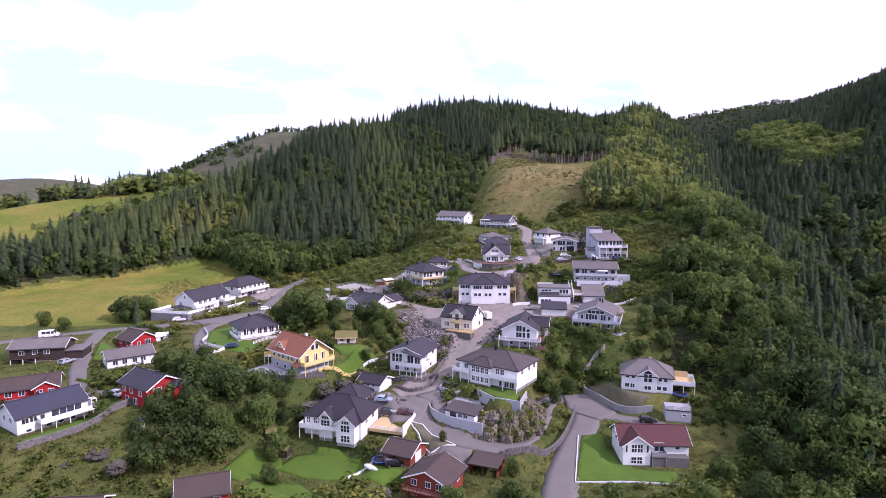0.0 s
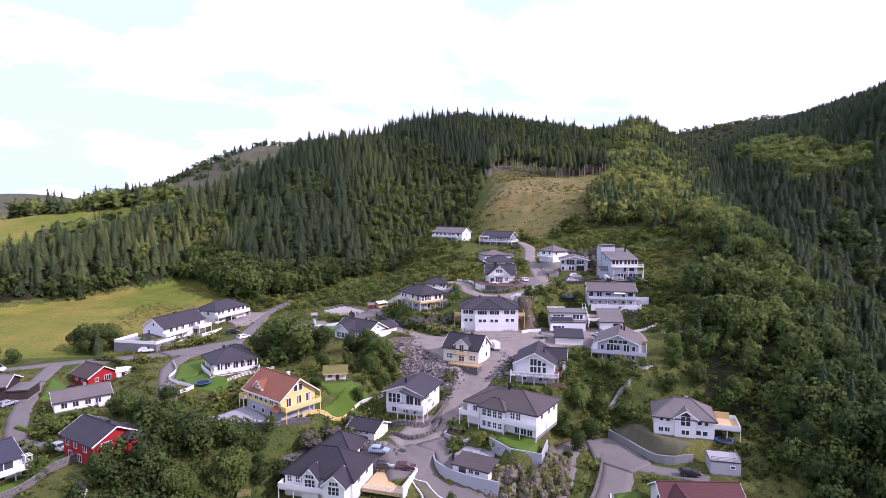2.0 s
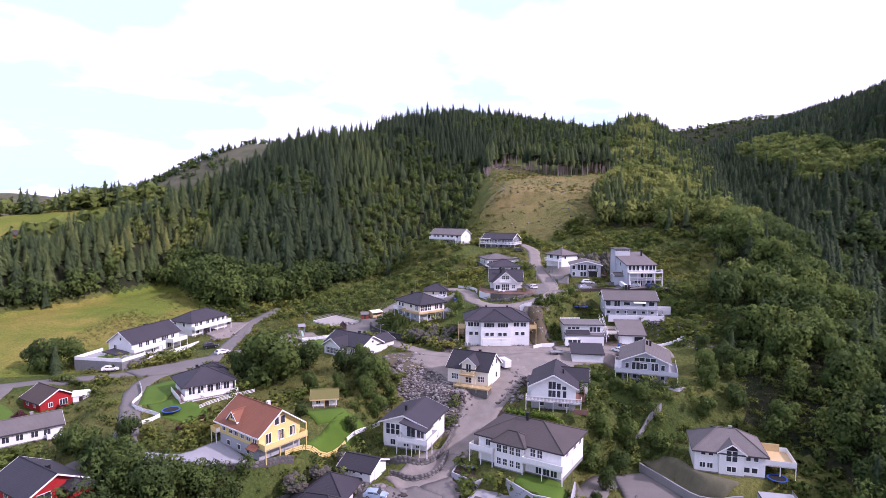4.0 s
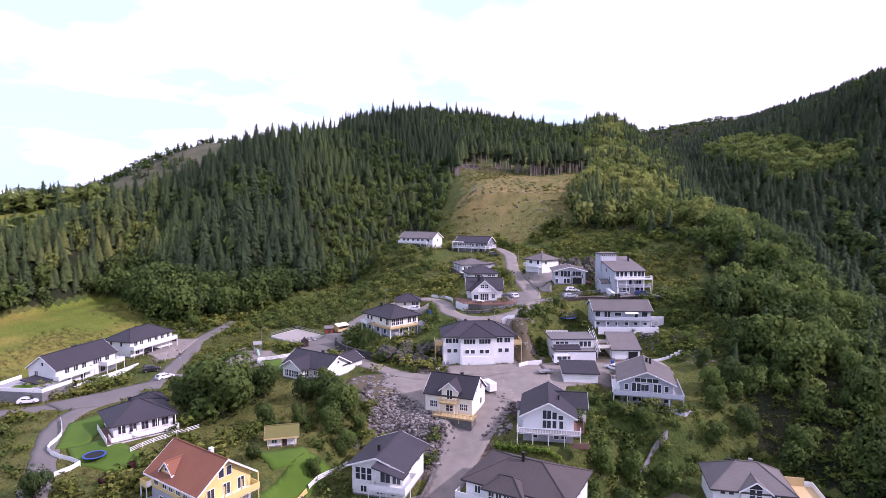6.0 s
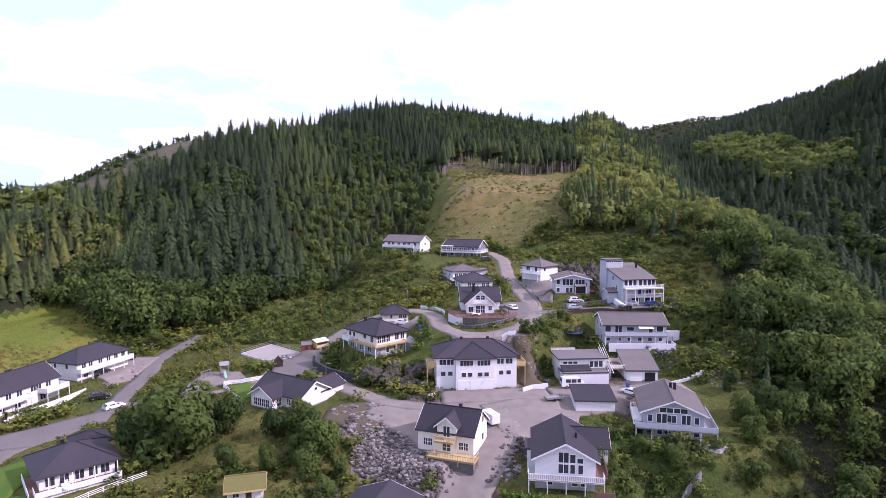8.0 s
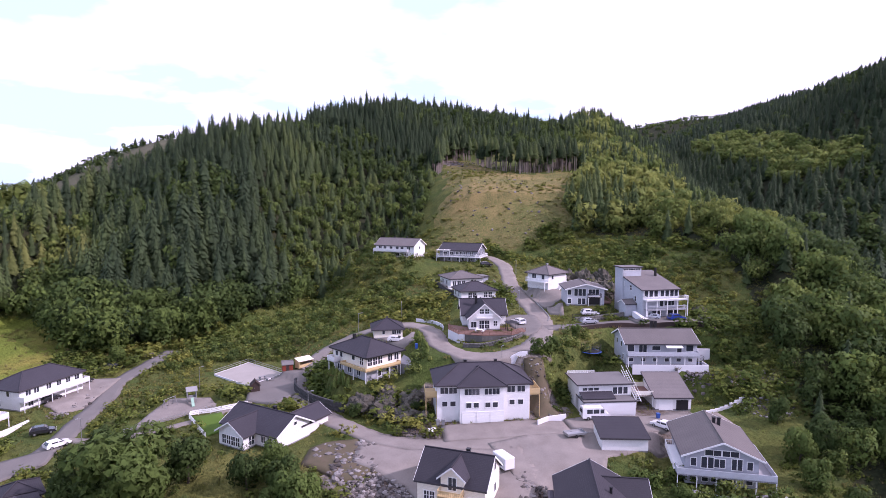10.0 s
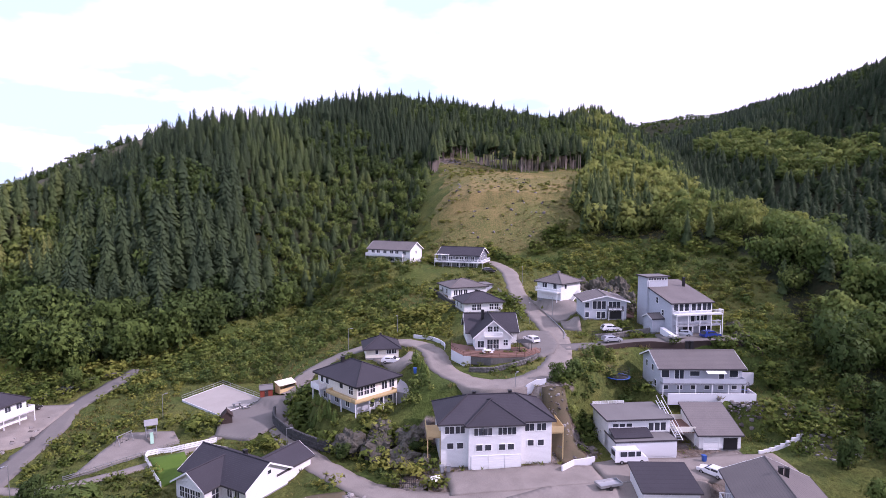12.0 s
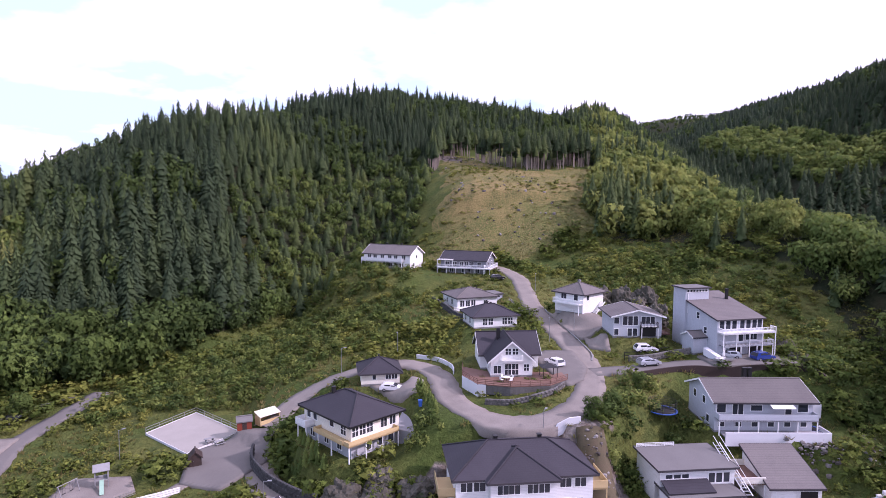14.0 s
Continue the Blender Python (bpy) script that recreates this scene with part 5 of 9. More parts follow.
    bl = face_frame(10.4, 13.5, "l")
    for u, v in ((-3.2, 9.8), (-4.4, 9.8), (-3.2, 7.2), (-4.4, 7.2), (0.8, 6.6), (3.2, 4.0), (2, 1.2)):
        window(h, bl, u, v, 0.9, 1.3, 1, 2)
    fm = pose(-3.0, 4.9, 0) @ face_frame(5.6, 4.2, "f")
    for i in range(7):
        window(h, fm, -2.2 + i * 0.72, 11.5, 0.55, 0.45, 1)
    chimney(h, 3.9, 2.5, 10.3, 1.6, 0.5)
    block(h, 3.2, 3.6, 3.6, "gx", 0.8, GREYPALE, ROOF_GREY, o=0.3, e=0.3, m=pose(-6.7, -2.0, 0))
    part("stair_wall", slab(bmesh.new(), [(-7.6, -6.0, 1.9), (-6.6, -6.0, 1.9), (-5.4, -9.4, 0.5), (-6.4, -9.4, 0.5)], 1.4), RENDER, h)

    h = house("long pale grey two-storey house with grey roof, balcony and terrace", 58.3, 226.4, 23.4, -9)
    block(h, 15.6, 10.0, 5.3, "gx", 2.0, GREYPALE, ROOF_GREY, o=0.7, e=0.6)
    windows(h, 15.6, 10.0, "f", row((-6.8,), 3.2, 1.4, 1.5, 1) + row((-4.6, -3.7), 2.9, 0.8, 2.0, 1) + row((-1.2,), 3.5, 1.8, 0.9, 1) + row((3.9,), 2.9, 1.0, 2.0, 1) + row((6.2,), 3.3, 1.6, 1.3, 1)
            + row((-6.7, -4.0, -1.4, 1.2, 3.8, 6.4), 0.9, 0.95, 0.75, 1))
    balcony(h, -7.8, 7.8, -6.6, -5.0, 2.5, "flr", GREYPALE, CONCRETE, 0.9, True, True)
    part("awning", slab(bmesh.new(), [(0.6, -5.0, 4.9), (4.2, -5.0, 4.9), (4.2, -6.6, 4.4), (0.6, -6.6, 4.4)], 0.08), TRIM, h, "white canvas awning")
    bl = face_frame(15.6, 10.0, "l")
    for u, v in ((-2.5, 3.4), (1.0, 3.4), (2.6, 0.8)):
        window(h, bl, u, v, 1.0, 1.2, 1)
    for xx in (-0.7, 0.15):
        chimney(h, xx, 0.3, 6.6, 2.3, 0.6)
    t = thing("terrace", "pale concrete terrace wall below the long grey house", "terrace", 58.3, 226.4, 23.4, -9)
    wall_line(t, [(-7.0, -7.2), (9.5, -7.2), (9.5, -4.0)], -1.4, 0.75, 0.25, RENDER, "parapet")
    wall_line(t, [(7.8, 2.0), (13.6, 2.0)], -1.5, 2.1, 0.3, RENDER, "side_wall")
    part("floor", boxes((-7.0, 9.4, -7.1, -4.9, -0.1, 0.12)), PAVING, t)

    h = house("flat-roofed white split-level house with garage front", 40.4, 214.2, 17.4, -3)
    block(h, 11.0, 7.6, 5.4, "flat", 0, WHITE, FELT, o=0.45, m=pose(0.2, 1.8, 0), base_mat=RENDER)
    block(h, 10.6, 5.0, 2.9, "flat", 0, RENDER, FELT, o=0.05, m=pose(0.0, -3.0, 0), base_mat=RENDER)
    b = pose(0.2, 1.8, 0) @ face_frame(11.0, 7.6, "f")
    for u in (-4.2, -3.0, -1.8):
        window(h, b, u, 4.1, 1.0, 0.6, 1)
    for u in (2.1, 3.2, 4.3):
        window(h, b, u, 3.3, 0.9, 1.4, 1)
    part("lean_to_roof", slab(bmesh.new(), [(-5.2, -4.6, 3.25), (1.6, -4.6, 3.25), (1.6, -1.9, 4.0), (-5.2, -1.9, 4.0)], 0.15), ROOF_DARK, h)
    rail_line(h, [(-5.4, 5.6, 5.5), (0.5, 5.6, 5.5)], 5.5, 0.6, TRIM)

    h = house("white double garage with grey sloping roof, one door open", 54.6, 213.6, 17.6, -8, "garage", "garage")
    block(h, 7.2, 8.0, 2.8, "mono", 2.6, WHITE, ROOF_GREY, o=0.4)
    garage_door(h, face_frame(7.2, 8.0, "f"), -1.5, 2.6, 2.1)
    # the open doorway's inner shade is a black panel set on the wall
    part("recess", boxes((0.6, 3.0, -4.06, -3.8, 0.05, 2.1)), METAL, h, "flat black panel for the shade in an open garage doorway")
    balcony(h, -7.2, -3.6, -2.6, 3.5, 2.6, "flb", CREAMWHITE, DECK, 0.9, True, True)

    h = house("small white garage with charcoal sloping roof", 37.6, 198.4, 16.2, -10, "garage", "garage")
    block(h, 8.0, 7.0, 2.6, "mono", 1.0, WHITE, ROOF_DARK, o=0.35)
    garage_door(h, face_frame(8.0, 7.0, "b"), 0, 3.5)

    h = house("grey two-storey house with broad gable, tall windows and wraparound balcony", 50.4, 190.2, 14.6, -20)
    w, d = 11.0, 13.0
    block(h, w, d, 5.2, "gy", 2.3, GREYWALL, ROOF_GREY, o=0.8, e=0.9, base_h=2.3, base_mat=GREYBASE)
    windows(h, w, d, "f", row((-4.2,), 3.0, 0.8, 1.3, 1) + row((-2.6, -1.6), 2.8, 0.85, 1.8, 1) + row((-1.9, -0.6), 4.9, 1.2, 0.9, 1) + row((0.6, 1.9), 4.9, 1.2, 0.9, 1) + row((-0.3,), 3.0, 1.6, 1.4, 2) + row((1.9, 2.7), 2.8, 0.75, 1.8, 1) + row((4.2,), 3.0, 0.8, 1.3, 1)
            + row((-4.0, -2.4, -1.0, 1.2, 2.4, 4.2), 0.6, 0.9, 1.1, 1))
    balcony(h, -7.0, 7.6, -8.6, -6.5, 2.35, "flr", GREYPALE, CONCRETE, 0.95, True, True, 0.0, TRIM)
    balcony(h, 5.5, 7.6, -6.5, 4.0, 2.35, "r", GREYPALE, PAVING, 0.95, True, False)
    balcony(h, -7.2, -5.5, -6.5, 3.0, 2.35, "lb", TRIM, TRIM, 0.95, False, False)
    for xx in (0.5, 1.3):
        chimney(h, xx, 2.0, 7.0, 1.2, 0.5)
    t = thing("retaining_wall", "pale concrete retaining wall in front of the grey house", "wall", 50.4, 190.2, 14.6, -20)
    wall_line(t, [(-5.0, -8.8), (-1.0, -10.0), (4.0, -10.6), (7.6, -10.2), (9.2, -8.2)], -3.0, 0.05, 0.3, GREYBASE, "wall")
    part("paving", boxes((-4.8, 8.2, -9.6, -6.5, -0.6, -0.02)), PAVING, t)


GREYPALE = material("pale_grey_cladding", (0.52, 0.54, 0.58), (0.44, 0.46, 0.50), 0.65, coarse=0.3, fine=3, bump=0.25, rows=0.2)


def middle_row():
    h = house("cream house with charcoal gable roof, dormer and new timber balcony", 6.2, 186.8, 14.3, -27)
    block(h, 10.6, 8.6, 4.4, "gx", 3.0, CREAM, ROOF_DARK, o=0.5, e=0.4)
    dm = pose(0.4, -2.6, 0)
    block(h, 3.6, 4.2, 5.6, "gy", 1.5, CREAM, ROOF_DARK, o=0.45, e=0.6, m=dm, base=0)
    window(h, dm @ face_frame(3.6, 4.2, "f"), 0.0, 3.4, 1.2, 1.9, 2)
    windows(h, 10.6, 8.6, "f", row((-3.8, -2.9), 1.2, 0.75, 1.3, 2, 2) + row((3.0, 3.9), 1.2, 0.75, 1.3, 2, 2))
    window(h, dm @ face_frame(3.6, 4.2, "f"), 0.0, 0.8, 1.5, 1.3, 2, 2)
    windows(h, 10.6, 8.6, "r", row((-1.6, 1.4), 4.6, 0.9, 1.2, 1) + row((1.4,), 1.2, 1.0, 1.3, 1))
    balcony(h, -1.4, 2.2, -6.4, -4.7, 3.0, "flr", PINE, PINE, 0.9, False, True, 0.0, CREAM)
    balcony(h, -2.4, 6.4, -7.4, -4.4, 0.5, "fr", PINE, PINE, 0.9, False, True, -0.6, PINE)
    part("footing", boxes((-2.3, 6.2, -7.2, -4.3, -1.6, 0.34)), STONEWALL, h, "rough stone footing")
    chimney(h, 1.4, 0.3, 6.6, 1.2, 0.55)

    h = house("white house with charcoal gable roof, tall gable windows and long balcony", 24.3, 177.4, 12.3, -15)
    w, d = 9.8, 12.5
    block(h, w, d, 5.5, "gy", 2.6, WHITE, ROOF_DARK, o=0.7, e=0.8, base_h=2.4, base_mat=GREYBASE)
    windows(h, w, d, "f", row((-0.7, 0.15, 1.2, 2.5), 2.8, 0.75, 1.5, 1) + row((-0.7, 0.15), 4.6, 0.75, 1.7, 1) + row((1.2,), 4.6, 0.85, 1.4, 1) + row((2.4,), 4.6, 0.9, 0.8, 1) + row((-2.5, 1.6, 3.0), 0.7, 0.9, 0.8, 1))
    balcony(h, -6.0, 6.2, -8.2, -6.25, 2.35, "flr", TRIM, CONCRETE, 0.95, False, True)
    balcony(h, 4.9, 6.9, -6.25, 4.0, 2.35, "r", DECK, DECK, 0.95, True, False)
    block(h, 6.4, 7.0, 5.45, "gx", 1.9, WHITE, ROOF_DARK, o=0.5, e=0.4, m=pose(4.4, 2.9, 0))
    block(h, 1.4, 4.0, 4.6, "flat", 0, WHITE, ROOF_DARK, o=0.3, m=pose(-5.5, 0.6, 0))
    part("stair_deck", boxes((4.6, 7.6, -9.6, -8.2, 0.4, 0.6), (4.6, 4.7, -9.6, -8.2, 0.6, 1.5), (7.5, 7.6, -9.6, -8.2, 0.6, 1.5), (4.7, 7.5, -9.6, -9.5, 0.6, 1.5)), DECK, h)
    chimney(h, 2.0, -1.5, 7.2, 0.7, 0.35)

    h = house("white house with charcoal asymmetric gable roof and deep balcony on posts", -8.6, 166.0, 7.6, -22)
    w, d = 9.6, 11.0
    hm = pose(0, 0.7, 0)
    block(h, w, d, 5.8, "gy", 1.7, WHITE, ROOF_DARK, o=0.8, e=0.9, base_h=0.3, m=hm)
    fb = hm @ face_frame(w, d, "f")
    for u in (-3.7, -2.6, -1.5):
        window(h, fb, u, 2.9, 0.85, 2.2, 1, 2)
    window(h, fb, 1.5, 2.9, 1.8, 2.1, 2)
    window(h, fb, 3.6, 2.9, 1.5, 2.1, 2)
    for u in (-2.6, 0.4, 3.0):
        window(h, fb, u, 0.7, 1.1, 1.1, 2)
    rb = hm @ face_frame(w, d, "r")
    for u in (-3.4, -2.0, 2.6):
        window(h, rb, u, 3.9, 1.3, 0.9, 2)
    window(h, rb, 1.0, 0.8, 1.0, 1.0, 1)
    balcony(h, -0.6, 6.2, -7.6, -4.85, 2.7, "flr", WHITE, TRIM, 1.0, True, True)
    balcony(h, 4.85, 6.2, -4.85, -1.5, 2.7, "rb", WHITE, TRIM, 1.0, True, True)
    # canopy of the main roof carried out over the balcony
    part("canopy", slab(bmesh.new(), [(0.2, -7.9, 6.9), (6.0, -7.9, 5.45), (6.0, -5.0, 5.45), (0.2, -5.0, 6.9)], 0.2), ROOF_DARK, h)
    for xx in (0.4, 5.7):
        part("canopy_post", boxes((xx - 0.07, xx + 0.07, -7.6, -7.46, 2.8, 6.6 - 0.24 * xx)), TRIM, h)
    for xx, yy in ((1.5, -7.3), (3.0, -6.0), (4.4, -7.3)):
        part("post", boxes((xx - 0.07, xx + 0.07, yy, yy + 0.14, -0.2, 2.6)), TRIM, h)
    chimney(h, -0.9, -1.8, 7.0, 1.2, 0.4)

    h = house("small white shed garage with brown-black gable roof", -18.2, 154.6, 5.7, -25, "garage", "garage")
    block(h, 6.6, 6.2, 2.5, "gx", 1.3, WHITE, ROOF_DARK, o=0.5, e=0.6)
    windows(h, 6.6, 6.2, "f", row((-1.8, -0.2, 1.4), 1.5, 0.6, 0.4, 1))
    garage_door(h, face_frame(6.6, 6.2, "r"), 0, 2.6)

    h = house("long white two-storey house with grey-brown hip roof and curved balcony", 15.0, 156.0, 7.8, -34)
    w, d = 17.2, 12.0
    block(h, w, d, 5.7, "hip", 2.5, WHITE, ROOF_BROWNGREY, o=0.7)
    block(h, 6.0, 4.0, 5.7, "hip", 1.4, WHITE, ROOF_BROWNGREY, o=0.6, m=pose(-1.5, -5.2, 0))
    b = pose(-1.5, -5.2, 0) @ face_frame(6.0, 4.0, "f")
    for u in (-2.0, -0.7, 0.7, 2.0):
        window(h, b, u, 3.3, 0.9, 1.4, 2, 2)
        window(h, b, u, 0.9, 0.8, 1.2, 2, 2)
    windows(h, w, d, "f", row((3.0, 4.4), 3.4, 1.0, 1.4, 2, 2) + row((-6.5,), 3.4, 1.0, 1.2, 2) + row((4.2, 5.7, 7.2), 0.4, 1.2, 1.9, 2))
    windows(h, w, d, "r", row((-3.0, 1.0, 4.0), 3.6, 1.0, 1.2, 2))
    balcony(h, 1.6, 9.6, -8.0, -6.0, 2.75, "flr", WHITE, TRIM, 1.0, True, True)
    balcony(h, -9.8, -4.6, -7.8, -6.0, 2.75, "flr", WHITE, TRIM, 1.0, True, True)
    chimney(h, -0.6, -0.5, 7.8, 1.6, 0.45)

    h = house("low white garage with grey-brown shed roof above the road", 5.2, 139.4, 3.3, -31, "garage", "garage")
    block(h, 8.0, 4.6, 2.4, "mono", 0.7, WHITE, ROOF_BROWNGREY, o=0.3)
    windows(h, 8.0, 4.6, "f", row((0.2, 1.6), 1.2, 1.0, 0.7, 2))
    door(h, face_frame(8.0, 4.6, "f"), -1.8, 0.1, 1.6, 1.9, GLASS)
    windows(h, 8.0, 4.6, "r", row((0,), 1.1, 0.8, 0.8, 1))

    h = house("large white villa with steep charcoal hip roofs and twin gable bays", -24.5, 139.5, 0.6, -16)
    w, d = 14.5, 10.5
    block(h, w, d, 5.3, "hip", 3.6, WHITE, ROOF_DARK, o=0.6)
    for xx, ww, dd in ((-1.2, 3.4, 2.6), (4.6, 4.4, 4.2)):
        bm_ = pose(xx, -5.2 - dd / 2 + 1.4, 0)
        block(h, ww, dd, 5.0, "gy", 1.9, WHITE, ROOF_DARK, o=0.4, e=0.4, m=bm_)
        b = bm_ @ face_frame(ww, dd, "f")
        for u in (-0.75, 0.0, 0.75):
            window(h, b, u, 3.0, 0.65, 1.5, 1, 2)
            window(h, b, u * 0.8, 4.8, 0.55, 0.7, 1)
        if xx > 0:
            for u in (-0.75, 0.0, 0.75):
                window(h, b, u, 0.6, 0.65, 1.5, 1, 2)
    windows(h, w, d, "f", row((-6.2, -4.4, -3.2), 3.1, 0.9, 1.2, 2, 2) + row((1.6,), 3.1, 0.9, 1.2, 2))
    windows(h, w, d, "r", row((-2, 2), 3.1, 1.1, 1.2, 2))
    balcony(h, -7.6, 2.2, -7.4, -5.25, 2.6, "flr", WHITE, TRIM, 1.0, True, True)
    block(h, 8.0, 8.0, 4.6, "hip", 2.6, WHITE, ROOF_DARK, o=0.6, m=pose(-1.5, 8.6, 1.4), base=1.5)
    block(h, 6.4, 5.2, 2.8, "flat", 0, WHITE, FELT, o=0.3, m=pose(-12.0, 3.6, 1.4), base=1.5)
    windows(h, w, d, "l", row((-2, 2), 3.1, 1.1, 1.2, 2))
    part("roof_window", boxes((-0.4, 0.4, -0.06, 0.06, -0.6, 0.6)), GLASS, h, m=pose(3.4, -2.0, 7.1, -55, 0, 0))
    t = thing("terrace", "white-walled terrace with timber deck beside the villa", "terrace", -12.0, 138.5, 2.2, -18)
    wall_line(t, [(-4.0, 4.0), (4.2, 4.0), (4.2, -4.4)], -1.0, 1.8, 0.25, WHITE, "screen_wall")
    part("floor", boxes((-4.5, 4.1, -4.2, 3.9, -0.6, 0.1)), PINE, t)
    rail_line(t, [(-4.0, -4.2), (4.0, -4.2)], 0.1, 0.9, TRIM)

    h = house("rust-red garage with brown gable roof and white door", -8.4, 126.6, -0.6, -25, "garage", "garage")
    block(h, 6.6, 7.6, 2.6, "gx", 1.6, RUSTRED, ROOF_BROWN, o=0.5, e=0.5)
    garage_door(h, face_frame(6.6, 7.6, "r"), 0, 2.6)
    h = house("dark red house with brown gable roof and white-framed windows", -1.5, 117.5, -3.6, -25)
    block(h, 9.0, 8.5, 4.6, "gy", 2.0, RUSTRED, ROOF_BROWN, o=0.7, e=0.8)
    windows(h, 9.0, 8.5, "f", row((-2.8, 0.4, 2.8), 2.9, 1.1, 1.2, 2) + row((-2.8, 2.8), 0.7, 1.0, 1.1, 2))
    windows(h, 9.0, 8.5, "r", row((-2, 1.5), 2.8, 1.1, 1.2, 2))
    balcony(h, -4.6, 4.6, -6.2, -4.25, 2.4, "flr", RUSTRED, DECK, 0.9, False, True, 0, RUSTRED)
    h = house("red open carport with brown roof", 9.6, 123.5, -2.2, -22, "carport", "carport")
    part("roof", slab(bmesh.new(), [(-3.4, -3.0, 2.6), (3.4, -3.0, 2.6), (3.4, 3.0, 3.1), (-3.4, 3.0, 3.1)], 0.25), ROOF_BROWN, h)
    part("wall", boxes((-3.2, 3.2, 2.7, 2.9, -0.3, 2.7), (-3.2, -3.0, -2.6, 2.7, -0.3, 2.5), (3.0, 3.2, -2.6, 2.7, -0.3, 1.2)), RUSTRED, h)
    for xx in (-3.1, 0.0, 3.1):
        part("post", boxes((xx - 0.08, xx + 0.08, -2.8, -2.64, -0.3, 2.4)), RUSTRED, h)
    h = house("house with brown tiled gable roof among garden trees", -46.0, 108.5, -0.6, 20)
    block(h, 9.0, 7.0, 3.0, "gx", 2.2, REDWALL, ROOF_BROWN, o=0.5, e=0.5)
    windows(h, 9.0, 7.0, "f", row((-2.5, 0, 2.5), 1.0, 1.1, 1.1, 2))
    h = house("low house with brown tiled roof", -66.0, 101.5, -0.6, 5)
    block(h, 9.0, 7.0, 2.8, "gx", 1.8, BROWNWALL, ROOF_BROWN, o=0.5, e=0.5)
    windows(h, 9.0, 7.0, "f", row((-2.5, 0, 2.5), 1.0, 1.1, 1.1, 2))


ROOF_BROWNGREY = material("grey_brown_roof_tiles", (0.085, 0.072, 0.068), (0.055, 0.047, 0.045), 0.65, coarse=0.25, fine=5, bump=0.6, rows=0.15)


def right_side():
    h = house("white two-storey house with pale brown-grey roof, arched gable window and balcony", 56.4, 159.8, 4.3, -18)
    w, d = 13.0, 9.5
    block(h, w, d, 4.9, "hip", 3.0, WHITE, ROOF_GREY, o=0.6)
    gm = pose(0.3, -3.3, 0)
    block(h, 4.6, 4.0, 5.0, "gy", 1.6, WHITE, ROOF_GREY, o=0.5, e=0.4, m=gm)
    b = gm @ face_frame(4.6, 4.0, "f")
    for u in (-0.55, 0.55):
        window(h, b, u, 3.0, 0.9, 2.1, 1, 2)
        window(h, b, u * 0.8, 0.9, 0.75, 1.0, 1)
    arch = bmesh.new()
    bmesh.ops.create_cone(arch, cap_ends=True, segments=20, radius1=1.05, radius2=1.05, depth=0.1, matrix=pose(0, 0.0, 5.1, 90, 0, 0))
    part("arch_light", arch, GLASS, h, m=b)
    windows(h, w, d, "f", row((-4.9, -3.5), 3.6, 0.8, 0.6, 1) + row((3.4, 4.8), 3.3, 0.8, 0.8, 1) + row((-5.0, -3.6), 1.0, 1.0, 1.0, 2) + row((3.2, 4.6), 0.9, 1.0, 1.0, 1))
    balcony(h, 6.5, 12.2, -4.0, 3.6, 2.6, "frb", WHITE, PINE, 1.0, True, True)
    part("screen", boxes((7.4, 10.8, 3.45, 3.6, 2.6, 4.2)), PINE, h)
    chimney(h, 0.8, 0.6, 7.2, 0.9, 0.6, CONCRETE)
    chimney(h, -2.6, 1.5, 6.6, 0.9, 0.5)
    h = house("grey concrete garage with flat terrace roof", 59.6, 145.8, 0.8, -14, "garage", "garage")
    block(h, 6.0, 5.4, 3.0, "flat", 0, GREYBASE, PAVING, o=0.02)
    windows(h, 6.0, 5.4, "f", row((1.4,), 1.7, 0.9, 0.5, 1))
    rail_line(h, [(-2.9, -2.6, 3.1), (2.9, -2.6, 3.1), (2.9, 2.5, 3.1)], 3.1, 0.9, STEEL)
    h = house("white house with burgundy tiled roof, gable wing and stone base", 48.0, 132.5, -2.5, -3)
    w, d = 15.0, 8.6
    block(h, w, d, 4.7, "gx", 2.6, WHITE, ROOF_RED, o=0.6, e=0.6)
    gm = pose(-4.4, -3.6, 0)
    block(h, 6.0, 5.0, 5.0, "gy", 2.2, WHITE, ROOF_RED, o=0.5, e=0.5, m=gm)
    b = gm @ face_frame(6.0, 5.0, "f")
    for u in (-0.65, 0.65):
        window(h, b, u, 3.2, 1.1, 1.8, 2, 2)
        window(h, b, u, 0.6, 1.1, 1.5, 2, 2)
    for u in (-2.3, 2.3):
        window(h, b, u, 3.2, 0.4, 1.6, 1)
    windows(h, w, d, "f", row((0.4, 1.5), 2.8, 0.9, 1.9, 1) + row((5.0,), 3.3, 0.9, 1.1, 1))
    balcony(h, -1.2, 2.0, -6.6, -4.3, 2.5, "flr", CONCRETE, CONCRETE, 0.9, True, True, 0, CONCRETE)
    part("terrace_base", boxes((-1.0, 7.0, -6.4, -4.3, -0.5, 2.2)), STONEWALL, h)


BLOCKWALL = material("grey_block_wall", (0.25, 0.25, 0.255), (0.15, 0.15, 0.155), 0.9, coarse=1.6, fine=5, bump=0.7, rows=0.22)


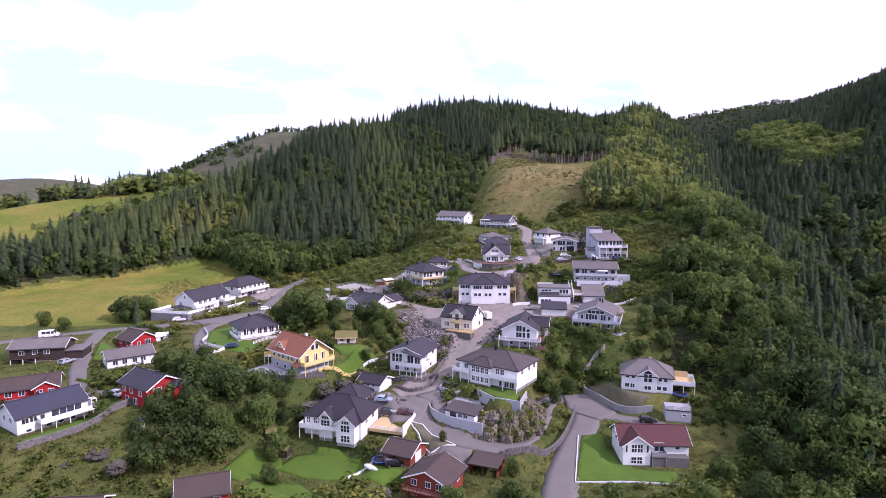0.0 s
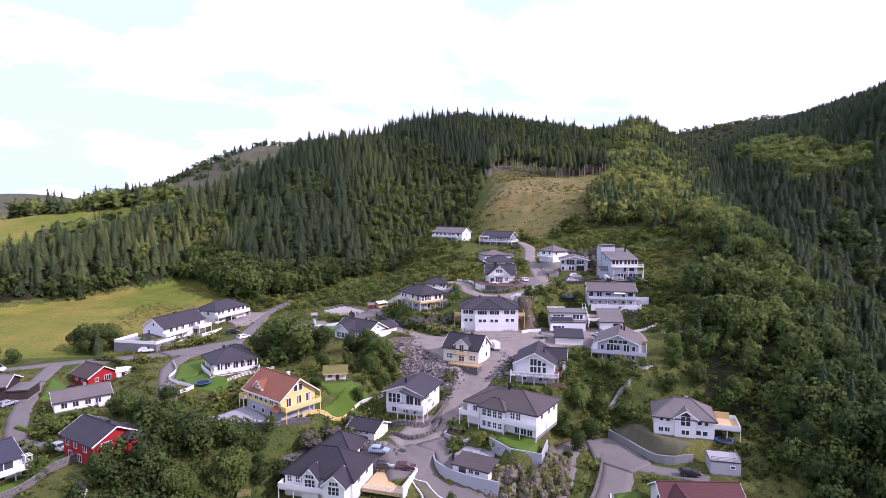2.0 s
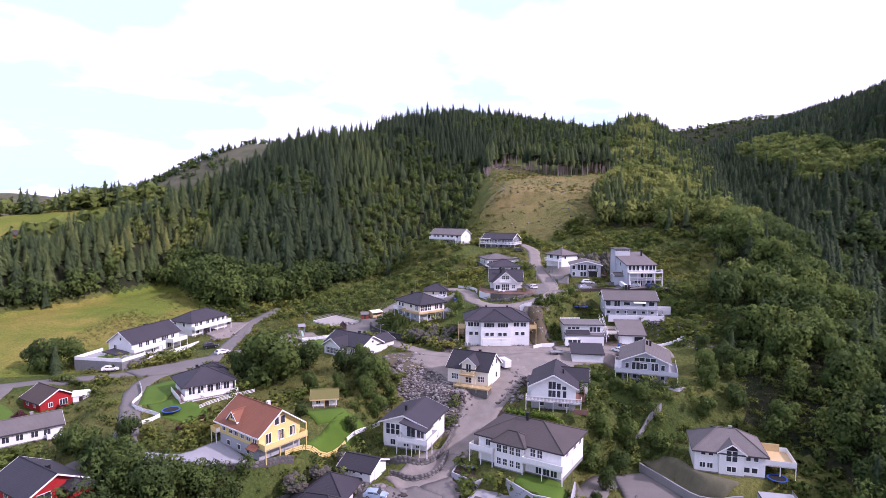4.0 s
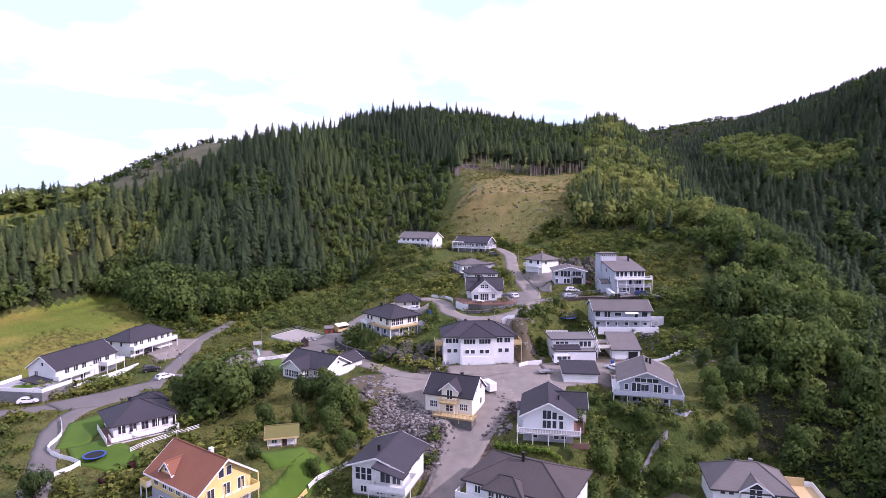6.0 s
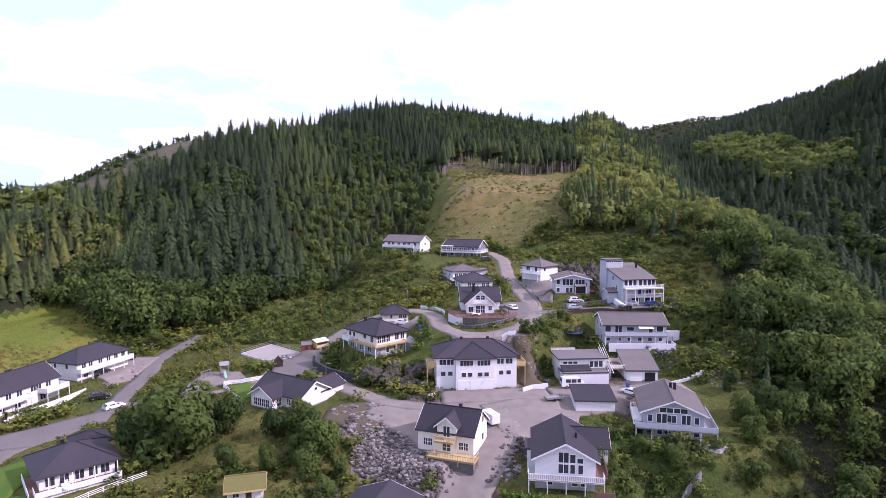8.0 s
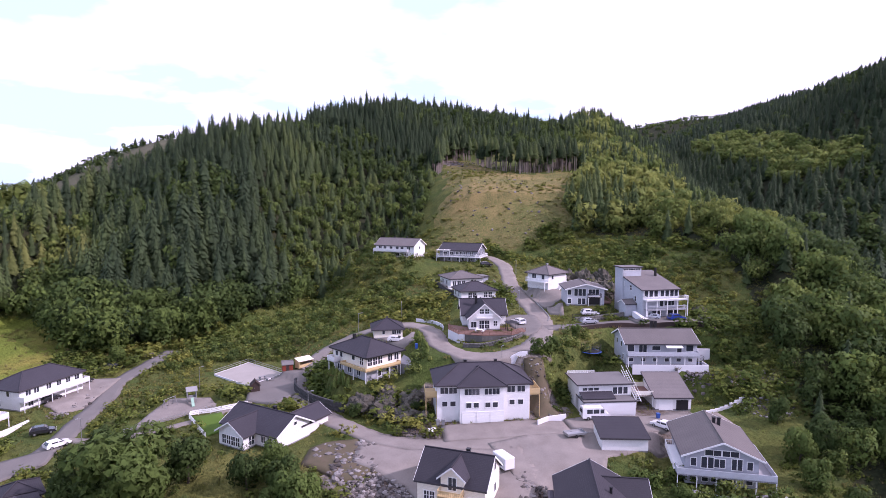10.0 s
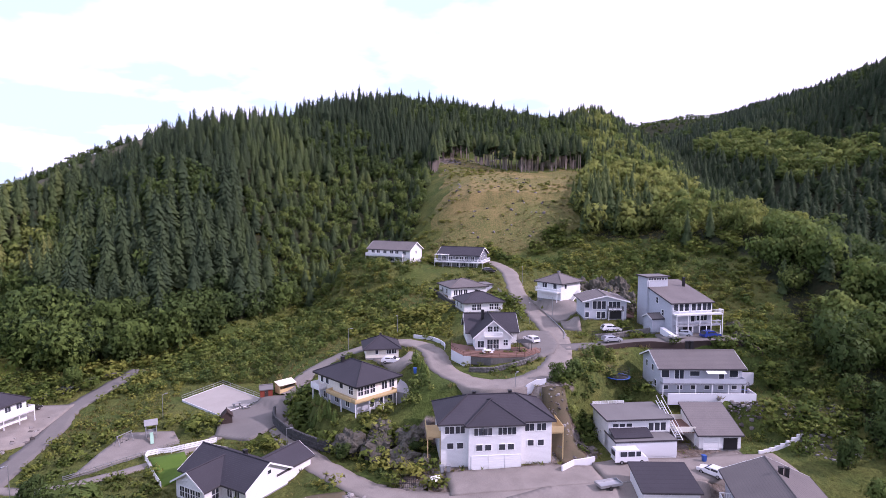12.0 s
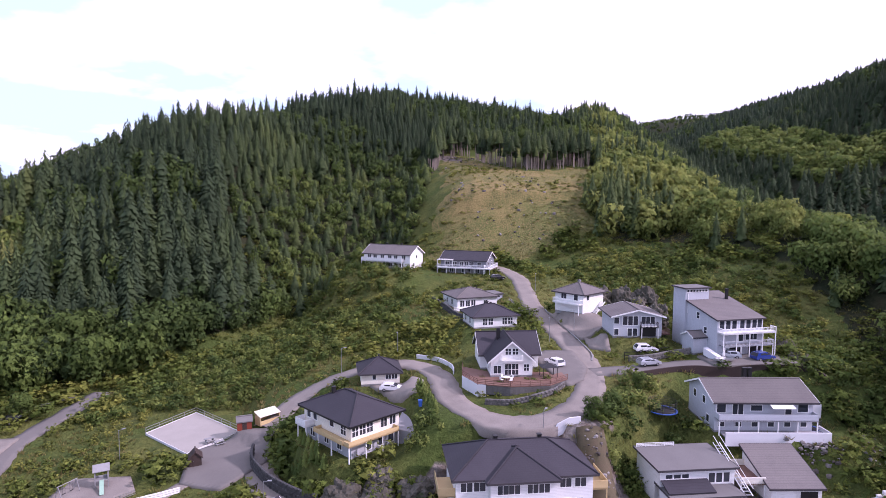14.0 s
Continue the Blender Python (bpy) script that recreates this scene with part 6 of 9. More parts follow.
def left_side():
    h = house("long white two-storey house with charcoal roof, chimneys and solid balconies", -92.3, 225.2, 12.2, 70)
    w, d = 19.0, 8.6
    block(h, w, d, 5.2, "gx", 3.0, WHITE, ROOF_DARK, o=0.5, e=0.5)
    windows(h, w, d, "f", row((-6.2, -3.6, -1.0, 2.6, 4.0, 6.6), 3.2, 1.3, 1.3, 2) + row((-5.5, -1.5, 5.0), 0.6, 1.4, 1.5, 2))
    windows(h, w, d, "l", row((-1.8,), 3.0, 1.0, 1.2, 2) + row((0.3,), 5.6, 0.6, 0.9, 1))
    balcony(h, -10.2, 0.8, -6.0, -4.3, 2.5, "flr", WHITE, TRIM, 1.0, True, True)
    balcony(h, 3.6, 9.8, -7.2, -4.3, 2.6, "flr", WHITE, TRIM, 1.0, True, True)
    for xx in (0.4, 1.2):
        chimney(h, xx, 0.5, 7.4, 1.0, 0.55)
    block(h, 4.0, 5.0, 2.5, "mono", 0.6, WHITE, ROOF_DARK, o=0.3, m=pose(-11.4, -0.6, 0))
    t = thing("terrace", "raised terrace on grey block walls with white parapet", "terrace", 0, 0, 0)
    ring = [(-101.5, 218.0), (-104.2, 208.6), (-89.6, 205.4), (-86.8, 213.0)]
    wall_line(t, ring, 10.4, 14.3, 0.4, BLOCKWALL, "block_wall")
    wall_line(t, ring, 14.304, 15.2, 0.22, WHITE, "parapet")
    bm = bmesh.new()
    slab(bm, [(*p, 14.25) for p in ring], 0.3)
    bmesh.ops.recalc_face_normals(bm, faces=bm.faces)
    part("floor", bm, PAVING, t)
    part("artificial_grass", boxes((-99.5, -94.5, 209.6, 212.2, 14.252, 14.30)), LAWN, t)
    wall_line(t, [(-86.6, 213.2), (-84.0, 219.5), (-80.5, 228.0), (-79.0, 233.0)], 11.6, 13.6, 0.25, WHITE, "garden_wall")
    h = house("white two-storey house with charcoal hip roof and curved balconies", -83.6, 246.2, 14.0, 66)
    w, d = 16.0, 9.0
    block(h, w, d, 5.0, "hip", 2.4, WHITE, ROOF_DARK, o=0.6)
    windows(h, w, d, "f", row((-6.0, -4.0, -1.0, 1.6, 4.0, 6.4), 3.1, 1.2, 1.2, 2) + row((-5.5, -2.0), 0.6, 1.2, 1.3, 2))
    windows(h, w, d, "l", row((-2.6, 1.2), 3.1, 0.8, 1.1, 1) + row((-1.8,), 0.8, 1.4, 1.2, 1))
    balcony(h, -8.4, 8.4, -6.3, -4.5, 2.4, "flr", WHITE, TRIM, 1.0, True, True)
    for u in (1.6, 4.8):
        garage_door(h, face_frame(w, d, "f"), u, 2.6, 2.0)
    h = house("white bungalow with charcoal hip roof and walled veranda", -60.6, 187.0, 12.4, 34)
    w, d = 11.0, 10.0
    block(h, w, d, 3.4, "hip", 2.4, WHITE, ROOF_DARK, o=0.9)
    windows(h, w, d, "f", row((-4.0, -2.0, 0.2, 2.2, 4.0), 0.9, 1.3, 1.6, 2))
    windows(h, w, d, "l", row((-2.5, 1.0), 1.0, 1.2, 1.2, 2))
    balcony(h, -6.4, 6.0, -7.8, -5.0, 0.5, "flr", WHITE, DECK, 0.95, True, False)
    balcony(h, -7.2, -5.5, -7.8, 2.0, 0.5, "l", WHITE, DECK, 0.95, True, False)
    part("footing", boxes((-6.3, 5.9, -7.7, -5.0, -0.7, 0.3), (-7.1, -5.5, -7.7, 1.9, -0.7, 0.3)), RENDER, h)
    for xx in (-4.5, -1.2, 2.0, 5.4):
        part("post", boxes((xx, xx + 0.14, -7.3, -7.16, 0.5, 3.2)), TRIM, h)
    block(h, 5.6, 5.6, 2.7, "hip", 1.4, WHITE, ROOF_DARK, o=0.5, m=pose(4.2, 8.4, 0.2))
    chimney(h, -1.2, 1.4, 5.2, 0.8)
    h = house("yellow house with terracotta roof, dormers and carved balcony", -38.8, 157.2, 10.8, -40)
    w, d = 13.0, 9.4
    block(h, w, d, 5.3, "gx", 3.4, YELLOW, ROOF_TERRA, o=0.8, e=0.9, base_h=2.4, base_mat=GREYBASE)
    dm = pose(-2.4, -2.2, 0)
    block(h, 3.0, 4.4, 6.0, "gy", 1.5, YELLOW, ROOF_TERRA, o=0.35, e=0.3, m=dm, base=0, base_h=4.8)
    window(h, dm @ face_frame(3.0, 4.4, "f"), 0, 5.9, 0.9, 1.1, 2, 2)
    windows(h, w, d, "f", row((-5.0, -2.6, -0.8, 1.2, 3.2, 5.2), 3.1, 1.1, 1.5, 2, 2) + row((-3.5, 0, 3), 0.6, 1.0, 0.9, 1))
    windows(h, w, d, "r", row((-2.6, 0.2, 2.8), 2.8, 1.2, 1.8, 2) + row((-0.7, 0.7), 5.8, 0.9, 1.4, 1))
    balcony(h, 6.5, 8.6, -4.9, 4.9, 2.6, "frb", YELLOW, TRIM, 0.95, True, False)
    for yy in (-4.7, -1.6, 1.5, 4.6):
        part("post", boxes((8.4, 8.55, yy, yy + 0.15, -0.2, 5.2)), YELLOW, h)
    balcony(h, -8.4, -6.5, -5.6, 2.0, 2.6, "flb", YELLOW, TRIM, 0.9, True, True)
    part("porch_roof", slab(bmesh.new(), [(4.4, -6.2, 2.4), (7.0, -6.2, 2.4), (7.0, -4.6, 3.2), (4.4, -4.6, 3.2)], 0.15), ROOF_TERRA, h)
    chimney(h, 2.6, 0.3, 8.3, 0.9, 0.6, RENDER)
    h = house("small white cabin with turf roof and porch", -29.0, 175.2, 12.7, 8, "cabin", "cabin")
    block(h, 5.4, 4.4, 2.3, "gx", 1.1, WHITE, TURF, o=0.7, e=0.5, fascia=PINE)
    windows(h, 5.4, 4.4, "f", row((-1.4,), 0.8, 0.9, 0.9, 2))
    door(h, face_frame(5.4, 4.4, "f"), 0.5, 0.1, 0.9, 1.9, BROWNWALL)
    for xx in (-2.4, 0.0, 2.4):
        part("post", boxes((xx - 0.06, xx + 0.06, -2.85, -2.73, 0, 2.0)), PINE, h)
    h = house("white house with crossed charcoal gable roofs", -26.8, 213.8, 15.0, -38)
    w, d = 14.0, 8.6
    block(h, w, d, 3.1, "gx", 2.4, WHITE, ROOF_DARK, o=0.6, e=0.6)
    cm = pose(-1.5, -3.8, 0)
    block(h, 6.4, 7.0, 3.1, "gy", 1.9, WHITE, ROOF_DARK, o=0.6, e=0.6, m=cm)
    block(h, 6.0, 7.6, 2.8, "gy", 1.5, WHITE, ROOF_DARK, o=0.5, e=0.5, m=pose(3.6, 6.2, 0))
    b = cm @ face_frame(6.4, 7.0, "f")
    for u in (-1.8, -0.6, 0.6, 1.8):
        window(h, b, u, 0.6, 1.0, 1.6, 2, 2)
    bl = cm @ face_frame(6.4, 7.0, "r")
    for u in (-1.6, 0.2):
        window(h, bl, u, 0.6, 1.2, 1.6, 2, 2)
    windows(h, w, d, "f", row((3.6, 5.2), 0.9, 1.0, 1.2, 2))
    windows(h, w, d, "r", row((0.4,), 3.4, 0.7, 0.6, 1))
    chimney(h, 1.6, 0.6, 5.0, 0.9)
    h = house("red house with dark roof, corner balcony and white-framed windows", -70.6, 139.6, 7.6, -33)
    w, d = 11.0, 8.8
    block(h, w, d, 5.2, "gx", 2.3, REDWALL, ROOF_DARK, o=0.6, e=0.8)
    windows(h, w, d, "f", row((-4.0, -1.0, 2.6), 3.0, 1.2, 1.2, 2) + row((-3.0, 0.5), 0.6, 1.2, 1.4, 2))
    windows(h, w, d, "r", row((-1.8,), 2.8, 2.0, 1.9, 2) + row((1.8,), 3.0, 1.2, 1.2, 2) + row((-1, 1.8), 0.6, 1.2, 1.3, 2))
    balcony(h, 5.5, 8.2, -4.6, 4.6, 2.6, "frb", REDWALL, DECK, 1.0, True, False)
    block(h, 3.4, 3.4, 5.0, "hip", 0.8, REDWALL, ROOF_DARK, o=0.4, m=pose(6.4, 2.6, 0))
    for yy in (-4.4, 0.0):
        part("post", boxes((7.9, 8.05, yy, yy + 0.15, -0.2, 5.0)), REDWALL, h)
    chimney(h, 2.4, 0.4, 6.8, 1.0)
    h = house("long white house with charcoal gable roof and glazed veranda", -91.6, 131.8, 5.6, 56)
    block(h, 14.4, 9.0, 4.2, "gx", 2.4, WHITE, ROOF_NAVY, o=0.5, e=0.6)
    windows(h, 14.4, 9.0, "f", row((-5.6, -4.0), 2.3, 1.3, 1.1, 2) + row((-2.2,), 2.3, 0.9, 1.0, 1) + row((0.4, 2.0, 3.6, 5.2), 2.1, 1.5, 1.8, 1) + row((-5.0, -1.0, 1.5, 4.0), 0.3, 1.0, 0.6, 1))
    windows(h, 14.4, 9.0, "l", row((-2.0, 1.4), 2.3, 1.0, 1.1, 2))
    windows(h, 14.4, 9.0, "r", row((-2.5, -1.2, 0.2, 1.5), 2.2, 1.0, 1.6, 1))
    balcony(h, -3.4, 8.6, -6.6, -4.5, 1.9, "flr", WHITE, TRIM, 1.0, True, True)
    balcony(h, 7.2, 8.6, -4.5, 2.0, 1.9, "rb", WHITE, TRIM, 1.0, True, True)
    part("pergola", boxes((7.3, 7.42, -6.5, -6.38, 1.9, 4.2), (8.4, 8.52, -6.5, -6.38, 1.9, 4.2), (7.3, 7.42, -4.5, -4.38, 1.9, 4.2), (7.2, 8.6, -6.6, -6.5, 4.2, 4.32), (7.2, 8.6, -5.9, -5.82, 4.2, 4.32), (7.2, 8.6, -5.2, -5.12, 4.2, 4.32)), TRIM, h, "white pergola frame")
    chimney(h, -1.0, 0.4, 6.0, 1.0)
    h = house("red bungalow with grey-brown gable roof and white windows", -102.5, 143.5, 8.0, 28)
    block(h, 12.0, 8.0, 2.8, "gx", 1.8, REDWALL, ROOF_BROWN, o=0.6, e=0.6)
    cm = pose(3.6, -3.4, 0)
    block(h, 5.0, 4.0, 2.8, "gy", 1.4, REDWALL, ROOF_BROWN, o=0.5, e=0.5, m=cm)
    b = cm @ face_frame(5.0, 4.0, "f")
    for u in (-1.3, 1.0):
        window(h, b, u, 0.9, 1.1, 1.2, 2, 2)
    windows(h, 12.0, 8.0, "f", row((-4.2, -1.5), 0.9, 1.2, 1.2, 2))
    h = house("dark brown house with grey roof and white-framed windows", -117.5, 170.5, 9.0, 12)
    block(h, 14.0, 8.0, 4.2, "gx", 1.7, BROWNWALL, ROOF_GREY, o=0.6, e=0.6)
    windows(h, 14.0, 8.0, "f", row((-4.0, -0.5, 2.5), 2.2, 1.3, 1.0, 2) + row((-3.0,), 0.5, 1.2, 1.2, 2))
    balcony(h, -6.0, 0.5, -6.4, -4.0, 1.7, "flr", BROWNWALL, DECK, 0.9, True, True)
    block(h, 5.0, 7.0, 2.6, "flat", 0, BROWNWALL, FELT, o=0.3, m=pose(9.2, 0.0, 0))
    h = house("pale grey-white bungalow with grey gable roof", -91.5, 168.5, 8.2, 38)
    block(h, 12.0, 7.6, 2.9, "gx", 1.7, WHITE, ROOF_GREY, o=0.5, e=0.5)
    windows(h, 12.0, 7.6, "f", row((-4.0, -1.6, 1.0, 3.2), 0.9, 1.2, 1.2, 2))
    chimney(h, 1.0, 0.4, 4.2, 0.9, 0.6, CONCRETE)
    balcony(h, 3.0, 6.0, -5.6, -3.8, 0.4, "flr", WHITE, DECK, 0.9, True, False)
    h = house("small red house with brown gable roof", -100.4, 190.6, 7.4, -33)
    block(h, 8.6, 8.2, 2.8, "gx", 2.3, REDWALL, ROOF_BROWN, o=0.6, e=0.7)
    windows(h, 8.6, 8.2, "r", row((1.2,), 0.8, 1.8, 1.4, 3) + row((-1.8,), 1.0, 0.9, 1.0, 2))
    windows(h, 8.6, 8.2, "f", row((-2, 1.5), 1.0, 1.1, 1.1, 2))
    h = house("distant red farmhouse on the bright meadow", -246, 402, gz(-246, 402), 20)
    block(h, 8.5, 6.0, 2.6, "gx", 2.2, REDWALL, ROOF_BROWN, o=0.5, e=0.5)


big_white_house()
hip_villa()
villa_patio()
saddle_cabin()
gable_cottage()
upper_row()
middle_row()
right_side()
left_side()


# ---------------------------------------------------------------- trees
def spruce_mesh(seed, boughs=90, slim=0.205):
    """A unit spruce (height 1): drooping boughs in a close spiral round a dense core. Gives points, faces and the outward lie of each point."""
    r = random.Random(seed)
    V, F, N = [], [], []
    slim *= r.uniform(0.85, 1.15)
    skew = r.uniform(0.52, 0.78)
    for k in range(boughs):
        u = (k + 0.5) / boughs
        z = 0.05 + 0.93 * (1 - (1 - u) ** 0.62)
        rad = slim * (1.02 - z) ** skew * r.uniform(0.72, 1.22) + 0.008
        a = 2.39996 * k + r.uniform(-0.3, 0.3)
        w = (0.31 * rad + 0.005) * r.uniform(0.75, 1.25)
        drop = rad * r.uniform(0.05, 0.5)
        c, q = math.cos(a), math.sin(a)
        b = len(V)
        V += [(0.2 * rad * c, 0.2 * rad * q, z + 0.5 * rad + 0.012), (0.62 * rad * c - w * q, 0.62 * rad * q + w * c, z - 0.4 * drop),
              (rad * c, rad * q, z - drop), (0.62 * rad * c + w * q, 0.62 * rad * q - w * c, z - 0.4 * drop)]
        F += [(b, b + 1, b + 2), (b, b + 2, b + 3)]
        g = 0.15 + 0.85 * z
        N += [(c * 0.5, q * 0.5, 0.3 + g), (c - 0.6 * q, q + 0.6 * c, g), (c, q, 0.1 + g), (c + 0.6 * q, q - 0.6 * c, g)]
    b, n = len(V), 6
    for k in range(n):
        a = 6.283 * k / n
        V.append((0.62 * slim * math.cos(a), 0.62 * slim * math.sin(a), 0.03))
        N.append((math.cos(a), math.sin(a), 0.1))
        F.append((b + k, b + (k + 1) % n, b + n))
    V.append((0, 0, 0.95))
    N.append((0, 0, 1))
    b = len(V)
    V += [(0.009, 0, 0.9), (-0.005, 0.007, 0.9), (-0.005, -0.007, 0.9), (0, 0, 0.99)]
    F += [(b, b + 1, b + 3), (b + 1, b + 2, b + 3), (b + 2, b, b + 3)]
    N += [(1, 0, 0.4), (-0.6, 0.8, 0.4), (-0.6, -0.8, 0.4), (0, 0, 1)]
    return np.array(V), np.array(F), np.array(N)


def crown_mesh(seed, lobes=7, leaves=90, size=0.16, flat=1.0):
    """A unit broad-leaved crown (radius 0.5, height 0.15 to 1): leaf clumps on overlapping lobes, with gaps."""
    r = random.Random(seed)
    V, F, N = [], [], []
    L = [(0, 0, 0.56 * flat, 0.36), (0, 0, 0.34 * flat, 0.30)]
    for k in range(lobes):
        a = 6.283 * k / lobes + r.uniform(-0.4, 0.4)
        q = r.uniform(0.16, 0.31)
        L.append((q * math.cos(a), q * math.sin(a), r.uniform(0.16, 0.80) * flat, r.uniform(0.15, 0.25)))
    for k in range(leaves):
        cx, cy, cz, cr = r.choice(L)
        d = Vector((r.gauss(0, 1), r.gauss(0, 1), r.gauss(0.3, 0.9)))
        d.normalize()
        p = Vector((cx, cy, cz)) + d * cr * r.uniform(0.72, 1.06)
        if p.z < 0.06:
            p.z = 0.06 + r.uniform(0, 0.06)
        nrm = (d + Vector((r.uniform(-0.7, 0.7), r.uniform(-0.7, 0.7), r.uniform(-0.3, 0.6)))).normalized()
        s = size * r.uniform(0.6, 1.25)
        t = nrm.orthogonal().normalized()
        t.rotate(Matrix.Rotation(r.uniform(0, 6.28), 3, nrm))
        w = nrm.cross(t)
        b = len(V)
        V += [tuple(p - t * s * 0.55), tuple(p + w * s * 0.6 + t * s * 0.3), tuple(p - w * s * 0.5 + t * s * 0.45)]
        F += [(b, b + 1, b + 2)]
        o = (d + 0.5 * Vector((p.x, p.y, (p.z - 0.45)))).normalized()
        N += [tuple(o)] * 3
    return np.array(V), np.array(F), np.array(N)


def strew(name, kinds, xyz, scale, tint, mat, label, category, seed=1, sink=0.2, extra=None):
    """Very many plants as one mesh. kinds: unit shapes; scale: rows of width and height."""
    rng = np.random.default_rng(seed)
    pick = rng.integers(0, len(kinds), len(xyz))
    ang = rng.uniform(0, 6.283, len(xyz))
    VV, FF, TT, NN, n0 = [], [], [], [], 0
    for k, (V, F, *more) in enumerate(kinds):
        out = more[0] if more else V
        i = np.where(pick == k)[0]
        if not len(i):
            continue
        c, s = np.cos(ang[i])[:, None], np.sin(ang[i])[:, None]
        x = (V[None, :, 0] * c - V[None, :, 1] * s) * scale[i, 0:1]
        y = (V[None, :, 0] * s + V[None, :, 1] * c) * scale[i, 0:1]
        z = V[None, :, 2] * scale[i, 1:2] - sink
        P = np.stack([x + xyz[i, 0:1], y + xyz[i, 1:2], z + xyz[i, 2:3]], -1).reshape(-1, 3)
        f = (F[None] + (np.arange(len(i)) * len(V))[:, None, None] + n0).reshape(-1, 3)
        VV.append(P)
        FF.append(f)
        TT.append(np.repeat(tint[i], len(V)))
        NN.append(np.stack([out[None, :, 0] * c - out[None, :, 1] * s, out[None, :, 0] * s + out[None, :, 1] * c, np.repeat(out[None, :, 2], len(i), 0)], -1).reshape(-1, 3))
        n0 += len(P)
    P, f, T = np.vstack(VV), np.vstack(FF).astype(np.int32), np.concatenate(TT).astype(np.float32)
    me = bpy.data.meshes.new(name)
    me.vertices.add(len(P))
    me.vertices.foreach_set("co", P.astype(np.float32).ravel())
    me.loops.add(f.size)
    me.loops.foreach_set("vertex_index", f.ravel())
    me.polygons.add(len(f))
    me.polygons.foreach_set("loop_start", np.arange(0, f.size, 3, dtype=np.int32))
    me.polygons.foreach_set("loop_total", np.full(len(f), 3, np.int32))
    me.polygons.foreach_set("use_smooth", np.zeros(len(f), bool))
    me.attributes.new("tint", "FLOAT", "POINT").data.foreach_set("value", T)
    me.attributes.new("outward", "FLOAT_VECTOR", "POINT").data.foreach_set("vector", np.vstack(NN).astype(np.float32).ravel())
    me.update(calc_edges=True)
    me.materials.append(mat)
    return tagged(new(name, me), label, category, kind="stuff")


def sown(x0, x1, y0, y1, step, seed):
    """Uneven points over a rectangle."""
    rng = np.random.default_rng(seed)
    X, Y = np.meshgrid(np.arange(x0, x1, step), np.arange(y0, y1, step))
    x, y = X.ravel() + rng.uniform(-0.85, 0.85, X.size) * step, Y.ravel() + rng.uniform(-0.85, 0.85, X.size) * step
    return x, y


def patchy(x, y, s, seed):
    """Slow variation from 0 to 1."""
    return 0.5 + 0.25 * (np.sin(x / s + seed + 1.7 * np.sin(y / s * 0.7 + seed)) + np.sin(y / s * 1.3 + 2.1 * seed + 1.3 * np.sin(x / s * 0.6)))


SPRUCES = [spruce_mesh(i, 100) for i in range(8)]
SPRUCES_FAR = [spruce_mesh(20 + i, 48) for i in range(6)]
SPRUCES_TINY = [spruce_mesh(60 + i, 20, 0.22) for i in range(5)]
CROWNS = [crown_mesh(i, 11, 190, 0.130) for i in range(6)]
CROWNS_NEAR = [crown_mesh(i, 14, 470, 0.092) for i in range(6)]
CROWNS_FAR = [crown_mesh(30 + i, 9, 150, 0.15) for i in range(6)]
BUSHES = [crown_mesh(50 + i, 7, 66, 0.18, 0.85) for i in range(5)]
LUSH = [crown_mesh(110 + i, 9, 105, 0.152, 0.95) for i in range(6)]
CROWNS_TINY = [crown_mesh(80 + i, 6, 46, 0.27) for i in range(4)]


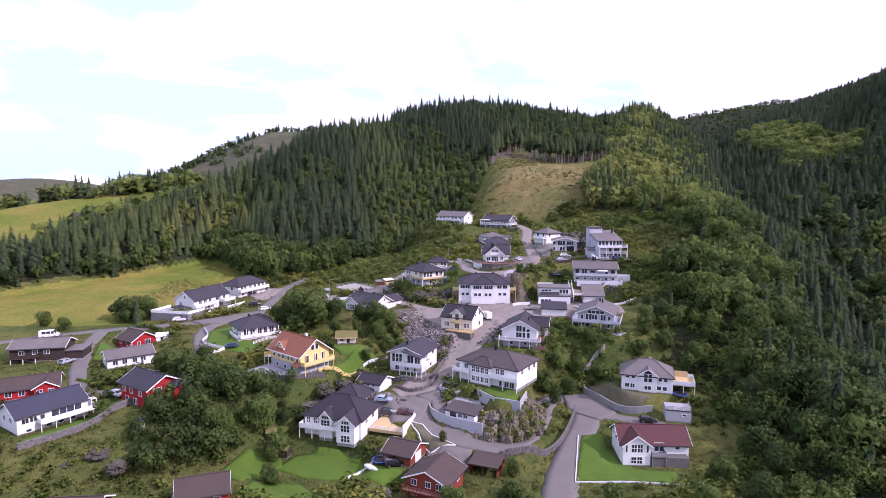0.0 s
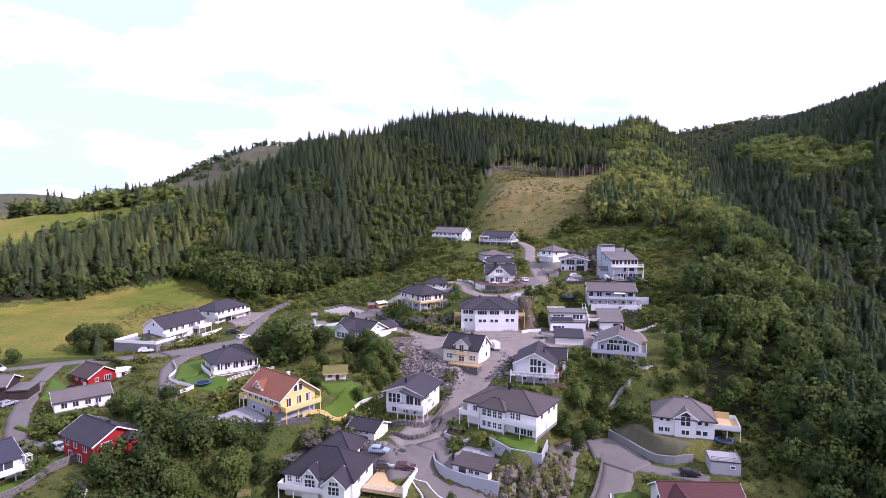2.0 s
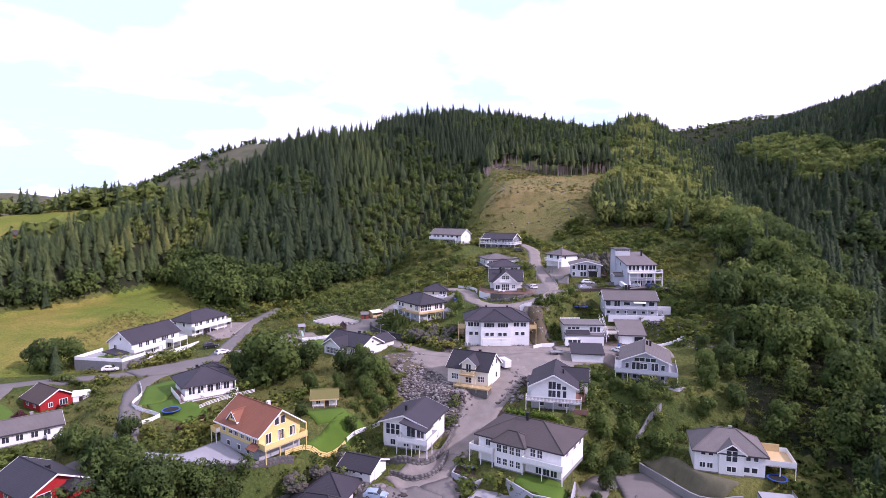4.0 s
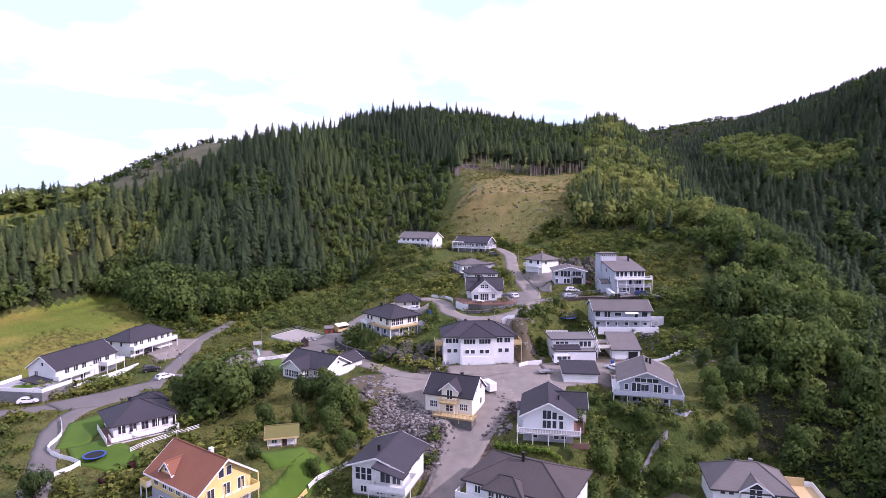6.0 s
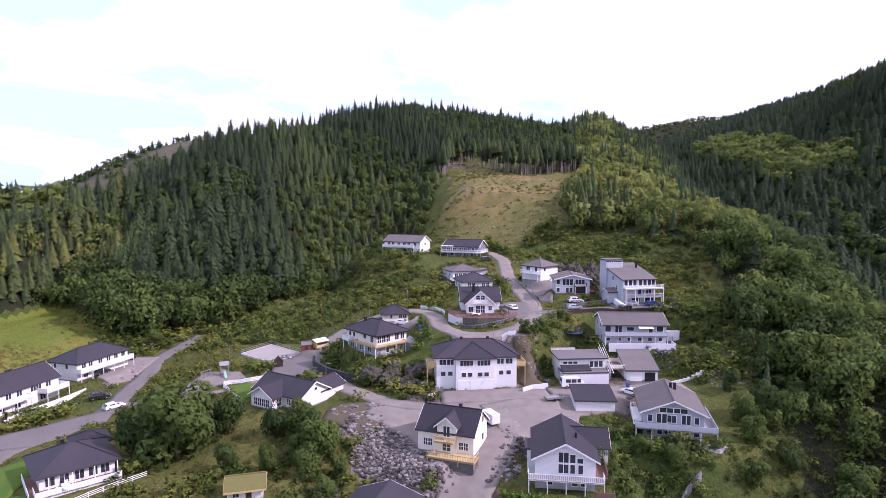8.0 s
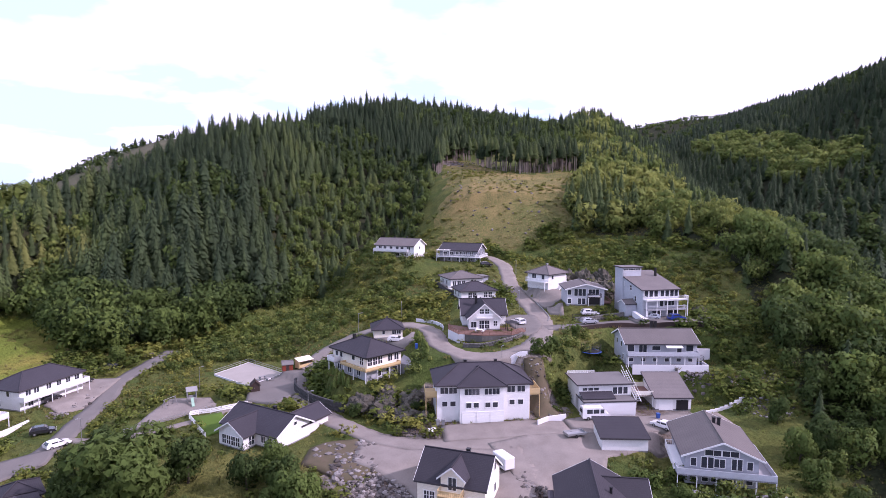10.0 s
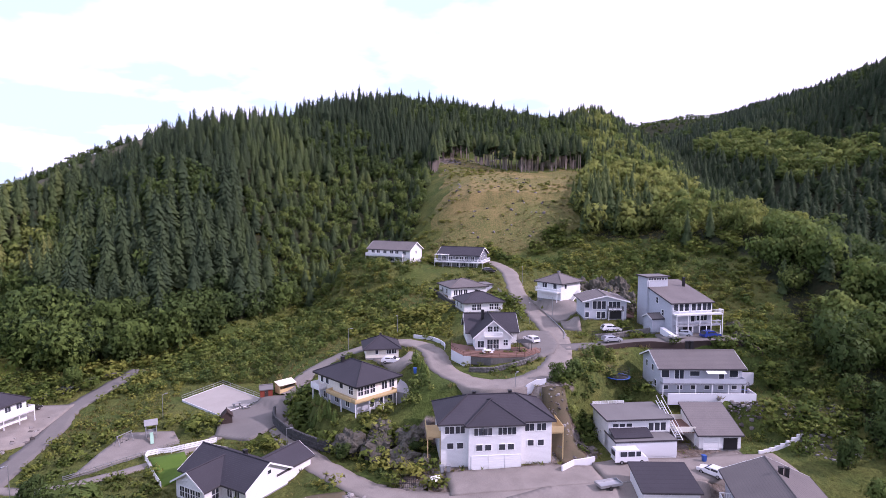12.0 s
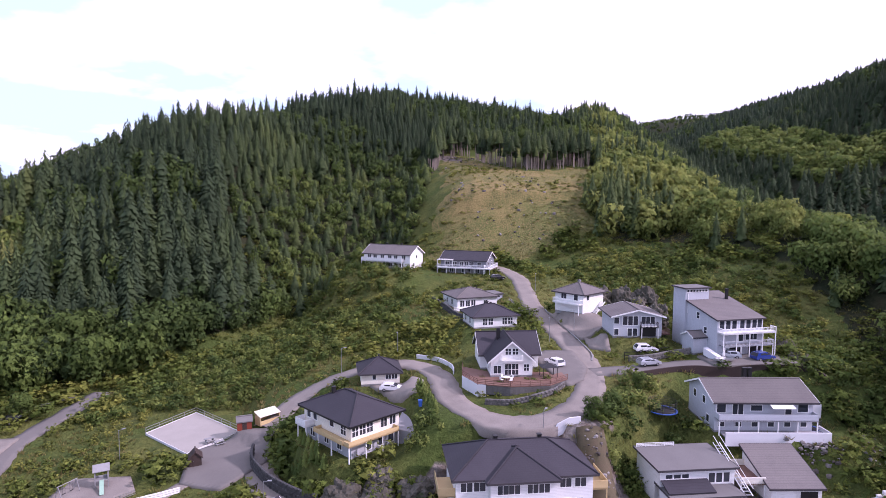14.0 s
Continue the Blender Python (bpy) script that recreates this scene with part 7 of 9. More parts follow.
def spruce_forest():
    x, y = sown(-330, 215, 200, 668, 4.1, 3)
    keep = in_woods(x, y) & ((y < 520) | (x > -140)) & ((y < 600) | (x > -40)) & ~((np.abs(x - 157) < 8) & (y > 585))
    x, y = x[keep], y[keep]
    rng = np.random.default_rng(5)
    s = y - np.interp(x, FOOT_X, FOOT_Y)
    # a younger, mixed stand below the tall spruces of the crest
    young = smooth(x + 0.25 * (y - 340), -52, -30) * (1 - smooth(y - 0.6 * x, 452, 476))
    broad = rng.random(len(x)) < np.where(s < np.where((x > -130) & (x < -50), 22, 10), 0.9, np.where(young > 0.5, 0.5, np.where((x > 62) & (y < clearing_top(x) + 60), 0.75, np.where((x > 62) & (y > 425), 0.42, np.where(patchy(x, y, 26, 1) > 0.74, 0.4, 0.05)))))
    thin = (x > 34) & (x < 122) & (y < clearing_top(x) + 30) & (rng.random(len(x)) < 0.7)
    x, y, s, young, broad = x[~thin], y[~thin], s[~thin], young[~thin], broad[~thin]
    z = ground_z(x, y)
    tall = np.interp(x, (-200, -150, -90, -30, 20, 100, 200), (12, 15, 17, 16, 15, 15, 13)) * (1 - 0.40 * young)
    h = tall * np.where(rng.random(len(x)) < 0.12, 1.25, 1) * rng.uniform(0.58, 1.12, len(x)) * (0.78 + 0.4 * patchy(x, y, 30, 4))
    d = h * rng.uniform(0.78, 1.12, len(x)) * (1 + 0.4 * young)
    # sunlit band of the slope, painted in as a lighter needle tint
    sun_tint = (s > 26) * smooth(-x - 0.3 * (y - 310), 94, 112) * (rng.random(len(x)) < 0.7) * (1 - smooth(y, 410, 480)) * (1 - 0.75 * smooth(-x, 138, 158))
    t = np.clip(0.02 + 0.42 * patchy(x, y, 26, 2) ** 2 + rng.uniform(-0.15, 0.22, len(x)) + 0.42 * sun_tint + 0.10 * young - 0.10 * smooth(-x, 60, 90) - 0.12 * smooth(x, -85, -70) * (1 - young) - 0.25 * smooth(y, 455, 490) + 0.3 * (x > 55) * (rng.random(len(x)) < 0.7), 0, 1)
    near = (y < 470) & ~broad
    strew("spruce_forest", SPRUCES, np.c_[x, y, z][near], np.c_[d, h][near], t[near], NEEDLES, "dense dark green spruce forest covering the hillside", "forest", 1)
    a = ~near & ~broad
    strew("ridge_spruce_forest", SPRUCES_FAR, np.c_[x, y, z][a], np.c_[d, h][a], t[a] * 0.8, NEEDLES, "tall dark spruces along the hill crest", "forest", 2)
    a = broad
    hb = np.minimum(h[a], 13) * rng.uniform(0.65, 1.0, a.sum())
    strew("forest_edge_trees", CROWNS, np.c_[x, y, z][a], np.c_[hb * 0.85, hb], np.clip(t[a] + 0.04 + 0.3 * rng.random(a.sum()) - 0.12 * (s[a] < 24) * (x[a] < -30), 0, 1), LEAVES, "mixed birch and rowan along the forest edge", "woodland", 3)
    # big leafy trees where the forest meets the meadow
    x, y = sown(-116, -56, 276, 318, 5.2, 81)
    s = y - np.interp(x, FOOT_X, FOOT_Y)
    k = (s > 0) & (s < 20)
    x, y = x[k], y[k]
    h = rng.uniform(11, 16, len(x))
    strew("leafy_forest_foot", CROWNS_NEAR, np.c_[x, y, ground_z(x, y)], np.c_[h * 0.9, h], rng.uniform(0.12, 0.5, len(x)), LEAVES, "tall bright leafy trees at the foot of the spruce forest", "woodland", 82)


def right_woods():
    x, y = sown(56, 260, 95, 740, 4.9, 7)
    e = spur_edge(y)
    inner = np.interp(y, WOOD_Y, WOOD_X)
    keep = (x > inner) & (x < np.interp(y, BED_Y, BED_X) - 4) & ~in_clearing(x, y) & ((x > np.interp(y, (430, 500, 700), (60, 150, 215))) | (y < 430))
    rng = np.random.default_rng(8)
    open_ = (x < inner + 10) & (patchy(x, y, 9, 6) < 0.45) & (y < 330)
    keep &= ~open_ & off_plots(x, y, 3)
    x, y, e = x[keep], y[keep], e[keep]
    z = ground_z(x, y)
    stand = (x < 112) & (y > 334) & (y < 376)
    conifer = rng.random(len(x)) < np.where(stand, 0.8, np.where(x > e + 22, 0.6, np.where((y > 620) & (x > 190), 0.7, np.where((y > 375) & (patchy(x, y, 20, 5) > 0.62), 0.5, 0.07))))
    h = rng.uniform(7.0, 12.5, len(x)) * np.where(stand, 1.12, 1) * np.where((x < 84) & (y < 330), 0.65, 1) * (0.8 + 0.35 * patchy(x, y, 22, 3))
    # tint drops past the spur crest: that flank's shade is put into the leaves
    t = np.clip(0.6 * patchy(x, y, 18, 9) + rng.uniform(-0.25, 0.3, len(x)) + 0.3 * smooth(y, 210, 300) - 0.04 + 0.16 * smooth(y, 250, 300) - 0.14 * (y < 215) - 0.55 * smooth(x - e, -6, 26), 0, 1)
    a = conifer & (y < 400)
    strew("slope_spruces", SPRUCES, np.c_[x, y, z][a], np.c_[h * 1.1, h * 1.3][a], t[a] * 0.45, NEEDLES, "scattered dark spruces on the wooded spur", "forest", 4)
    a = conifer & (y >= 400)
    strew("upper_spruces", SPRUCES_FAR, np.c_[x, y, z][a], np.c_[h * 1.1, h * 1.35][a], t[a] * 0.4, NEEDLES, "dark spruces along the top of the spur", "forest", 41)
    a = ~conifer & (y < 330)
    strew("slope_woods", CROWNS_NEAR, np.c_[x, y, z][a], np.c_[h * 0.85, h][a], t[a], LEAVES, "broad-leaved woodland on the slope beside the houses", "woodland", 5)
    # haze over the upper spur painted in as a lighter leaf tint
    a = ~conifer & (y >= 330)
    strew("spur_woods", CROWNS_FAR, np.c_[x, y, z][a], np.c_[h * 0.85, h][a], np.clip(t[a] + 0.22, 0, 1), LEAVES, "broad-leaved woodland along the spur", "woodland", 6)


def far_woods():
    rng = np.random.default_rng(12)
    for far, (x0, x1, y0, y1, st) in enumerate(((150, 640, 110, 720, 6.4), (280, 1150, 720, 1300, 11.0))):
        x, y = sown(x0, x1, y0, y1, st, 11 + far)
        up = x - np.interp(y, BED_Y, BED_X)
        k = (up > -6) & (x < np.maximum(0.78 * y + 40, 1.02 * (y - 138) + 40))
        x, y, up = x[k], y[k], up[k]
        z = ground_z(x, y)
        # a bright leafy shoulder between dark stands of spruce
        bright = smooth(up + 14 * (patchy(x, y, 18, 3) - 0.5), 42, 56) * (1 - smooth(up + 16 * (patchy(x, y, 22, 7) - 0.5), 92, 112)) * smooth(y, 400, 440) * (1 - smooth(y, 690, 740))
        bright = np.maximum(bright, 0.6 * (y < 300) * smooth(up, 25, 40))
        conifer = rng.random(len(x)) < np.where(bright > 0.5, 0.04, np.where(patchy(x, y, 60, 2) > 0.3, 0.9, 0.5))
        h = rng.uniform(8, 14, len(x)) * (1.15 if far else 1)
        t = np.clip(rng.uniform(0, 0.35, len(x)) + 0.5 * bright, 0, 1)
        # spruce tint cut to a fifth: the valley side's shade goes into the colour
        a = conifer
        strew(("valley_spruces", "upland_spruces")[far], (SPRUCES_FAR, SPRUCES_TINY)[far], np.c_[x, y, z][a], np.c_[h * 1.5, h * 1.2][a], t[a] * 0.2, NEEDLES, "dark spruces on the opposite valley side, tinted darker for shade", "forest", 7 + 50 * far)
        a = ~conifer
        strew(("valley_woods", "upland_woods")[far], (CROWNS_FAR, CROWNS_TINY)[far], np.c_[x, y, z][a], np.c_[h * 0.95, h * 0.85][a], t[a], LEAVES, "broad-leaved woods on the opposite valley side", "woodland", 8 + 50 * far)
    parts_ = [(-860, 60, 900, 1120, 13, 13), (380, 1250, 1300, 1760, 18, 14), (-470, -150, 330, 640, 6.5, 18)]
    P, H, T = [], [], []
    for x0, x1, y0, y1, st, sd in parts_:
        x, y = sown(x0, x1, y0, y1, st, sd)
        if st < 10:
            k = ((y > 448 + 16 * patchy(x, y, 20, 1)) & (patchy(x, y, 24, 5) > 0.3)) | ((x < -318 + 14 * np.sin(y * 0.1)) & (y > 372)) | ((x > -232 + 0.4 * (y - 380)) & (y > 345))
            k &= (x < -140) & ~in_woods(x, y)
            x, y = x[k], y[k]
        else:
            k = (patchy(x, y, 45, 4) > 0.3) | (y > 1060)
            x, y = x[k], y[k]
        P.append(np.c_[x, y, ground_z(x, y)])
        H.append(rng.uniform(0.65, 1.25, len(x)) * (15 if st < 10 else 11))
        T.append(rng.uniform(0, 0.4, len(x)) + (0.45 if st < 10 else 0))
    P, H, T = np.vstack(P), np.concatenate(H), np.concatenate(T)
    k = rng.random(len(P)) < 0.45
    strew("ridge_spruces", SPRUCES_TINY, P[k], np.c_[H * 1.5, H * 1.1][k], T[k] * 0.5, NEEDLES, "dark spruces on the far ridges", "forest", 21)
    strew("ridge_woods", CROWNS_TINY, P[~k], np.c_[H * 1.2, H * 0.9][~k], np.clip(T[~k], 0, 1), LEAVES, "broad-leaved woods on the far ridges", "woodland", 22)


def felled_edge():
    """Bare trunks of tall trees left standing along the top of the clearing."""
    rng = np.random.default_rng(31)
    x = rng.uniform(36, 118, 330)
    y = clearing_top(x) + rng.uniform(1, 34, 330)
    k = ~in_clearing(x, y)
    x, y = x[k], y[k]
    z = ground_z(x, y)
    n = 5
    a = np.arange(n) * 6.283 / n
    ring = np.c_[np.cos(a), np.sin(a)]
    V = np.vstack([np.c_[ring * 0.5, np.zeros(n)], np.c_[ring * 0.3, np.ones(n)]])
    F = []
    for i in range(n):
        j = (i + 1) % n
        F += [(i, j, n + j), (i, n + j, n + i)]
    h, u = rng.uniform(9, 18, len(x)), rng.uniform(0.0, 0.3, len(x))
    strew("bare_trunks", [(V, np.array(F))], np.c_[x, y, z], np.c_[rng.uniform(0.3, 0.55, len(x)), h], np.zeros(len(x)), PALEBARK, "bare pale trunks above the felled clearing", "trunks", 23)
    strew("trunk_crowns", SPRUCES_FAR, np.c_[x, y, z + h * (0.75 - u)], np.c_[h * 0.8, h * (0.42 + u)], rng.uniform(0.1, 0.6, len(x)), NEEDLES, "narrow crowns of the tall trees above the clearing", "forest", 24)


def scrub():
    x, y = sown(-110, 116, 105, 380, 2.35, 15)
    rng = np.random.default_rng(16)
    keep = off_roads(x, y, 1.0) & off_plots(x, y, 2.2) & ~under_paving(x, y, 0.8)
    keep &= ~in_clearing(x, y) & ~(np.hypot(x + 62, y - 175) < 10) & ~((x > 9) & (x < 29) & (y > 161) & (y < 175))
    keep &= patchy(x, y, 7, 3) + rng.uniform(-0.25, 0.25, len(x)) + 0.18 * ((x < 15) & (y > 250) | (x > 60)) + 0.2 * ((x < -20) & (y < 152)) > 0.45
    rub = ((np.hypot(x - 1, y - 188) < 12) & (y > 179.5)) | (np.hypot(x - 2, y - 163) < 7)
    keep &= ~rub & ~in_meadow(x, y) & ~((np.hypot(x + 38, y - 258) < 12) | (np.hypot(x + 46, y - 232) < 9))
    x, y = x[keep], y[keep]
    z = ground_z(x, y)
    h = rng.uniform(0.8, 2.9, len(x)) * (0.5 + 1.1 * patchy(x, y, 13, 8)) * np.where((y > 325) & (x > 15), 1.25, 1)
    t = np.clip(0.1 + 0.7 * patchy(x, y, 11, 1) + rng.uniform(-0.3, 0.3, len(x)) - 0.15 * (y < 160) + 0.15 * (y > 240) - 0.25 * ((x > 60) & (y < 245)), 0, 1)
    strew("undergrowth", BUSHES, np.c_[x, y, z], np.c_[h * 1.5, h], t, SCRUB, "tangled green and yellowing scrub on the slopes", "undergrowth", 9, 0.15)
    x, y = sown(10, 130, 338, 512, 2.6, 17)
    keep = in_clearing(x, y) & (np.random.default_rng(2).random(len(x)) * 0.7 + 0.5 * patchy(x, y, 8, 3) < 0.70)
    x, y = x[keep], y[keep]
    z = ground_z(x, y)
    h = rng.uniform(0.3, 1.3, len(x)) * (0.4 + 1.3 * patchy(x, y, 12, 5))
    strew("clearing_scrub", BUSHES, np.c_[x, y, z], np.c_[h * 2.0, h], np.clip(rng.uniform(0.3, 1.3, len(x)), 0, 1), SCRUB, "low brown and green regrowth on the felled clearing", "undergrowth", 10, 0.05)


def bank_woods():
    """Leafy trees closing the bank below the red and yellow houses."""
    x, y = sown(-90, -20, 112, 172, 3.1, 71)
    rng = np.random.default_rng(72)
    bank = [(-69, 166), (-64, 160), (-60, 147), (-46, 143), (-32, 147), (-27, 143), (-38, 132), (-48, 121), (-60, 114), (-68, 120), (-64, 132), (-61, 142), (-66, 152)]
    keep = inside(x, y, bank) & off_plots(x, y, 0.5) & off_roads(x, y, 1.5) & ~under_paving(x, y, 1.2)
    x, y = x[keep], y[keep]
    h = rng.uniform(3.5, 8.0, len(x)) * (0.7 + 0.5 * patchy(x, y, 9, 2))
    strew("bank_woods", CROWNS_NEAR, np.c_[x, y, ground_z(x, y)], np.c_[h * 0.95, h], np.clip(0.3 * patchy(x, y, 8, 1) + rng.uniform(-0.2, 0.2, len(x)), 0, 1), LEAVES, "dense leafy trees on the bank between the gardens", "woodland", 73, 0.4)


def lush_bank():
    """Thick bright bushes on the banks between the middle houses."""
    rng = np.random.default_rng(76)
    P = []
    for k, (area, st) in enumerate((([(-62, 266), (-48, 270), (-24, 266), (-6, 276), (12, 304), (12, 338), (-6, 342), (-26, 337), (-50, 308), (-62, 292)], 2.15), ([(-4, 171.5), (6, 171), (10, 177), (2, 180)], 1.8), ([(66, 252), (78, 262), (92, 250), (100, 272), (98, 300), (84, 330), (62, 336), (60, 300)], 2.7), ([(66, 204), (78, 206), (90, 232), (96, 250), (82, 250), (74, 236), (74, 216)], 2.5), ([(38, 162), (58, 170), (60, 180), (52, 179), (44, 180)], 2.2), ([(29, 217), (33, 215), (45.5, 219), (48, 232), (44, 238), (37, 234), (31, 225)], 1.9), ([(29, 158), (38, 165), (50, 179), (46, 186), (36, 190), (31, 185), (30, 172)], 2.0), ([(-20, 152), (-14, 161), (-16, 170), (-24, 164), (-31, 153)], 2.4),
                                    ([(0, 222), (5, 222), (8, 230), (3, 231)], 2.0), ([(-16, 214), (-8, 214), (-3, 210), (-6, 206), (-14, 209)], 2.2))):
        a = np.array(area)
        x, y = sown(a[:, 0].min(), a[:, 0].max(), a[:, 1].min(), a[:, 1].max(), st, 77 + k)
        keep = inside(x, y, area) & off_roads(x, y, 0.6) & ~under_paving(x, y, 0.6)
        P.append(np.c_[x, y][keep])
    P = np.vstack(P)
    h = rng.uniform(1.3, 3.4, len(P))
    strew("lush_bushes", LUSH, np.c_[P, ground_z(P[:, 0], P[:, 1])], np.c_[h * 1.15, h], np.clip(rng.uniform(0.1, 0.9, len(P)), 0, 1), LEAVES, "thick bright green bushes on the banks between the houses", "undergrowth", 78, 0.2)


def wild_grass():
    r = random.Random(77)
    kinds = []
    for _ in range(4):
        V, F, N = [], [], []
        for k in range(9):
            a, q = r.uniform(0, 6.28), r.uniform(0, 0.5)
            x, y = q * math.cos(a), q * math.sin(a)
            l = r.uniform(0.5, 1.0)
            dx, dy = r.uniform(-0.35, 0.35), r.uniform(-0.35, 0.35)
            w = r.uniform(0.05, 0.11)
            b = len(V)
            V += [(x - w * math.sin(a), y + w * math.cos(a), 0), (x + w * math.sin(a), y - w * math.cos(a), 0), (x + dx, y + dy, l)]
            F.append((b, b + 1, b + 2))
            N += [(dx, dy, 0.9)] * 3
        kinds.append((np.array(V), np.array(F), np.array(N)))
    x, y = sown(-125, 110, 104, 372, 1.45, 61)
    rng = np.random.default_rng(62)
    keep = off_roads(x, y, 0.3) & off_plots(x, y, -2.5) & ~under_paving(x, y, 0.2) & (patchy(x, y, 9, 4) + rng.uniform(-0.3, 0.3, len(x)) > 0.42)
    keep &= ~((np.hypot(x, y - 187) < 12) | (np.hypot(x + 38, y - 258) < 11))
    x, y = x[keep], y[keep]
    h = rng.uniform(0.35, 0.95, len(x))
    t = np.clip(0.25 + 0.6 * patchy(x, y, 14, 2) + rng.uniform(-0.25, 0.25, len(x)) + 0.2 * in_meadow(x, y), 0, 1)
    strew("wild_grass", kinds, np.c_[x, y, ground_z(x, y)], np.c_[rng.uniform(1.0, 1.9, len(x)), h], t, GRASS, "long uncut grass in green and straw tones", "grass", 63, 0.05)


def tree_parts(seed, crown_shape, mat, name="tree", label="leafy green garden tree with rounded crown", spruce=False):
    """One tree of height 1: trunk with limbs, and crown."""
    ob = new(name)
    tagged(ob, label, "tree", "garden trees")
    r = random.Random(seed)
    bm = bmesh.new()
    tube(bm, (0, 0, -0.06), (0.01, 0, 0.5 if not spruce else 0.9), 0.03, 7, 0.012)
    if not spruce:
        for k in range(5):
            a = 6.283 * k / 5 + r.uniform(-0.4, 0.4)
            z = r.uniform(0.2, 0.42)
            tube(bm, (0, 0, z), (0.22 * math.cos(a), 0.22 * math.sin(a), z + r.uniform(0.16, 0.3)), 0.014, 5, 0.005)
    part("trunk", bm, BARK, ob)
    V, F, N = crown_shape
    me = bpy.data.meshes.new("crown")
    me.from_pydata(V.tolist(), [], F.tolist())
    me.attributes.new("tint", "FLOAT", "POINT").data.foreach_set("value", np.full(len(V), r.uniform(0.02, 0.38), np.float32))
    me.attributes.new("outward", "FLOAT_VECTOR", "POINT").data.foreach_set("vector", N.astype(np.float32).ravel())
    me.materials.append(mat)
    c = new("crown", me)
    c.parent = ob
    return ob


def garden_trees():
    rich = [crown_mesh(70 + i, 12, 2200, 0.068, 0.95) for i in range(5)]
    models = [tree_parts(i, rich[i], LEAVES) for i in range(5)]
    spr = tree_parts(9, spruce_mesh(91, 160), NEEDLES, "spruce_tree", "dark green garden spruce", True)
    rng = random.Random(4)
    # x, y, height, width factor
    groups = (
        [(-44, 190, 16.5, 1.35), (-52, 193, 10, 1.2), (-37, 198, 9, 1.2), (-27, 194, 8.5, 1.0), (-23, 195, 8, 1.0), (-21, 191, 7.5, 1.1), (-18, 185, 9.5, 1.1), (-22, 187, 6, 1.1), (-20, 180, 7, 1.0), (-34, 184, 6, 1.0), (-17, 176, 6.5, 1.0), (-27, 183, 6, 0.8), (-14.5, 182, 5, 0.9), (-38, 200, 7, 1.0), (-52, 200, 7, 1.1), (-33, 168, 4, 1), (-22, 167, 4.5, 1)],
        [(-61, 146, 8, 1.1), (-56, 140, 8.5, 1.2), (-50, 136, 9, 1.2), (-43, 133, 8.5, 1.2), (-38, 129, 7.5, 1.1), (-50, 127, 7, 1.2), (-57, 131, 8, 1.1), (-64, 128, 7.5, 1.1), (-45, 140, 6, 1.1), (-38, 137, 5, 1), (-66, 150, 8, 1), (-71, 154, 8.5, 1.1), (-66, 160, 7, 1), (-77, 158, 6, 1.1), (-36, 118, 5.5, 1.1)],
        [(-112, 210, 11, 1.3), (-118, 214, 9, 1.3), (-107, 213, 9, 1.2), (-130, 200, 5, 1.3), (-140, 205, 6, 1.2), (-78, 131, 5, 1.1), (-82, 150, 3.5, 1), (-88, 151, 4, 1.1), (-128, 160, 7, 1.2), (-57, 214, 5, 1.2), (-52, 210, 6, 1.1), (-60, 208, 4.5, 1.1), (-110, 128, 5, 1), (-76, 272, 7, 1)],
        [(29, 166, 7, 1.2), (33, 170, 7.5, 1.1), (31, 176, 6.5, 1.1), (36, 165, 6, 1.2), (40, 172, 6.5, 1.2), (31, 158, 5, 1.1), (46, 170, 5, 1.2), (45, 177, 5, 1.2), (27, 152, 3.5, 1), (40, 181, 4, 1.2), (71, 190, 8, 1.1), (68, 178, 7, 1.1), (63, 182, 6, 1.2), (66, 189, 7, 1.1), (60, 176, 5.5, 1.2), (75, 170, 8, 1.2), (70, 200, 6, 1)],
        [(29, 222, 4, 1.2), (33, 224, 3.5, 1.4), (41.5, 232, 3.4, 1.0), (34, 219.5, 3, 1.4), (-10, 219, 3.5, 1.3), (-4, 217, 3, 1.4), (2, 216, 3.2, 1.3), (82, 205, 7, 1), (84, 190, 8, 1.1), (79, 148, 8, 1.2), (74, 135, 8, 1.2), (80, 124, 9, 1.2), (70, 118, 8, 1.2), (68, 128, 5, 1.1), (82, 160, 8.5, 1.2), (90, 175, 9, 1.1)],
        [(-18, 130, 2.4, 1), (14, 113, 6, 1.2), (18, 108, 6, 1.2), (2, 109, 6, 1.2), (0, 131, 3, 0.9), (15, 121, 4, 1.1), (34, 112, 5, 1.2), (58, 118, 7, 1.2), (63, 110, 8, 1.2), (50, 108, 7, 1.2)],
    )
    for g in groups:
        for x, y, h, w in g:
            k = rng.randrange(5)
            m = pose(x, y, gz(x, y) - 0.15, 0, 0, rng.uniform(0, 360)) @ Matrix.Diagonal((h * 0.78 * w, h * 0.78 * w, h, 1))
            copy_scaled(models[k], m)
    plum = tree_parts(12, rich[2], PLUM, "plum_bush", "dark red-leaved garden bush")
    for x, y, h in ((-97.5, 175.5, 3.6), (-57, 164, 2.2), (-55, 170, 1.8)):
        copy_scaled(plum, pose(x, y, gz(x, y) - 0.4, 0, 0, h * 40) @ Matrix.Diagonal((h * 1.2, h * 1.2, h, 1)))
    models.append(plum)
    for x, y, h in ((-108, 206, 9), (-16.5, 247, 5)):
        copy_scaled(spr, pose(x, y, gz(x, y) - 0.2, 0, 0, rng.uniform(0, 360)) @ Matrix.Diagonal((h, h, h, 1)))
    for ob in models + [spr]:
        for o in (*ob.children, ob):
            bpy.data.objects.remove(o)


def copy_scaled(ob, m):
    c = copy_thing(ob, m)
    c.matrix_basis = m
    return c


spruce_forest()
right_woods()
far_woods()
felled_edge()
scrub()
bank_woods()
lush_bank()
wild_grass()
garden_trees()


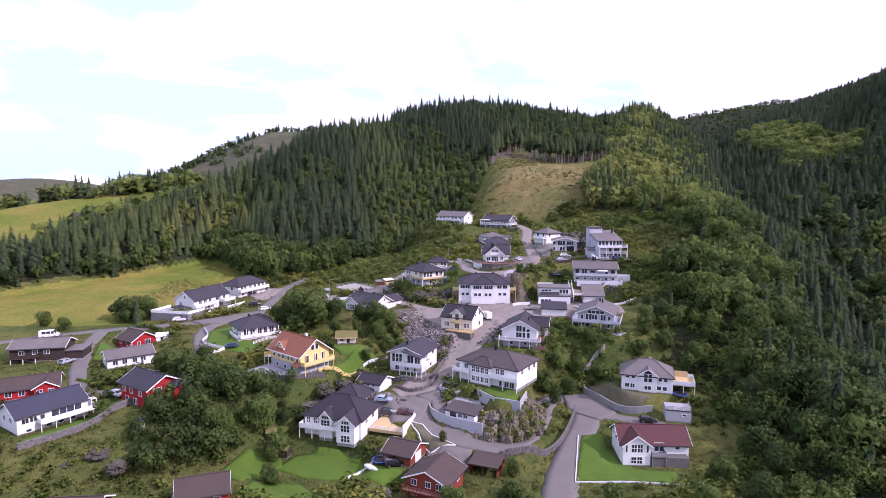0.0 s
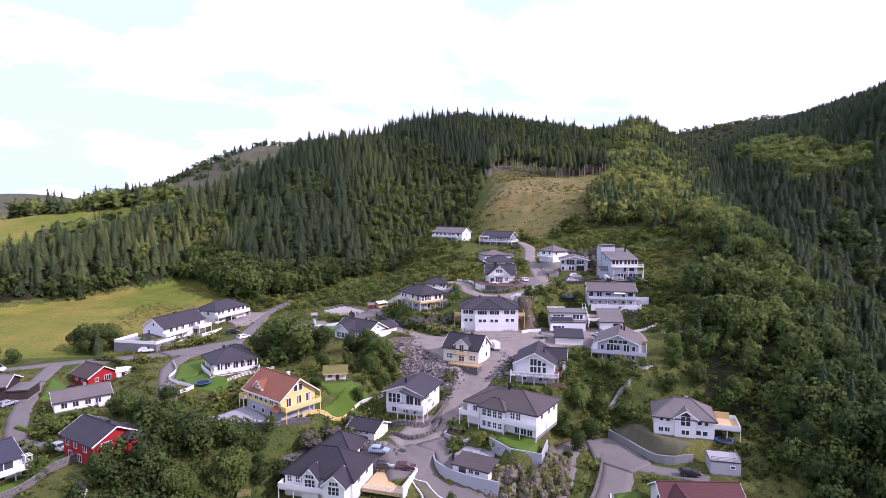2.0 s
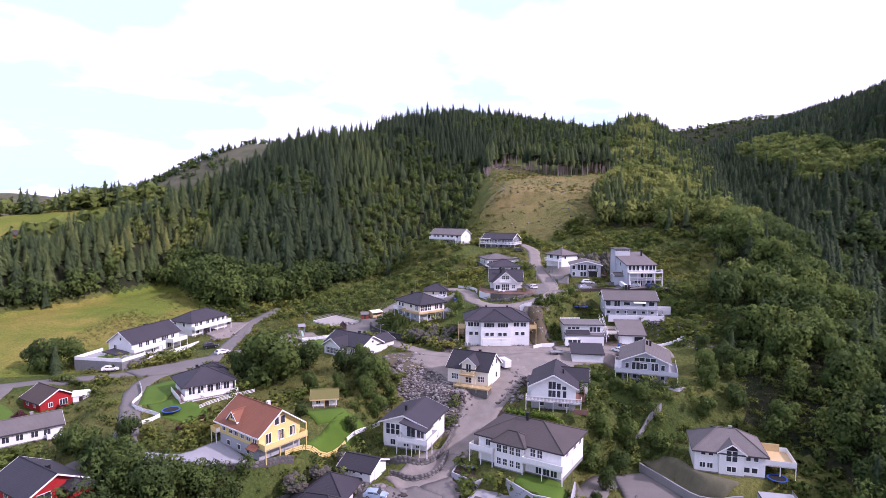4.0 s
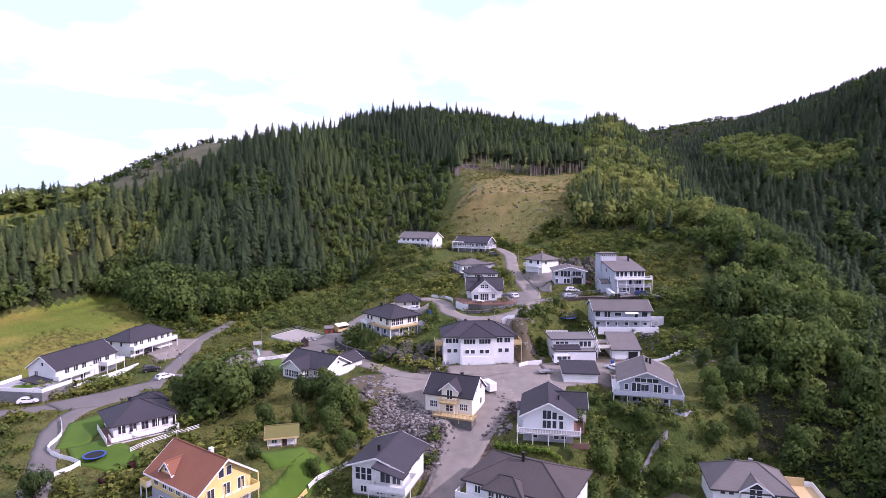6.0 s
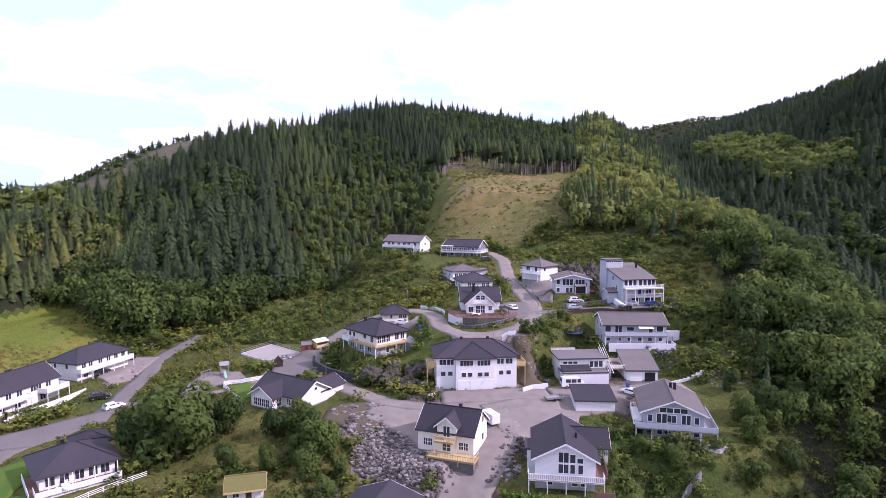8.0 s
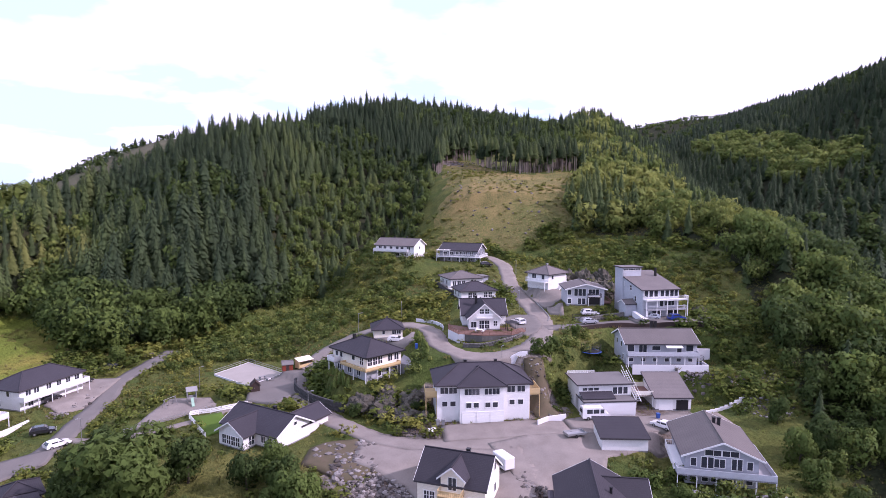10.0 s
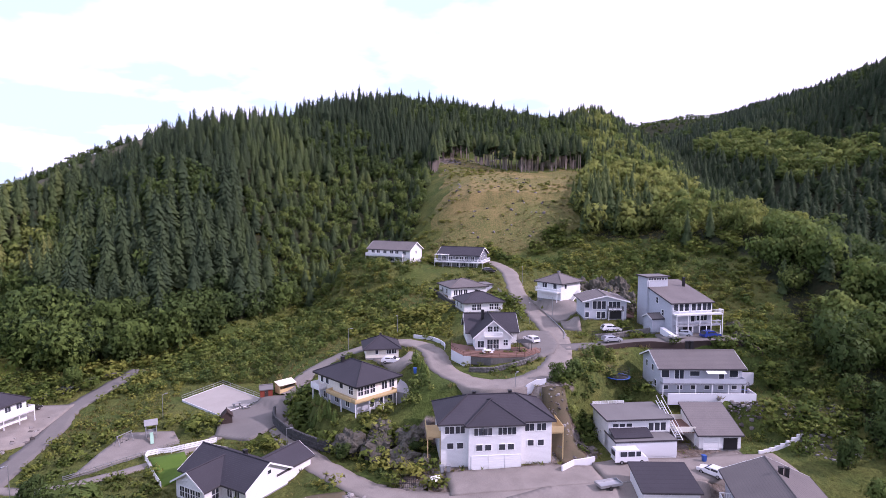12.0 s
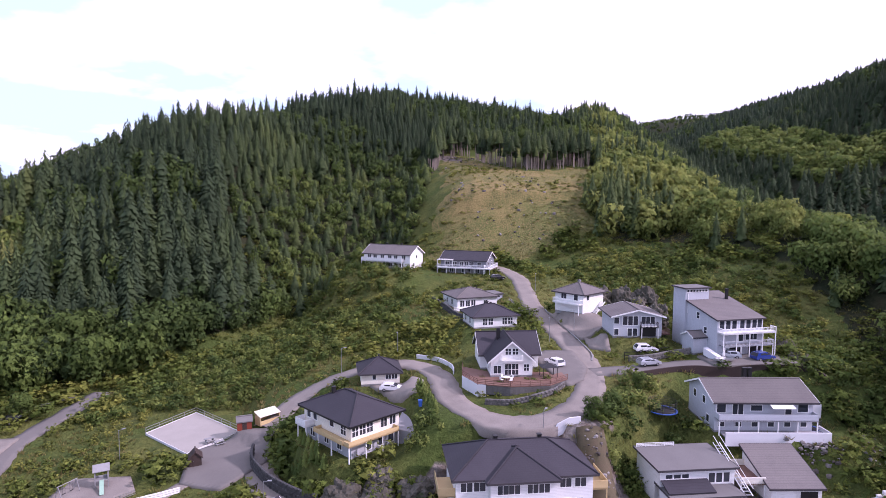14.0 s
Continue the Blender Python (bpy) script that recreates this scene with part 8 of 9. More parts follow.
# ---------------------------------------------------------------- yards, lawns, walls
def court():
    c = thing("gravel_court", "pale gravel ball court with white timber edging", "court", 0, 0, 0, kind="structure")
    pts = [(-46.8, 257.2), (-40.0, 267.5), (-29.0, 255.4), (-36.6, 246.4)]
    bm = bmesh.new()
    slab(bm, [(x, y, 14.98) for x, y in pts], 0.5)
    bmesh.ops.recalc_face_normals(bm, faces=bm.faces)
    part("surface", bm, PALEGRAVEL, c)
    wall_line(c, pts + pts[:1], 14.5, 15.06, 0.12, RENDER, "edging")
    rail_line(c, [(*pts[0], 15.1), (*pts[1], 15.1), (*pts[2], 15.1)], 15.1, 1.0, STEEL, 3.0, "fence", 2)
    for a, b, z in ((-33.5, 250.6, 15.2), (-31.5, 249.0, 15.2)):
        t = thing("picnic_table", "weathered grey timber picnic table with benches", "table", a, b, z, 30)
        part("tabletop", boxes((-0.9, 0.9, -0.38, 0.38, 0.70, 0.75)), CONCRETE, t)
        for s in (-1, 1):
            part("bench", boxes((-0.9, 0.9, s * 0.7 - 0.14, s * 0.7 + 0.14, 0.40, 0.45)), CONCRETE, t)
            part("leg", boxes((s * 0.6 - 0.05, s * 0.6 + 0.05, -0.75, 0.75, -0.1, 0.40), (s * 0.6 - 0.05, s * 0.6 + 0.05, -0.3, 0.3, 0.40, 0.70)), CONCRETE, t)


PALEGRAVEL = material("pale_gravel", (0.33, 0.31, 0.28), (0.25, 0.235, 0.21), 0.95, coarse=0.3, fine=7, bump=0.3)
court()


def straight_line(pts, step=1.6):
    out = []
    for a, b in zip(pts[:-1], pts[1:]):
        n = max(1, int(math.dist(a, b) / step))
        out += [(a[0] + (b[0] - a[0]) * i / n, a[1] + (b[1] - a[1]) * i / n) for i in range(n)]
    return np.array(out + [pts[-1]], float)


def draped_wall(label, pts, height, thick, mat, name="retaining_wall", drop=1.2, category="wall", top=None, curved=False):
    """A free wall that follows the ground along world points."""
    ln = (smooth_line([(x, y, 0) for x, y in pts], 1.6) if curved else straight_line(pts))[:, :2]
    z = ground_z(ln[:, 0], ln[:, 1])
    w = thing(name, label, category, 0, 0, 0)
    hi = list(z + height) if top is None else [top] * len(z)
    wall_line(w, ln.tolist(), list(z - drop), hi, thick, mat, "wall")
    return w, ln, hi


def stone_wall(label, pts, height, mat, size=0.75, seed=1, name="stone_wall", top=None):
    """A dry wall of separate rough blocks in courses."""
    ln = smooth_line([(x, y, 0) for x, y in pts], 0.5)[:, :2]
    z = ground_z(ln[:, 0], ln[:, 1])
    rng = random.Random(seed)
    w = thing(name, label, "wall", 0, 0, 0)
    wall_line(w, ln[::3].tolist() + [ln[-1].tolist()], [v - 0.6 for v in z[::3]] + [z[-1] - 0.6], [v + height - 0.12 for v in z[::3]] + [z[-1] + height - 0.12], 0.35, mat, "core")
    shapes = [rock_mesh(i + 40, 1, mat) for i in range(4)]
    seg = np.r_[0, np.cumsum(np.hypot(*np.diff(ln, axis=0).T))]
    rows = max(1, int(height / (size * 0.7)))
    n = 0
    for r in range(rows):
        s = rng.uniform(0, size * 0.5)
        while s < seg[-1] and n < 290:
            x, y = np.interp(s, seg, ln[:, 0]), np.interp(s, seg, ln[:, 1])
            zz = np.interp(s, seg, z) + (r + 0.45) * height / rows
            L = size * rng.uniform(0.7, 1.25)
            k = min(int(np.searchsorted(seg, s)), len(ln) - 2)
            a = math.degrees(math.atan2(ln[k + 1, 1] - ln[k, 1], ln[k + 1, 0] - ln[k, 0]))
            b = new("stone", rng.choice(shapes))
            b.parent = w
            b.matrix_basis = pose(x, y, zz, rng.uniform(-6, 6), rng.uniform(-6, 6), a + rng.uniform(-8, 8)) @ Matrix.Diagonal((L * 0.56, 0.32, height / rows * 0.58, 1))
            s += L
            n += 1
    return w


_rocks = {}


def rock_mesh(seed, sub=2, mat=None):
    key = (seed, sub, mat.name if mat else "")
    if key not in _rocks:
        bm = bmesh.new()
        bmesh.ops.create_icosphere(bm, subdivisions=sub, radius=1.0)
        r = random.Random(seed)
        o = Vector((r.uniform(-9, 9), r.uniform(-9, 9), r.uniform(-9, 9)))
        for v in bm.verts:
            d = 1 + 0.35 * noise.noise(v.co * 1.1 + o) + 0.18 * noise.noise(v.co * 2.7 + o)
            c = v.co * d
            v.co = Vector([max(-0.88, min(0.88, q)) for q in c])
        _rocks[key] = mesh_of("rock", bm, mat or ROCK)
    return _rocks[key]


CRAGS = []


def crag(label, pts, seed=3, name="rock_outcrop", mat=None):
    """Bedrock of overlapping jagged masses. pts: x, y, z, radius, height."""
    c = thing(name, label, "rock", 0, 0, 0)
    r = random.Random(seed)
    CRAGS.extend(pts)
    for x, y, z, q, h in pts:
        bm = bmesh.new()
        bmesh.ops.create_icosphere(bm, subdivisions=4, radius=1.0)
        o = Vector((r.uniform(-99, 99), r.uniform(-99, 99), r.uniform(-99, 99)))
        for v in bm.verts:
            p = v.co.copy()
            c1 = noise.voronoi(p * 1.6 + o)[0]
            c2 = noise.voronoi(p * 4.2 + o)[0]
            d = 0.92 + 0.30 * noise.noise(p * 1.1 + o) + 0.34 * (c1[1] - c1[0]) - 0.16 * c1[0] + 0.22 * (c2[1] - c2[0]) - 0.10 * c2[0]
            v.co = Vector((p.x * d * q, p.y * d * q, p.z * d * h))
        part("crag", bm, mat or ROCK, c, m=pose(x, y, z, 0, 0, r.uniform(0, 360)))
    return c




def knoll():
    """Steep broken cliff under the walled lawn: leaning slabs along its foot, lower ones behind."""
    r = random.Random(17)
    arc = [(8.6, 134.8), (11.5, 133.6), (14.5, 132.6), (17.5, 132.6), (20.2, 134.2), (22.2, 137.0), (23.4, 140.2), (24.2, 143.8), (24.6, 147.4)]
    pts = []
    for k, (x, y) in enumerate(arc):
        for depth, lift in ((0.0, 0.2), (1.9, 1.9), (3.6, 3.2)):
            a = math.atan2(y - 146, x - 14)
            px, py = x - depth * math.cos(a) + r.uniform(-0.5, 0.5), y - depth * math.sin(a) + r.uniform(-0.5, 0.5)
            pts.append((px, py, 0.9 + lift, r.uniform(1.3, 2.0), r.uniform(1.7, 2.9) * (0.8 if k in (0, 8) else 1)))
    crag("jagged brown-grey cliff with plants under the walled lawn", pts, 3, mat=CLIFF)


knoll()
crag("mossy grey cliff beside the middle road", [(-8.5, 221.3, 17.6, 3.0, 2.6), (-4.0, 218.2, 17.6, 3.2, 3.0), (-0.5, 214.2, 17.0, 2.8, 2.6), (1.6, 218.4, 19.0, 2.6, 2.4), (-3.2, 222.6, 19.2, 2.6, 1.9), (3.2, 211.6, 17.0, 1.8, 2.2)], 5)
crag("grey rock face behind the upper houses", [(58, 285, 33, 3.4, 4.6), (63, 283, 33, 3.6, 5.0), (68, 281, 33.5, 3.6, 4.6), (60, 269.5, 33, 2.6, 4.2), (64, 266.5, 33, 2.6, 3.8)], 7)
crag("broken rock slope under the yellow house", [(-30, 147.5, 7.4, 2.4, 1.9), (-26, 151, 7.6, 2.2, 1.8), (-41, 147.5, 6.6, 2.4, 1.8), (-22, 157, 8.4, 2.0, 1.6)], 9)
crag("low grey rock among the lower gardens", [(-72, 119, 3.4, 2.8, 1.8), (-66, 115, 2.8, 2.4, 1.6), (-78, 117, 2.6, 2.6, 1.5), (-60, 121, 3.6, 2.0, 1.3), (-85, 113, 1.8, 3.2, 1.7), (-80, 121.5, 3.0, 2.4, 1.3), (-74, 126, 3.6, 2.2, 1.2), (-90, 111, 1.4, 2.6, 1.5)], 11)
crag("pale rock cut beside the tall grey house", [(79, 240, 29.4, 1.9, 1.6), (81, 246, 30.4, 2.2, 1.8)], 13)
crag("low rock bank beside the front lawn", [(-12.5, 115.2, -3.4, 2.2, 1.6), (-17.6, 116.6, -3.6, 2.2, 1.4)], 15)


def rock_scrub():
    """Bushes rooted in the clefts and on the shoulders of the rocks."""
    rng = np.random.default_rng(91)
    P = np.array([(x + q * math.cos(a), y + q * math.sin(a), z + h * w, q) for x, y, z, q, h in CRAGS for a, q, w in ((u, q * s, max(0.05, 0.85 - 0.75 * s)) for u, s in zip(rng.uniform(0, 6.28, 13), rng.uniform(0.3, 1.25, 13)))])
    s = rng.uniform(0.7, 1.9, len(P))
    strew("rock_scrub", BUSHES, P[:, :3], np.c_[s * 1.5, s], rng.uniform(0, 0.9, len(P)), SCRUB, "green bushes and grass growing out of the rocks", "undergrowth", 92, 0.3)


rock_scrub()


def rubble(label, name, spots, seed, n, lo, hi):
    """Blasted stones lying over a slope, as one heap."""
    rng = np.random.default_rng(seed)
    P = []
    for x, y, r, share in spots:
        k = int(n * share)
        a, q = rng.uniform(0, 6.283, k), r * np.sqrt(rng.random(k))
        P.append(np.c_[x + q * np.cos(a), y + q * np.sin(a)])
    P = np.vstack(P)
    k = off_roads(P[:, 0], P[:, 1], 0.2)
    P = P[k]
    z = ground_z(P[:, 0], P[:, 1])
    kinds = []
    for i in range(5):
        bm = bmesh.new()
        bmesh.ops.create_icosphere(bm, subdivisions=1, radius=1.0)
        for v in bm.verts:
            v.co *= 1 + 0.75 * noise.noise(v.co * 1.9 + Vector((i * 7.3, 2, 1)))
        bmesh.ops.triangulate(bm, faces=bm.faces)
        V, F = np.array([v.co for v in bm.verts]), np.array([[v.index for v in f.verts] for f in bm.faces])
        bm.free()
        kinds.append((V, F))
    s = lo + (hi - lo) * rng.random(len(P)) ** 2.2
    return strew(name, kinds, np.c_[P, z], np.c_[s, s * rng.uniform(0.7, 1.2, len(P))], rng.random(len(P)), STONES, label, "stones", seed, 0.0)


rubble("grey blasted stones round the cream house", "rubble_slope", [(-7, 187, 6, 0.4), (-3, 181, 5, 0.25), (5, 176.5, 5, 0.15), (14, 190, 4.5, 0.1), (-9, 194, 4, 0.1), (13, 180, 4.5, 0.14), (17, 186, 3.5, 0.1), (0, 174, 4.5, 0.15)], 41, 2600, 0.09, 0.55)
rubble("brown and grey stones on the bank beside the large white house", "stone_bank", [(28.5, 212, 3.5, 0.5), (27.5, 217, 2.5, 0.3), (1.5, 209, 3, 0.2)], 42, 260, 0.08, 0.30)
rubble("broken rocks on the bare earth bank", "rubble_bank", [(-14.5, 203, 3, 0.25), (-11, 199.5, 3, 0.25), (-12.5, 195.5, 2.6, 0.25), (-8, 204, 2, 0.25)], 47, 200, 0.22, 0.7)
rubble("loose stones and clods beside the large white house", "stone_scatter", [(27.4, 217, 1.7, 0.2), (28.2, 213, 1.7, 0.2), (27.4, 210, 1.4, 0.2)], 48, 80, 0.18, 0.5)
rubble("row of boulders edging the gravel yard", "boulder_row", [(-72.8, 254, 1.8, 0.25), (-72.4, 248, 1.8, 0.25), (-72.6, 242, 1.8, 0.25), (-75, 236, 2, 0.25)], 43, 110, 0.3, 0.7)
rubble("boulders along the parking yard", "boulder_bank", [(-22.5, 150.2, 1.5, 0.2), (-18.5, 149.6, 1.5, 0.2), (-14.5, 148.9, 1.4, 0.2), (-11, 148.4, 1.4, 0.2), (-7.5, 147.6, 1.2, 0.2)], 44, 130, 0.35, 0.8)
rubble("loose stones under the terrace of the long grey house", "terrace_stones", [(55, 217.8, 3, 0.3), (60, 217.4, 3, 0.4), (64, 217, 3, 0.3)], 45, 350, 0.15, 0.5)
rubble("pale stumps and stones scattered on the felled clearing", "felling_debris", [(40, 470, 34, 0.4), (66, 498, 20, 0.35), (60, 380, 26, 0.25)], 46, 420, 0.2, 0.8)
rubble("brown stones and earth on the eastern slope", "scree", [(75, 214, 6, 0.5), (72, 206, 5, 0.5)], 47, 320, 0.12, 0.4)

stone_wall("dark stacked stone wall curving along the middle road", [(-24.6, 243.5), (-24.2, 239), (-22.4, 234.5), (-19.6, 229.5), (-15.5, 224.6), (-12.4, 222.0)], 2.3, DARKSTONE, 0.85, 1)
stone_wall("grey stone wall below the white house on posts", [(-14.0, 158.2), (-8.8, 156.6), (-4.2, 158.4), (-1.6, 163.2), (0.2, 168.5)], 1.6, STONEWALL, 0.9, 2)
stone_wall("grey stone wall stepping down to the parking yard", [(-12.8, 153.4), (-7.4, 152.2), (-3.4, 154.8), (-1.4, 160.2)], 1.4, STONEWALL, 0.9, 3)
stone_wall("grey stone wall between the two road levels", [(35.2, 152.5), (33.2, 146.5), (30.4, 139.8), (27.2, 133.8), (22.6, 129.2), (16.4, 125.9), (10.5, 124.8)], 1.7, STONEWALL, 0.95, 4)
stone_wall("stacked stone wall below the gabled house terrace", [(14.6, 232.6), (19.4, 231.4), (25.5, 232.0), (29.4, 235.2)], 1.1, STONEWALL, 0.7, 5)
stone_wall("dark stone terrace wall beside the upper houses", [(15.6, 304.5), (17.2, 292.5), (18.6, 282), (20.6, 276.6)], 1.8, DARKSTONE, 0.9, 6)
stone_wall("stone wall along the branch road", [(46.4, 245.6), (51, 245.4), (56, 246.8), (60.2, 247)], 1.4, STONEWALL, 0.7, 7)
stone_wall("grey stone wall below the yellow house drive", [(-60, 146), (-52, 144.6), (-44, 146.2), (-38, 147.0), (-31, 151.4)], 1.3, STONEWALL, 0.8, 8)
stone_wall("low stone garden wall by the long white house", [(-87, 116.6), (-81.6, 123), (-76.6, 130.6), (-72.4, 138.6)], 1.7, STONEWALL, 0.8, 9)
stone_wall("low stone wall along the meadow drive", [(-82.5, 262), (-78.5, 275), (-70.5, 284)], 0.8, STONEWALL, 0.7, 10)
draped_wall("dark concrete retaining wall round the turning place", [(40.6, 165.6), (42.8, 160.2), (45.0, 154.4), (46.8, 150.8), (50.6, 149.4), (54.6, 149.2)], 2.0, 0.35, CONCRETE, curved=True)
draped_wall("grey concrete wall below the low garage", [(-3.3, 147.4), (-2.9, 143.4), (0.2, 139.2), (4.6, 136.0), (9.3, 133.6)], 1.0, 0.25, GREYBASE, "garden_wall", 3.0, top=4.5, curved=True)


def raised_terrace(name, label, pts, z0, z1, top, kerb=0.0):
    """A walled terrace: rendered sides, a floor of its own and, where it holds soil, a kerb."""
    t = thing(name, label, "terrace", 0, 0, 0)
    ring = pts + pts[:1]
    wall_line(t, ring, z0, z1 + kerb, 0.22, GREYBASE, "wall")
    bm = bmesh.new()
    f = bm.faces.new([bm.verts.new((x, y, z1)) for x, y in pts])
    q = bmesh.ops.extrude_face_region(bm, geom=[f])
    bmesh.ops.translate(bm, verts=[v for v in q["geom"] if isinstance(v, bmesh.types.BMVert)], vec=(0, 0, -0.4))
    bmesh.ops.recalc_face_normals(bm, faces=bm.faces)
    part("floor", bm, top, t)
    return t


raised_terrace("garage_terrace", "pale concrete terrace behind the low garage", [(1.2, 144.6), (3.4, 148.2), (7.0, 151.0), (10.2, 148.0), (9.4, 143.4), (6.6, 142.8)], 2.0, 5.3, PAVING)
raised_terrace("planting_terrace", "rendered planting bed of dark bare soil", [(-0.9, 152.8), (0.4, 156.6), (6.4, 153.2), (6.2, 150.9), (3.2, 148.8)], 3.0, 6.4, SOIL, 0.35)
draped_wall("grey rendered wall below the small lawn", [(8.8, 147.2), (12.6, 141.2), (18.6, 138.4), (21.2, 145.6)], 0.5, 0.25, GREYBASE, "garden_wall", 3.2, top=8.0)
draped_wall("pale concrete wall beside the gravel forecourt", [(24.6, 206.4), (27.2, 208.0), (31.0, 208.6)], 1.2, 0.25, RENDER, "garden_wall")
draped_wall("white kerb wall along the front lawn", [(32.8, 138), (28.2, 120.0), (50.6, 118.0)], 0.3, 0.2, RENDER, "garden_wall")
draped_wall("pale edging of the gravel bed", [(-8.4, 139.4), (-4.8, 132.2), (-2.8, 128.3), (2.9, 129.4), (-2.4, 133.6), (-4.8, 137.6), (-8.4, 139.4)], 0.35, 0.2, RENDER, "garden_wall")
draped_wall("white edging of the small lawn", [(-20.2, 120.8), (-15.2, 124.6)], 0.5, 0.25, TRIM, "garden_wall")
draped_wall("low pale concrete wall behind the large white house", [(6.5, 221.4), (16, 221.0), (26.5, 220.6)], 0.9, 0.25, RENDER, "garden_wall")
def branch_wall():
    w = thing("retaining_wall", "weathered brown-grey retaining wall below the branch road", "wall", 0, 0, 0)
    pts = [(46, 237.6), (54, 237.9), (62, 237.2), (70, 236.0), (77, 234.6)]
    wall_line(w, pts, 23.0, 28.9, 0.4, STONEWALL, "wall")
    wall_line(w, pts, 28.904, 29.1, 0.55, CONCRETE, "coping")


branch_wall()
draped_wall("pale concrete wall on the scrub slope", [(42, 172.5), (46, 174.6), (49, 175.4)], 1.5, 0.3, CONCRETE)
draped_wall("white curved wall at the upper drive", [(6.4, 262.4), (10.6, 259.2), (12.6, 253.4), (12.2, 249.6)], 0.9, 0.2, RENDER, "garden_wall", curved=True)
draped_wall("concrete kerb of the upper road", [(42.8, 286), (42.9, 275), (42.4, 262), (41.4, 252), (39.6, 247.6)], 0.3, 0.25, CONCRETE, "kerb", curved=True)
draped_wall("dark terrace wall behind the long grey house", [(44.4, 236.6), (52, 237.6), (62, 236.4), (74, 233.4), (76, 229)], 1.0, 0.25, BROWNWALL, "retaining_wall", curved=True)


def step_wall():
    w = thing("stepped_wall", "white concrete wall rising in steps beside the grey house", "wall", 0, 0, 0)
    for i in range(8):
        x, y = 60.6 + i * 1.1, 207.8 + i * 0.1
        z = gz(x, y)
        part("wall_step", boxes((-0.58, 0.58, -0.15, 0.15, -1.6, 0.5 + 0.06 * i)), RENDER, w, m=pose(x, y, z, 0, 0, 5))


step_wall()


# ---------------------------------------------------------------- fences, hedges
def fence(label, pts, height=1.0, mat=None, step=1.8, fill=True, name="fence"):
    ln = smooth_line([(x, y, 0) for x, y in pts], 2.0)[:, :2]
    z = ground_z(ln[:, 0], ln[:, 1])
    f = thing(name, label, "fence", 0, 0, 0)
    P = [(x, y, h + 0.1) for (x, y), h in zip(ln, z)]
    for a, b in zip(P[:-1], P[1:]):
        A, B = Vector(a), Vector(b)
        d = B - A
        m = Matrix.Translation(A) @ Matrix.Rotation(math.atan2(d.y, d.x), 4, "Z") @ Matrix.Rotation(-math.asin(max(-1, min(1, d.z / d.length))), 4, "Y")
        part("post", boxes((-0.05, 0.05, -0.05, 0.05, -0.3, height)), mat, f, m=Matrix.Translation(A))
        for k in range(3):
            v = height * (k + 0.7) / 3
            part("board", boxes((0, d.length, -0.02, 0.02, v - (0.13 if fill else 0.05), v + (0.13 if fill else 0.05))), mat, f, m=m)
    return f


fence("white board fence round the flat lawn", [(-33.6, 231.2), (-38.6, 229.2), (-44.8, 228.2), (-42.2, 222), (-38.2, 214.2)], 1.0, TRIM)
fence("white picket fence along the bungalow lawn", [(-78.6, 192), (-74.4, 184), (-73.6, 177.6), (-69.5, 174), (-64.5, 171.2), (-66.8, 167.0)], 0.9, TRIM)
fence("yellow board fence along the terrace edge", [(-32.6, 151.6), (-27.5, 158), (-22.8, 164.5)], 1.0, YELLOW)
fence("white board fence between the gardens", [(-22.6, 165), (-18.8, 170.2), (-16.4, 173.6)], 1.0, TRIM)
fence("white rail beside the bungalow garden", [(-57, 174.5), (-52.5, 179.5), (-47.5, 184.5)], 0.9, TRIM, fill=False)
fence("grey wire fence along the playground", [(-55.6, 221), (-47.6, 226.4), (-40.6, 233.0)], 0.9, STEEL, fill=False)
fence("black railing along the branch road", [(45.8, 246.2), (51, 246.4), (56, 247.4)], 1.9, METAL, fill=False)
fence("steel guard rail of the upper road", [(35.8, 296), (36.2, 286), (35.8, 276), (34.8, 266)], 0.8, STEEL, fill=False)


def hedge(label, pts, height, width, seed=1, mat=None, cone=False):
    """A clipped or cone-tipped hedge: a row of leafy plants."""
    ln = smooth_line([(x, y, 0) for x, y in pts], width * 0.55)[:, :2]
    z = ground_z(ln[:, 0], ln[:, 1])
    rng = np.random.default_rng(seed)
    n = len(ln)
    return strew("hedge", [spruce_mesh(220 + i, 90, 0.3) if cone else crown_mesh(200 + i, 6, 130, 0.17, 0.95) for i in range(3)], np.c_[ln, z], np.c_[np.full(n, width) * rng.uniform(0.9, 1.15, n), height * rng.uniform(0.85, 1.15, n)], rng.uniform(0.2, 0.7, n), mat or HEDGE, label, "hedge", seed, 0.25)


hedge("bright green clipped hedge below the white gabled house", [(12.6, 172.6), (18, 169.6), (25.6, 166.6)], 2.0, 1.7, 51)
hedge("row of green thuja along the dark stone wall", [(-20.5, 243), (-18.6, 236.5), (-15.4, 230.6), (-11.6, 226.6)], 2.6, 2.3, 52, LEAVES, True)
hedge("second row of thuja beside the villa", [(-17.6, 241), (-15.6, 235), (-12.8, 229.8)], 2.3, 2.2, 53, LEAVES, True)
hedge("tall green hedge beside the villa yard", [(4.4, 241.5), (5.2, 236), (5.8, 230.5)], 3.2, 2.6, 54, LEAVES, True)
hedge("dark green hedge beside the red house", [(-104, 198.4), (-97, 196), (-91, 192), (-87.5, 188)], 2.4, 2.2, 55, LEAVES)
hedge("clipped hedge beside the hamlet drive", [(-97, 153.5), (-90, 150), (-82, 143.6)], 1.3, 1.4, 56)
hedge("low dark hedge round the small lawn", [(9.2, 147.8), (11.2, 143.6), (13.8, 141.0)], 1.0, 0.9, 57, LEAVES)
hedge("low planted hedge above the long white house drive", [(-84.5, 214), (-80.6, 222), (-77.4, 229)], 1.0, 1.1, 58, LEAVES)


